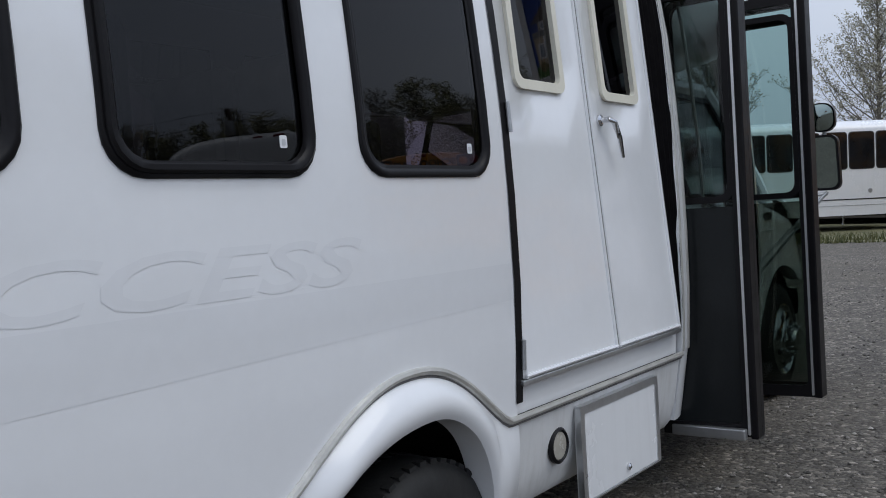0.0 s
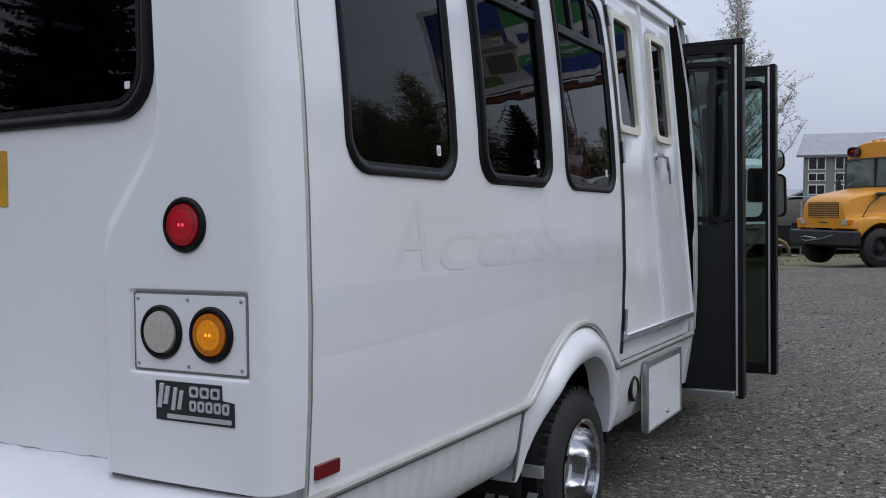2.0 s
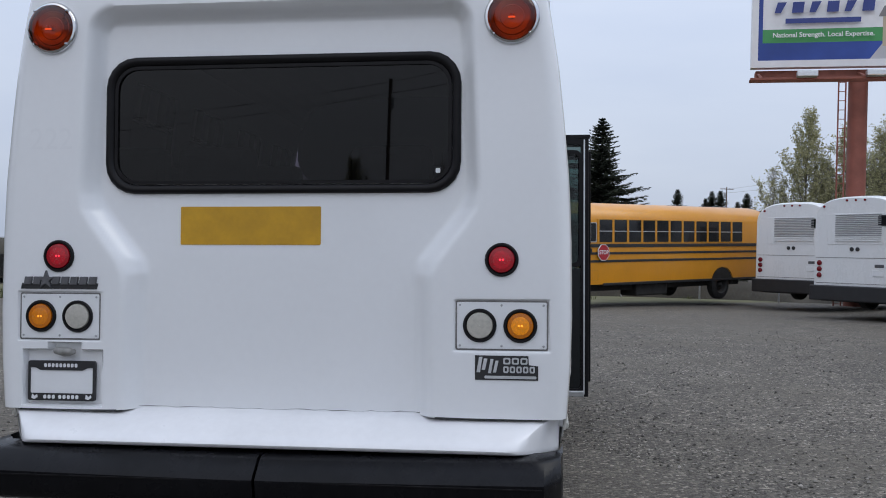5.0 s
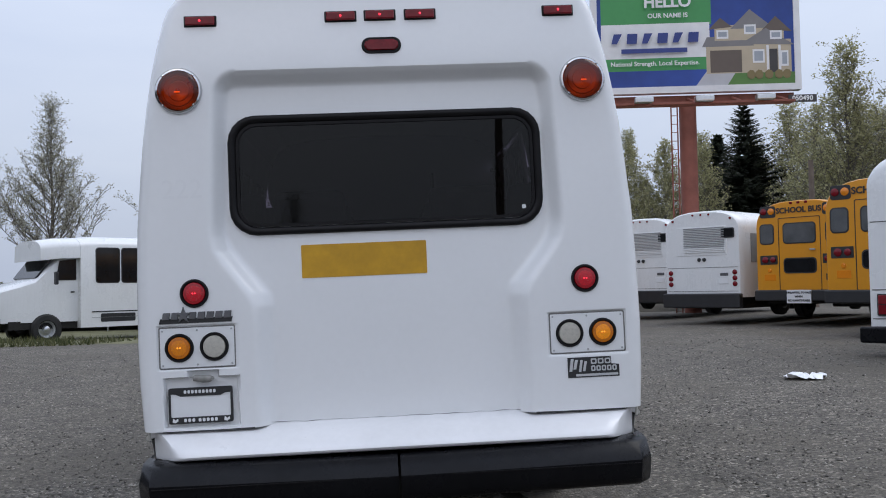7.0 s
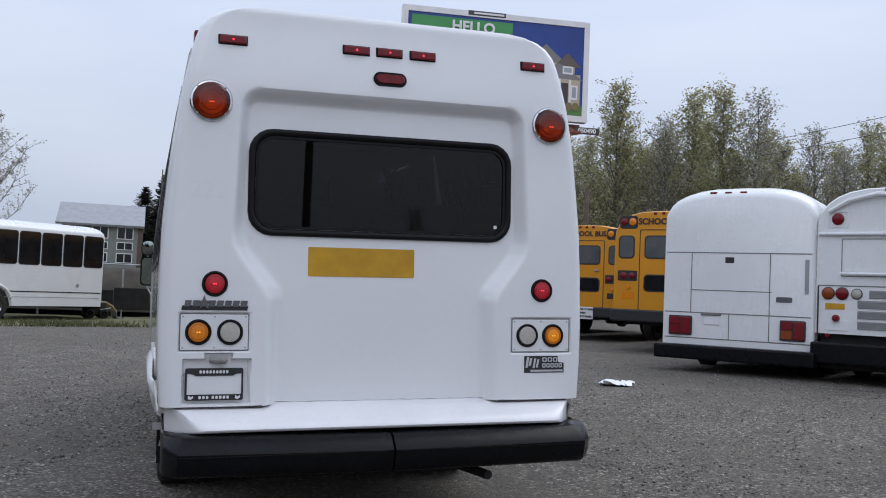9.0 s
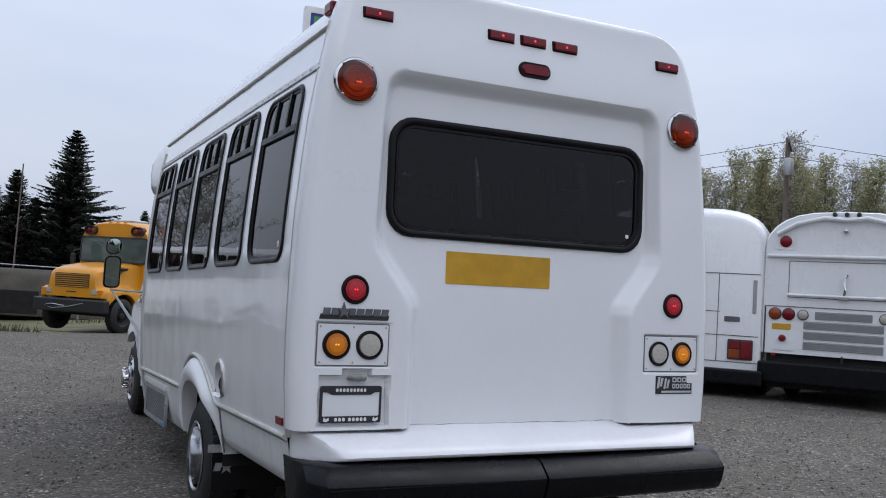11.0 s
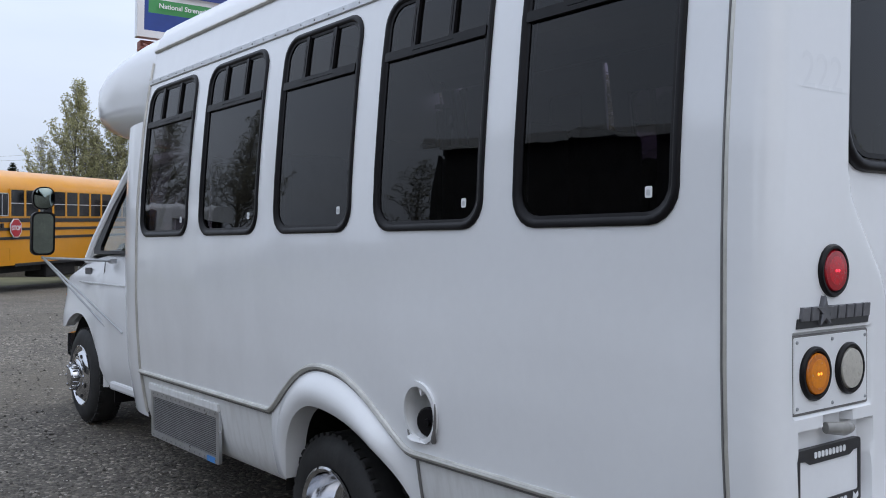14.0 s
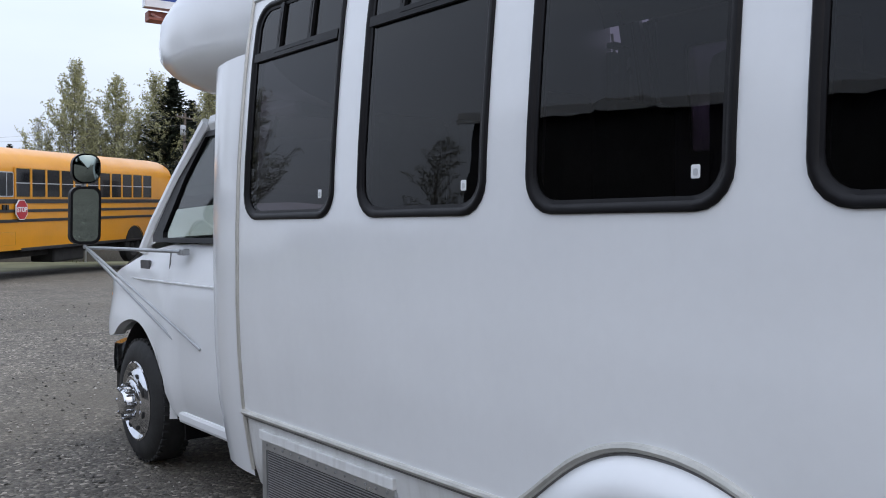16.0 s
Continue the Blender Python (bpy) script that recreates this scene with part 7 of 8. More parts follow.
    part("print_block", plate(B(), rect(a, a + 2.6, z - 0.09, z + 0.09), at, 0.14, 0.155), ART["navy"], b)
    part("owner_plate", box(B(), L * 0.34, L * 0.54, -0.06, 0.0, H - 0.18, H + 0.02, 0.01), ART["dark"], b)
    part("owner_mark", box(B(), L * 0.37, L * 0.53, -0.066, -0.06, H - 0.12, H - 0.04), ART["white"], b)
    tag = part("number_board", box(B(), L - 0.55, L + 0.55, -0.1, -0.06, -0.52, -0.22, 0.01), ART["dark"], b)
    lines("050490", 0.27, Matrix.Translation((L, -0.101, -0.37)) @ rot, ART["white"], tag, "lettering", 0.003, 0.006)
    # column, beams, walkway, ladder, lamps
    part("column", tube(B(), [(L * 0.47, 0.6, -9.1), (L * 0.47, 0.6, -0.3)], 0.34, 24), RUST, b, "rust-red steel column", smooth=True)
    part("beam", box(B(), 0.2, L - 0.2, 0.3, 0.8, -0.35, -0.05, 0.02), RUST, b)
    part("walkway", box(B(), -0.1, L - 0.6, -1.1, -0.5, -0.66, -0.58, 0.01), RUST, b)
    for k in range(5):
        x = 0.3 + k * (L - 1.2) / 4
        part("bracket", tube(B(), [(x, 0.4, -0.15), (x, -1.05, -0.60)], 0.05, 6), RUST, b)
    for x in (L * 0.38, L * 0.41):
        part("ladder_rail", tube(B(), [(x, 0.2, -8.9), (x, 0.2, -0.4)], 0.03, 6), RUST, b)
    for k in range(25):
        part("ladder_rung", tube(B(), [(L * 0.38, 0.2, -8.7 + 0.34 * k), (L * 0.41, 0.2, -8.7 + 0.34 * k)], 0.015, 5), RUST, b)
    for x in (L * 0.22, L * 0.5, L * 0.78):
        part("flood_lamp", box(B(), x - 0.35, x + 0.35, -1.5, -1.15, -0.62, -0.42, 0.03), ALU, b)
        part("lamp_arm", tube(B(), [(x, -0.2, -0.4), (x, -1.3, -0.5)], 0.03, 6), RUST, b)
    return b


billboard()


def utility_pole(m, h, cross=True, label="weathered wooden utility pole"):
    b = thing("utility_pole", label, "utility pole", m, "utility poles")
    part("post", tube(B(), [(0, 0, -0.3), (0, 0, h * 0.5), (0, 0, h)], [0.16, 0.14, 0.11], 10), WOOD, b, smooth=True)
    if cross:
        part("crossarm", box(B(), -1.4, 1.4, -0.16, -0.06, h - 0.5, h - 0.36, 0.01), WOOD, b)
        for x in (-1.25, -0.5, 0.5, 1.25):
            part("insulator", lathe(B(), [(0.05, 0), (0.06, 0.06), (0.03, 0.12), (0.05, 0.16), (0.001, 0.2)], Matrix.Translation((x, -0.11, h - 0.36)), 8), GREYP, b)
        part("transformer", lathe(B(), [(0.001, -0.45), (0.22, -0.45), (0.24, -0.4), (0.24, 0.35), (0.2, 0.45), (0.001, 0.47)], Matrix.Translation((-0.42, -0.1, h - 1.6)), 14), STEEL, b, smooth=True)
    return b


utility_pole(pose(31.0, 30.5, 0.2, 0, 0, 40), 11.2)
utility_pole(pose(16.2, 36.0, 0.2), 6.6, False, "bare wooden utility pole stump")
utility_pole(pose(-40.5, -58.0, 0.2, 0, 0, 60), 11.0)
utility_pole(pose(-13.4, -60.0, 0.2, 0, 0, 80), 15.0)
utility_pole(pose(34.4, 195.0, 0.2, 0, 0, 10), 18.2)
utility_pole(pose(27.7, 82.9, 0.2, 0, 0, 30), 11.8)
utility_pole(pose(19.0, -20.0, 0.2, 0, 0, 140), 10.5)
utility_pole(pose(0.9, -26.0, 0.2, 0, 0, 100), 10.5)
mast = thing("radio_mast", "thin dark radio mast", "mast", pose(-3.26, 71.2, 0.1))
part("tube", tube(B(), [(0, 0, 0), (0, 0, 10.0)], [0.06, 0.045], 8), WOOD, mast)
for k, (a, c, z0, z1) in enumerate((((31, 30.5), (70, 22), 11.2, 11.5), ((31, 30.5), (27.7, 82.9), 11.2, 12.0), ((27.7, 82.9), (34.4, 195), 11.8, 18.0), ((19, -20), (0.9, -26), 10.6, 10.6), ((0.9, -26), (-13.4, -60), 10.6, 15.0), ((-13.4, -60), (-40.5, -58), 15.0, 11.0))):
    w = thing("overhead_wire", "sagging black overhead cable", "cable", None, "overhead wires")
    for o in (0.0, -0.8):
        pts = [(a[0] + (c[0] - a[0]) * t, a[1] + (c[1] - a[1]) * t, z0 + (z1 - z0) * t + o - 1.6 * t * (1 - t)) for t in [i / 10 for i in range(11)]]
        part("cable", tube(B(), pts, 0.016, 4), INK, w)


# a second, smaller board behind the lot, known from its mirror image in the rear window
bb = thing("billboard", "rust-brown wooden back of a small billboard on posts", "billboard", pose(37.6, -38.4, 0.2, 0, 0, 35))
for k in range(7):
    part("board", box(B(), -2.7, 2.7, -0.05, 0.05, 8.6 + 0.55 * k, 9.12 + 0.55 * k, 0.01), RUST, bb)
for x in (-1.9, 0.0, 1.9):
    part("post", box(B(), x - 0.12, x + 0.12, 0.06, 0.30, -0.3, 12.4, 0.01), WOOD, bb)
part("catwalk", box(B(), -2.9, 2.9, -0.7, -0.1, 8.2, 8.3, 0.01), WOOD, bb)

# ---- trees, brush, fence, houses ----
BARK = M("grey_bark", (0.15, 0.135, 0.115), 0.9, var=0.35, scale=2, fine=20, bump=0.4)


def leafy(name, a, b):
    m = bpy.data.materials.new(name)
    m.use_nodes = True
    n, l = m.node_tree.nodes, m.node_tree.links
    p = n["Principled BSDF"]
    p.inputs["Roughness"].default_value = 0.7
    geo = n.new("ShaderNodeNewGeometry")
    r = n.new("ShaderNodeValToRGB")
    r.color_ramp.elements[0].color, r.color_ramp.elements[1].color = (*a, 1), (*b, 1)
    l.new(geo.outputs["Random Per Island"], r.inputs["Fac"])
    l.new(r.outputs["Color"], p.inputs["Base Color"])
    thin, both = n.new("ShaderNodeBsdfTranslucent"), n.new("ShaderNodeMixShader")
    both.inputs[0].default_value = 0.5
    l.new(r.outputs["Color"], thin.inputs["Color"])
    l.new(p.outputs[0], both.inputs[1])
    l.new(thin.outputs[0], both.inputs[2])
    l.new(both.outputs[0], n["Material Output"].inputs["Surface"])
    return m


BUDS = leafy("spring_buds", (0.22, 0.21, 0.15), (0.50, 0.485, 0.38))
YOUNG = leafy("young_green_leaves", (0.24, 0.23, 0.11), (0.50, 0.48, 0.27))
NEEDLES = leafy("dark_fir_needles", (0.028, 0.034, 0.026), (0.078, 0.090, 0.062))
BRUSHM = leafy("brush_leaves", (0.05, 0.06, 0.025), (0.17, 0.17, 0.075))
GRASSM = leafy("rough_grass", (0.045, 0.06, 0.02), (0.15, 0.145, 0.065))


def raw(name, verts, faces, material, parent=None, label=""):
    me = bpy.data.meshes.new(name)
    me.from_pydata(verts, [], faces)
    me.materials.append(material)
    ob = new(name, me)
    ob.parent = parent
    if label:
        tagged(ob, label)
    return ob


def limb(verts, faces, pts, rad, n=5):
    base = len(verts)
    for i, p in enumerate(pts):
        d = (pts[min(i + 1, len(pts) - 1)] - pts[max(i - 1, 0)]).normalized()
        s = d.cross(Vector((0.3, 0.2, 1)) if abs(d.z) < 0.9 else Vector((1, 0, 0))).normalized()
        u = s.cross(d)
        for k in range(n):
            a = k * math.tau / n
            verts.append(p + (s * math.cos(a) + u * math.sin(a)) * rad[i])
    for i in range(len(pts) - 1):
        for k in range(n):
            a, b = base + i * n + k, base + i * n + (k + 1) % n
            faces.append((a, b, b + n, a + n))


def leaf(verts, faces, p, size, rng, droop=0.0):
    a = Vector((rng.gauss(0, 1), rng.gauss(0, 1), rng.gauss(0, 0.7) - droop)).normalized()
    b = a.cross(Vector((rng.gauss(0, 1), rng.gauss(0, 1), rng.gauss(0, 1)))).normalized()
    i = len(verts)
    verts += [p - a * size * 0.1, p + a * size * 0.5 + b * size * 0.28, p + a * size, p + a * size * 0.45 - b * size * 0.28]
    faces.append((i, i + 1, i + 2, i + 3))


def ribbon(verts, faces, a, b, w):
    """A twig too thin to show its roundness."""
    s = (b - a).cross(Vector((0.4, 0.3, 0.2))).normalized() * w
    i = len(verts)
    verts += [a - s, a + s, b + s * 0.3, b - s * 0.3]
    faces.append((i, i + 1, i + 2, i + 3))


def cottonwood(seed, h, spread, leaves, material, label, lowest=0.2, m=None, group="trees round the lot", boughs=84, shape=0.75, rise=1.0, size=0.15):
    """A straight leader with rising, curved boughs that shorten towards the tip; twigs and small leaves in clumps along them."""
    rng = random.Random(seed)
    t = thing("tree", label, "tree", m, group)
    v, f, lv, lf = [], [], [], []
    lean = Vector((rng.uniform(-0.02, 0.02), rng.uniform(-0.02, 0.02), 0))
    spine = [Vector((0, 0, -0.3))]
    for k in range(1, 13):
        spine.append(Vector((lean.x * h * k / 12 + rng.uniform(-0.006, 0.006) * h, lean.y * h * k / 12 + rng.uniform(-0.006, 0.006) * h, h * k / 12)))
    rt = 0.014 * h
    limb(v, f, spine, [rt * (1 - 0.95 * (k / 12) ** 0.8) for k in range(13)], 6)
    for i in range(boughs):
        q = lowest + (0.985 - lowest) * (i / boughs) ** 0.85
        k = q * 12
        p = spine[int(k)].lerp(spine[min(12, int(k) + 1)], k - int(k))
        az = i * 2.4 + rng.uniform(-0.6, 0.6)
        ln = (spread * ((1 - q) / (1 - lowest)) ** shape * rng.uniform(0.55, 1.15) + 0.35) * 1.15
        d = Vector((math.cos(az), math.sin(az), rise * rng.uniform(0.35, 0.8) + 0.5 * q)).normalized()
        pts = [p]
        for s in range(4):
            d = (d + Vector((rng.uniform(-0.16, 0.16), rng.uniform(-0.16, 0.16), rng.uniform(0.04, 0.34) * rise))).normalized()
            pts.append(pts[-1] + d * ln / 4)
        r0 = max(0.012, rt * 0.34 * (1 - q * 0.8))
        limb(v, f, pts[:1] + pts[2:], [r0, r0 * 0.5, r0 * 0.28, r0 * 0.1], 3)
        count = max(3, int(3.0 * ln + 1))
        for j in range(count):
            s = 0.18 + 0.82 * (j + rng.random()) / count
            c = s * 4
            b0 = pts[min(3, int(c))].lerp(pts[min(4, int(c) + 1)], c - int(c))
            e = (d * 0.7 + Vector((rng.gauss(0, 0.6), rng.gauss(0, 0.6), rng.uniform(0.0, 0.8)))).normalized()
            bl = rng.uniform(0.45, 1.15) * (0.6 + 0.08 * spread)
            b1 = b0 + e * bl
            ribbon(v, f, b0, b1, r0 * 0.22 + 0.006)
            for g in range(2):
                c0 = b0.lerp(b1, rng.uniform(0.2, 0.8))
                tw = c0 + (e * 0.6 + Vector((rng.gauss(0, 0.7), rng.gauss(0, 0.7), rng.uniform(-0.1, 0.9)))).normalized() * bl * 0.6
                ribbon(v, f, c0, tw, 0.007)
                for u in range(leaves):
                    leaf(lv, lf, c0.lerp(tw, rng.uniform(0.1, 1.15)) + Vector((rng.gauss(0, 0.07), rng.gauss(0, 0.07), rng.gauss(0, 0.07))), size * rng.uniform(0.65, 1.35), rng)
    raw("trunk", v, f, BARK, t, "grey trunk with rising limbs")
    raw("crown", lv, lf, material, t, "sparse spring foliage")
    return t


def shoot(verts, faces, p, d, length, w):
    """A flat spray of needles: a slender kite along d."""
    side = d.cross(Vector((0.15, 0.1, 1.0))).normalized() * w
    i = len(verts)
    verts += [p - d * length * 0.08, p + d * length * 0.45 + side, p + d * length, p + d * length * 0.45 - side]
    faces.append((i, i + 1, i + 2, i + 3))


def fir(seed, h, spread, m=None):
    """Whorls of boughs of uneven reach that sag and lift again at the tip, feathered with flat sprays."""
    rng = random.Random(seed)
    t = thing("fir_tree", "tall dark green fir with drooping boughs", "tree", m, "firs beyond the lot")
    v, f, lv, lf = [], [], [], []
    limb(v, f, [Vector((0, 0, -0.3)), Vector((0, 0, h * 0.5)), Vector((0, 0, h * 0.985))], [0.016 * h, 0.010 * h, 0.002 * h], 6)
    whorls = 58
    for i in range(whorls):
        q = 0.05 + 0.94 * (i + rng.uniform(-0.3, 0.3)) / whorls
        R = spread * (1 - q) ** 0.92 + 0.10
        for j in range(9):
            az = j * math.tau / 9 + i * 0.9 + rng.uniform(-0.35, 0.35)
            ln = R * rng.choice((0.5, 0.65, 0.8, 0.9, 1.0)) * (1.0 + 0.42 * noise.noise((1.3 * math.cos(az) + seed, 1.3 * math.sin(az), 5.0 * q)))
            out = Vector((math.cos(az), math.sin(az), 0))
            sag = rng.uniform(0.18, 0.42) * (1.0 - 0.9 * q)
            rise = 0.25 + 0.55 * q
            spot = lambda u: Vector((0, 0, h * q)) + out * ln * u + Vector((0, 0, ln * (-sag * u + (sag * 0.55 + 0.03) * u * u * u + (rise - 0.18) * 0.35 * u)))
            limb(v, f, [spot(0), spot(0.5), spot(1)], [0.03, 0.02, 0.006], 3)
            n = max(7, int(ln * 5.6))
            for k in range(n):
                u = 0.10 + 0.90 * (k + rng.random()) / n
                p = spot(u)
                d = (spot(min(1.0, u + 0.05)) - spot(u - 0.05)).normalized()
                l = (0.26 + 0.42 * (1 - u)) * (0.50 + 0.17 * ln) * rng.uniform(0.7, 1.35)
                cross = d.cross(Vector((0, 0, 1))).normalized()
                for sgn in (-1, 1):
                    e = (d * rng.uniform(0.5, 1.0) + cross * sgn * rng.uniform(0.6, 1.0) + Vector((0, 0, rng.uniform(-0.5, 0.05)))).normalized()
                    shoot(lv, lf, p, e, l, 0.10 + 0.26 * l)
                shoot(lv, lf, p, (d * 0.5 + Vector((rng.uniform(-0.3, 0.3), rng.uniform(-0.3, 0.3), -0.7))).normalized(), l * 0.7, 0.05 + 0.10 * l)
            shoot(lv, lf, spot(0.9), (spot(1) - spot(0.9)).normalized(), 0.12 * ln + 0.25, 0.07)
    raw("trunk", v, f, BARK, t)
    raw("crown", lv, lf, NEEDLES, t, "layered dark needle boughs")
    return t


def put(x, y, s=1.0, turn=0.0, sz=None):
    return Matrix.Translation((x, y, 0.1)) @ Matrix.Rotation(turn, 4, "Z") @ Matrix.Diagonal((s, s, sz or s, 1))


# lone cottonwood behind the far shuttle and its neighbours to the left
cw = cottonwood(3, 15.0, 6.6, 9, BUDS, "tall spreading cottonwood in early spring bud", 0.08, put(-36.6, 182.0, 3.0, 0.0, 2.78), boughs=116, shape=1.6, size=0.12)
copy_thing(cw, put(-66.5, 177.0, 0.9, 1.0, 0.9))
copy_thing(cw, put(-80.0, 165.0, 0.9, 2.2))
# the wood along the far side: rows of cottonwoods in young leaf
gw = cottonwood(8, 15.0, 4.8, 6, YOUNG, "slender cottonwood in young green leaf", 0.07, put(28.0, 48.0, 0.8), boughs=110, shape=0.85, rise=1.35, size=0.155)
gw2 = cottonwood(21, 14.0, 5.2, 6, YOUNG, "upright cottonwood in yellow-green leaf", 0.06, put(18.2, 55.0, 0.7), boughs=100, shape=0.9, rise=1.25, size=0.155)
gw3 = cottonwood(34, 15.0, 3.8, 4, BUDS, "bare-topped cottonwood with fine twigs", 0.12, put(46.0, 44.0, 1.0), boughs=76, shape=0.6, rise=1.3, size=0.15)
gw4 = cottonwood(57, 15.0, 6.4, 8, YOUNG, "spreading cottonwood with layered boughs in young leaf", 0.10, put(-16.0, -62.0, 0.62), boughs=104, shape=1.15, rise=0.7, size=0.20)
bw = cottonwood(40, 14.0, 4.2, 3, BUDS, "bare cottonwood in bud at the lot's edge", 0.15, put(-9.0, -56.0, 0.6), boughs=46, size=0.2)
bw2 = cottonwood(41, 13.0, 3.8, 4, YOUNG, "young green cottonwood at the lot's edge", 0.12, put(14.0, -58.0, 0.6), boughs=46, size=0.22)
rng = random.Random(11)
for az, dist, k, s in ((-26, 66, 0, 0.9), (-27.8, 57, 0, 0.95), (-29.6, 62, 1, 1.0), (-31, 56, 2, 0.95), (-32.6, 60, 0, 1.02), (-34.4, 56, 0, 1.05), (-36.3, 54, 2, 1.05), (-38, 60, 1, 0.95), (-25, 74, 0, 0.95), (-27, 76, 1, 1.0),
                       (-28.8, 74, 0, 1.05), (-30.4, 72, 1, 1.1), (-33.4, 72, 0, 1.1), (-35.3, 70, 1, 1.1), (-37, 70, 0, 1.0), (-38.8, 72, 1, 0.95)):
    a = radians(-az)
    h = s * (0.88 if k == 2 else 1.16) * rng.uniform(0.92, 1.08)
    copy_thing((gw, gw2, gw3)[k], put(-3.5 + dist * math.sin(a), -4.0 + dist * math.cos(a), h * 1.22, rng.uniform(0, 6.2), h))
# farther along it thins out, bare-tipped, then taller trees stand nearer: bearing, distance, kind, height
for az, dist, k, h in ((39.6, 64, 2, 12.6), (41.2, 58, 2, 10.4), (42.4, 63, 1, 12.6), (43.8, 60, 1, 12.2), (45.2, 60, 2, 11.4), (46.2, 64, 0, 12.6), (47.6, 60, 0, 12.0), (48.9, 62, 2, 11.9), (50.2, 61, 1, 11.8), (51.6, 59, 2, 12.0),
                       (40.6, 70, 1, 12.4), (44.4, 72, 0, 13.4), (47.0, 72, 1, 13.0), (49.8, 72, 0, 13.2), (52.4, 70, 1, 13.0),
                       (53.1, 45, 2, 16.6), (54.4, 43, 1, 17.0), (56.4, 45, 0, 16.2), (58.6, 47, 1, 16.0), (61.5, 46, 0, 14.0), (66, 50, 1, 14.0), (55.4, 58, 1, 13.2), (59.6, 60, 0, 13.4)):
    a = radians(az)
    full = (12.0, 9.8, 15.0)[k]
    copy_thing((gw, gw2, gw3)[k], put(-3.5 + dist * math.sin(a), -4.0 + dist * math.cos(a), h / full * (1.12 if dist > 50 else 0.78), rng.uniform(0, 6.2), h / full))
# behind and beside the lot, on the camera's side
for az, dist, k, s in ((36, 40, 1, 0.85), (32.5, 44, 0, 0.85), (41, 38, 0, 0.8), (47, 52, 1, 0.6), (57, 60, 0, 0.5), (112, 60, 1, 0.55), (124, 62, 0, 0.55), (137, 60, 1, 0.6), (150, 62, 0, 0.6),
                       (204, 56, 1, 0.45), (216, 58, 0, 0.45), (226, 56, 1, 0.5), (236, 56, 0, 0.5), (246, 46, 1, 0.95), (256, 44, 0, 1.0), (266, 46, 1, 0.95), (275, 48, 0, 0.9)):
    a = radians(-az)
    copy_thing((bw, bw2)[k], put(-3.5 + dist * math.sin(a), -4.0 + dist * math.cos(a), s * rng.uniform(0.94, 1.06), rng.uniform(0, 6.2)))
# firs
fr = fir(2, 17.0, 8.2, put(5.8, 144.6, 1.46))
fr2 = fir(5, 12.5, 5.6, put(-1.8, 144.6, 1.42))
for x, y, s, k in ((-4.6, 147.6, 0.9, 1), (1.0, 143.0, 0.78, 1), (3.4, 141.0, 0.66, 1), (9.2, 146.0, 0.5, 1), (-29.8, -22.5, 0.62, 0), (-27.3, -25.6, 0.6, 1), (-25.5, -28.5, 0.42, 1), (-35, -17, 0.5, 0),  (-7.0, 149.0, 0.56, 1), (24.0, 63.0, 0.60, 0), (26.2, 66.0, 0.66, 1), (21.9, 66, 0.5, 1), 
                   (-40, -30, 0.6, 0), (-48, 22, 0.5, 1), (34, -50, 0.4, 1)):
    copy_thing((fr, fr2)[k], put(x, y, s, x * 1.7))

# tall trees far beyond the road: bearing, height above the eye in degrees
for az, el, ob, h, slim in ((15.3, 8.95, gw4, 9.3, 0.86), (17.6, 8.3, gw4, 9.3, 0.92), (20.0, 8.6, gw4, 9.3, 0.9), (22.8, 7.8, gw4, 9.3, 0.95), (16.5, 6.2, gw2, 9.8, 0.8), (18.9, 6.4, gw, 12.0, 0.8), (21.5, 6.2, gw2, 9.8, 0.8),
                            (13.55, 5.7, gw3, 15.0, 0.5), (14.1, 5.0, gw2, 14.0 * 0.7, 0.6),
                            (20.8, 8.85, fr2, 12.5 * 1.42, 0.95), (21.9, 7.6, fr2, 12.5 * 1.42, 0.9), (8.1, 4.72, fr2, 12.5 * 1.42, 0.8), (7.6, 3.75, fr2, 12.5 * 1.42, 0.8),
                            (9.75, 4.2, fr2, 12.5 * 1.42, 0.8), (10.1, 4.62, fr2, 12.5 * 1.42, 0.75), (10.6, 4.66, fr2, 12.5 * 1.42, 0.75), (12.1, 4.5, fr2, 12.5 * 1.42, 0.85), (11.6, 4.0, fr2, 12.5 * 1.42, 0.8)):
    D = 220.0
    k = (D * math.tan(radians(el)) + 1.4) / h
    copy_thing(ob, put(-3.8 + D * math.sin(radians(az)), -1.4 + D * math.cos(radians(az)), k * slim, az * 3.1, k))


def brush(name, spots, count, h, width, seed, label):
    """A band of scrub along the given line: loose leaves and stems."""
    rng = random.Random(seed)
    v, f = [], []
    for _ in range(count):
        i = rng.randrange(len(spots) - 1)
        t = rng.random()
        x = spots[i][0] + (spots[i + 1][0] - spots[i][0]) * t
        y = spots[i][1] + (spots[i + 1][1] - spots[i][1]) * t
        crest = h * (0.55 + 0.45 * noise.noise((x * 0.23, y * 0.23, seed)))
        z = crest * rng.random() ** 0.7
        leaf(v, f, Vector((x + rng.gauss(0, width), y + rng.gauss(0, width), 0.15 + z)), rng.uniform(0.18, 0.5), rng)
    ob = raw(name, v, f, BRUSHM)
    return tagged(ob, label, "bushes", kind="stuff")


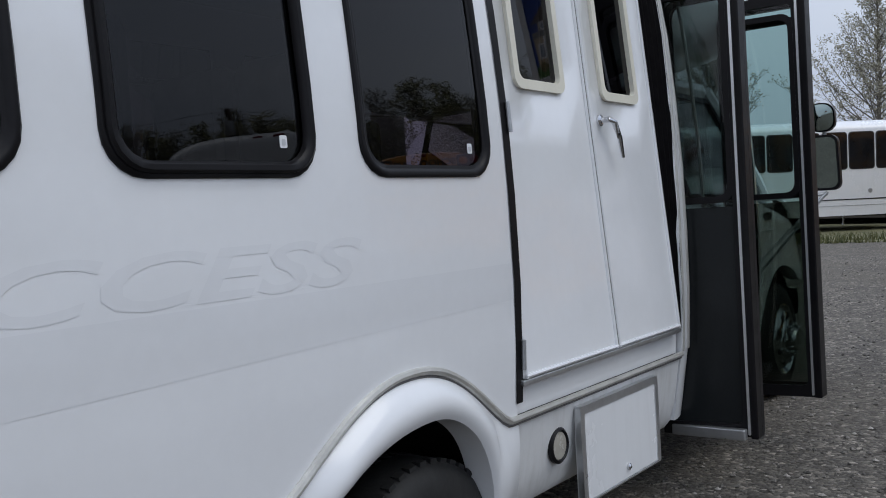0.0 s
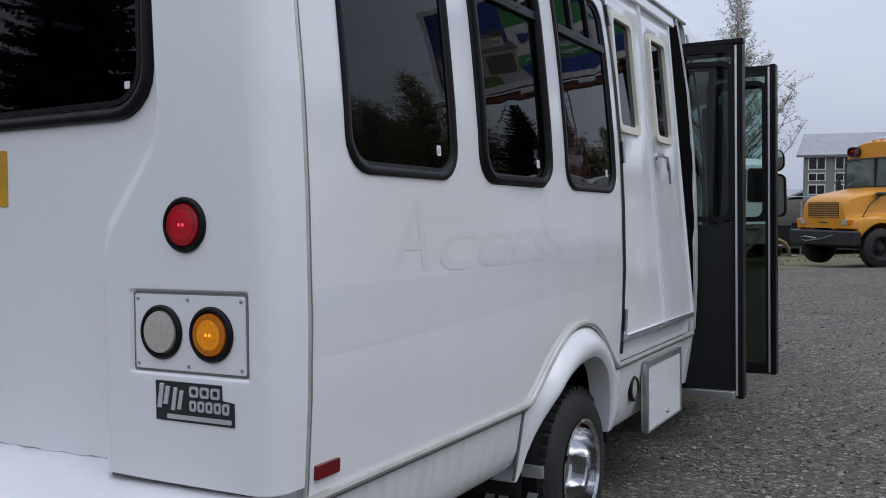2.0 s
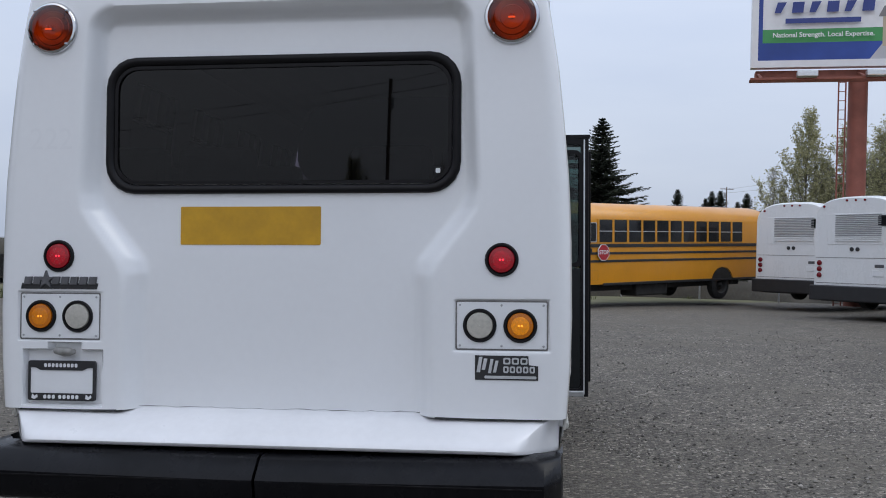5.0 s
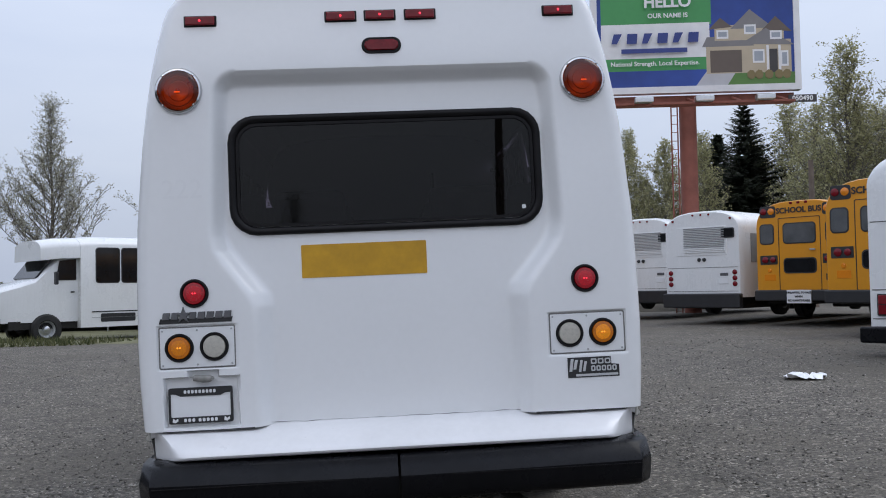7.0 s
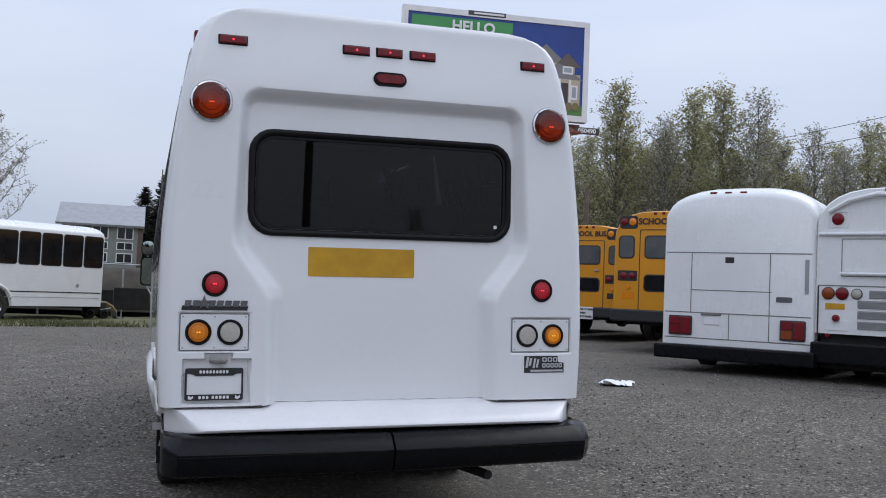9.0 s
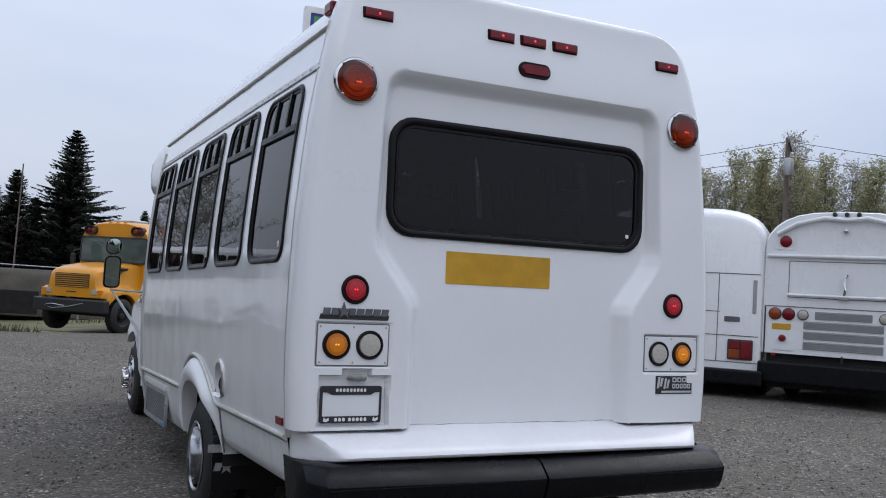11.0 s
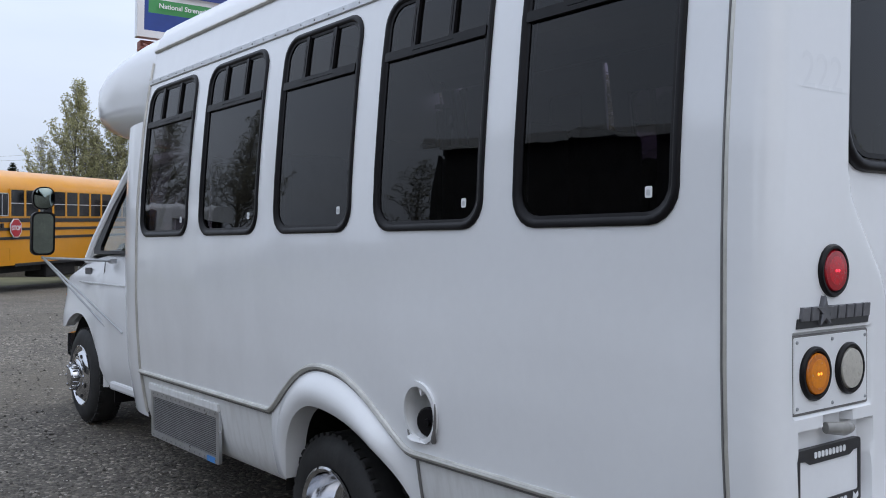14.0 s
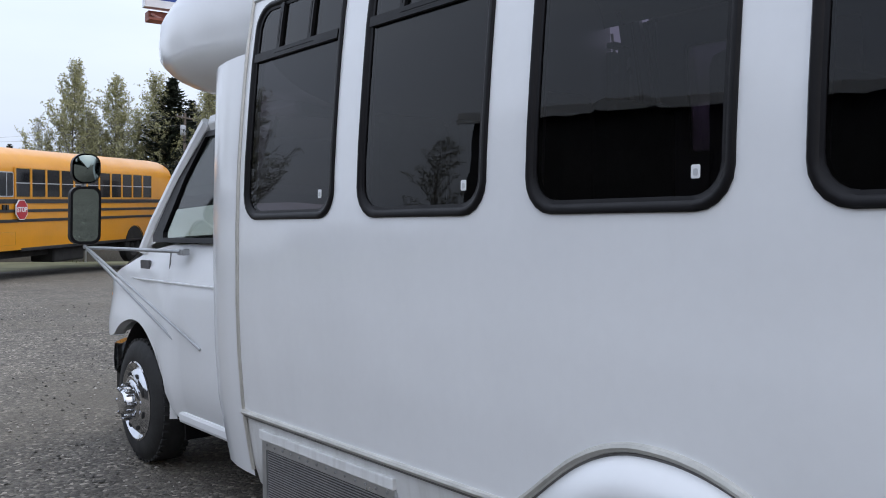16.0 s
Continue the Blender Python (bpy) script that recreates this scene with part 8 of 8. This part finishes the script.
brush("brush", [(13, 62), (24, 54), (34, 44), (44, 34), (55, 20)], 26000, 6.5, 1.8, 4, "tangled green-brown brush under the trees")
brush("brush", [(-50, 44), (-34, 40), (-20, 44)], 4500, 3.0, 1.5, 7, "tangled brush beside the lot")
brush("brush", [(-20, 62), (-12, 70), (2, 84), (12, 88)], 5000, 2.4, 1.5, 9, "low scrub beyond the fence")
brush("brush", [(-50, 30), (-50, -10), (-44, -40), (-10, -52), (30, -46), (52, -10), (56, 18)], 11000, 4.0, 2.0, 13, "brush along the lot's back edge")


def long_shed(x0, y0, x1, y1, h):
    """An unseen long dark shed with a white fascia along the eaves, added to be mirrored in the left windows."""
    L = math.hypot(x1 - x0, y1 - y0)
    b = thing("storage_shed", "unseen dark shed added for its reflection in the left windows", "shed", Matrix.Translation((x0, y0, 0.1)) @ Matrix.Rotation(math.atan2(y1 - y0, x1 - x0), 4, "Z"))
    part("wall", box(B(), 0, L, -6, 0, -0.2, h), M("dark_shed_siding", (0.03, 0.03, 0.032), 0.7, var=0.3, scale=0.5, fine=6, streak=0.2), b)
    bm = B()
    grid(bm, [[(x, y, z) for y, z in ((0.4, h), (-3, h + 0.5), (-6.4, h))] for x in (-0.3, L + 0.3)])
    part("roof", bm, STEEL, b, "low metal roof")
    part("eaves_board", box(B(), -0.3, L + 0.3, 0.36, 0.44, h - 0.35, h + 0.08, 0.01), FARWHITE, b, "white eaves board")
    for k in range(5):
        part("door", box(B(), 3 + k * L / 5, 6.6 + k * L / 5, 0.0, 0.05, -0.1, 4.0, 0.01), M_DOOR, b, "dark sliding door")


M_DOOR = M("dark_shed_door", (0.05, 0.048, 0.046), 0.6, var=0.3, scale=0.8)
# Unseen: it puts the dark band and white line into the window reflections.
long_shed(-17.7, 19.6, -22.9, 0.0, 5.9)


def verge():
    """Rough grass and dirt along the far edge of the gravel."""
    edge = lambda x: lerp([(-60, 16), (-30, 17), (-12, 17.9), (-7, 18.4), (-4, 20.0), (-2.5, 23.6), (0, 27.5), (4, 31), (14, 40), (60, 60)], x)
    xs = [-60 + 1.5 * k for k in range(81)]
    bm = B()
    grid(bm, [[(x, edge(x) + d + 0.5 * noise.noise((x * 0.5, d, 1.0)), lot(x, edge(x) + d) + (0.012 if d else -0.02)) for x in xs] for d in (0, 0.6, 2, 5, 10, 20, 45)])
    g = link("grass_verge", bm, M("dry_grass_soil", (0.13, 0.125, 0.06), 0.95, var=0.5, scale=0.9, fine=25, bump=0.6), None, smooth=True)
    tagged(g, "patchy dirt and grass verge beyond the gravel", "ground", kind="structure")
    rng = random.Random(3)
    v, f = [], []
    for _ in range(16000):
        x = rng.uniform(-34, 12)
        d = rng.uniform(0, 1) ** 2 * 9
        y = edge(x) + d + 0.1
        if noise.noise((x * 0.4, y * 0.4, 5.0)) < (-0.1 if x < -4 else 0.3):
            continue
        z = lot(x, y)
        hh = rng.uniform(0.05, 0.22)
        a = rng.uniform(0, 6.28)
        i = len(v)
        v += [(x - 0.02 * math.cos(a), y - 0.02 * math.sin(a), z), (x + 0.02 * math.cos(a), y + 0.02 * math.sin(a), z), (x + rng.gauss(0, 0.06), y + rng.gauss(0, 0.06), z + hh)]
        f.append((i, i + 1, i + 2))
    tagged(raw("grass", v, f, GRASSM), "tufts of rough grass on the verge", "grass", kind="stuff")


verge()


def fence(a, b, posts):
    """Chain-link fence: pipe posts, top rail, diagonal wires."""
    A, C = Vector((*a, 0)), Vector((*b, 0))
    t = thing("chain_link_fence", "galvanised chain-link fence with pipe posts", "fence", None, "fences")
    for k in range(posts + 1):
        p = A.lerp(C, k / posts)
        z = lot(p.x, p.y)
        part("post", tube(B(), [(p.x, p.y, z - 0.1), (p.x, p.y, z + 1.9)], 0.035, 8), STEEL, t)
    part("top_rail", tube(B(), [(A.x, A.y, lot(A.x, A.y) + 1.85), (C.x, C.y, lot(C.x, C.y) + 1.85)], 0.022, 6), STEEL, t)
    v, f = [], []
    L = (C - A).length
    n = int(L / 0.16)
    d = (C - A).normalized()
    for k in range(n):
        for s in (-1, 1):
            p = A + d * (k * 0.16 + (0.0 if s > 0 else 1.8 * 0.5))
            q = p + d * s * 0.9
            z = lot(p.x, p.y)
            i = len(v)
            w = d * 0.002
            v += [p + Vector((0, 0, z + 0.02)), p + w + Vector((0, 0, z + 0.02)), q + w + Vector((0, 0, z + 1.84)), q + Vector((0, 0, z + 1.84))]
            f.append((i, i + 1, i + 2, i + 3))
    ob = raw("wire_mesh", v, f, BADGE, t)
    tagged(ob, "diamond wire mesh", kind="stuff")


fence((-38, 33), (10, 33.5), 16)
fence((-38, 33), (-46, 0), 10)
bm = B()
rows = []
for x in [-48 + 1.2 * k for k in range(50)]:
    top = 1.75 + 0.28 * noise.noise((x * 0.21, 4.0, 0.0)) - 1.3 * smooth01(2.0, 10.0, x)
    rows.append([(x, 33.9 + d, 0.1 + (top + 0.16 * noise.noise((x * 1.1, d * 2.1, 7.0)) * (0 < h < 1)) * h) for d, h in ((0.0, 0.0), (0.5, 0.45), (1.1, 0.86), (1.8, 1.0), (4.0, 1.02), (7.0, 0.0))])
grid(bm, rows)
bank = link("earth_bank", bm, M("dark_soil_bank", (0.055, 0.048, 0.036), 0.95, var=0.5, scale=1.1, fine=18, bump=0.6), None, smooth=True)
tagged(bank, "low bank of dark soil behind the fence", "ground", kind="structure")
bk = thing("silt_barrier", "low black plastic barrier behind the fence", "barrier")
for k in range(14):
    part("sheet", box(B(), -30 + 1.9 * k, -28.12 + 1.9 * k, 33.2, 33.3, 0.2, 0.95 + 0.1 * (k % 3), 0.02), DARK, bk)


def house(m, w, d, h, wall_col, label, gable=True, rise=2.0):
    b = thing("house", label, "house", m, "houses beyond the fence")
    wm = M("siding", wall_col, 0.7, var=0.15, scale=1.5, fine=12, streak=0.15)
    part("wall", box(B(), -w / 2, w / 2, 0, d, 0, h), wm, b)
    bm = B()
    o = 0.5
    rows = [[(-w / 2 - o, y, h - 0.15), (0, y, h + w * 0.24), (w / 2 + o, y, h - 0.15)] for y in (-o, d + o)] if gable else [[(-w / 2 - o, -o, h - 0.1), (-w / 2 - o, d / 2, h + rise), (-w / 2 - o, d + o, h - 0.1)], [(w / 2 + o, -o, h - 0.1), (w / 2 + o, d / 2, h + rise), (w / 2 + o, d + o, h - 0.1)]]
    grid(bm, rows)
    r = part("roof", bm, M("roof_grey", (0.30, 0.31, 0.33), 0.6, var=0.15, scale=2), b)
    r.modifiers.new("thick", "SOLIDIFY").thickness = 0.2
    for i in range(3):
        for z, t in ((4.65, 1.05), (3.72, 0.68), (2.6, 0.85)) if h > 4 else ((0.9, 1.3),):
            x = -w * 0.33 + i * w * 0.33
            f = part("window", box(B(), x - 0.68, x + 0.68, -0.06, 0.02, z, z + t), ART["white"], b)
            part("pane", box(B(), x - 0.60, x - 0.04, -0.08, -0.05, z + 0.07, z + t - 0.07), FARGLASS, f)
            part("pane", box(B(), x + 0.04, x + 0.60, -0.08, -0.05, z + 0.07, z + t - 0.07), FARGLASS, f)
    if h > 4:
        part("corner_board", box(B(), w / 2 - 0.02, w / 2 + 0.42, -0.02, 0.6, 0, h - 0.12, 0.02), M("brown_stained_boards", (0.11, 0.075, 0.06), 0.8, var=0.3, scale=2, streak=0.2), b, "brown corner boards")


house(pose(-8.0, 80, 0.1, 0, 0, 0), 6.2, 7, 5.95, (0.21, 0.225, 0.20), "grey two-storey house with pale metal roof", False, 1.9)
house(pose(-17.2, 112, 0.1, 0, 0, 4), 8.5, 7, 2.8, (0.62, 0.62, 0.60), "low white house with dark windows", False, 1.0)
house(pose(-12.4, 95, 0.1, 0, 0, -10), 4.6, 6, 2.4, (0.22, 0.25, 0.30), "small blue-grey shed with pitched roof")

# scrap of white plastic on the gravel
bm = B()
rng = random.Random(4)
rows = []
for i in range(9):
    row = []
    for j in range(13):
        x, y = -0.24 + 0.04 * j + rng.uniform(-0.02, 0.02), -0.16 + 0.04 * i + rng.uniform(-0.012, 0.012)
        x *= 1 - 0.35 * abs(y) / 0.16 * rng.random()
        row.append((x, y, 0.015 + 0.11 * abs(noise.noise((x * 8, y * 9, 2)))))
    rows.append(row)
grid(bm, rows)
pz = (2.02, 6.55)
scrap = link("plastic_scrap", bm, M("white_film", (0.80, 0.81, 0.82), 0.4, var=0.05), None, smooth=True)
scrap.matrix_world = pose(pz[0], pz[1], lot(*pz), 0, 0, -20)
tagged(scrap, "crumpled white plastic sheet lying on gravel", "litter")

# low hills at the horizon, the distance haze put into their blue-grey colour
bm = B()
rows = []
for r, k in ((700, 0.0), (760, 0.7), (900, 1.0), (1000, 0.0)):
    rows.append([(r * math.sin(radians(a)), r * math.cos(radians(a)), -5 + k * (14 + 11 * noise.noise((a * 0.06, 1.0, 0.3)))) for a in range(-180, 181, 4)])
grid(bm, rows)
hills = link("hills", bm, M("hazy_wooded_hills", (0.13, 0.16, 0.18), 1.0, var=0.25, scale=0.02, fine=0.2), None, smooth=True)
tagged(hills, "hazy blue wooded hills far off", "hills", kind="structure")


def loader(m):
    """A small dusty loader with a curved boom and a grey bucket, left at the fence."""
    paint = M("dusty_loader_yellow", (0.26, 0.19, 0.08), 0.6, var=0.3, scale=3, fine=25, streak=0.35, dirt=(0.12, 0.10, 0.075))
    b = thing("skid_loader", "small dusty yellow loader parked at the fence", "loader", m)
    part("body", box(B(), -0.45, 0.45, -0.7, 0.5, 0.22, 0.62, 0.06), DARK, b, "grimy engine body")
    cab = part("cab", box(B(), -0.36, 0.36, -0.62, -0.58, 0.6, 1.25, 0.02), INK, b, "black cab frame")
    for x in (-0.34, 0.34):
        part("cab_post", tube(B(), [(x, 0.1, 0.6), (x, 0.02, 1.22)], 0.025, 6), INK, cab)
    part("cab_roof", box(B(), -0.4, 0.4, -0.66, 0.1, 1.22, 1.28, 0.02), INK, cab)
    for s in (-1, 1):
        part("arm", tube(B(), [(s * 0.5, -0.65, 0.78), (s * 0.5, -0.2, 0.92), (s * 0.5, 0.35, 0.90), (s * 0.5, 0.75, 0.70), (s * 0.5, 0.98, 0.36)], [0.07, 0.09, 0.09, 0.08, 0.05], 8), paint, b, "curved dusty yellow boom", smooth=True)
        part("ram", tube(B(), [(s * 0.5, 0.1, 0.5), (s * 0.5, 0.7, 0.62)], 0.03, 6), STEEL, b)
        for y in (-0.45, 0.32):
            far_wheel(b, s * 0.5, y, 0.27, DARK, 0.16)
    bm = B()
    grid(bm, [[(x, y, z) for y, z in ((0.95, 0.50), (0.98, 0.18), (1.06, 0.06), (1.4, 0.06))] for x in (-0.62, -0.3, 0.0, 0.3, 0.62)])
    bucket = part("bucket", bm, STEEL, b, "worn steel bucket")
    bucket.modifiers.new("thick", "SOLIDIFY").thickness = 0.03


loader(pose(-5.85, 32.0, lot(-5.85, 32.0), 0, 0, -75) @ Matrix.Scale(0.66, 4))
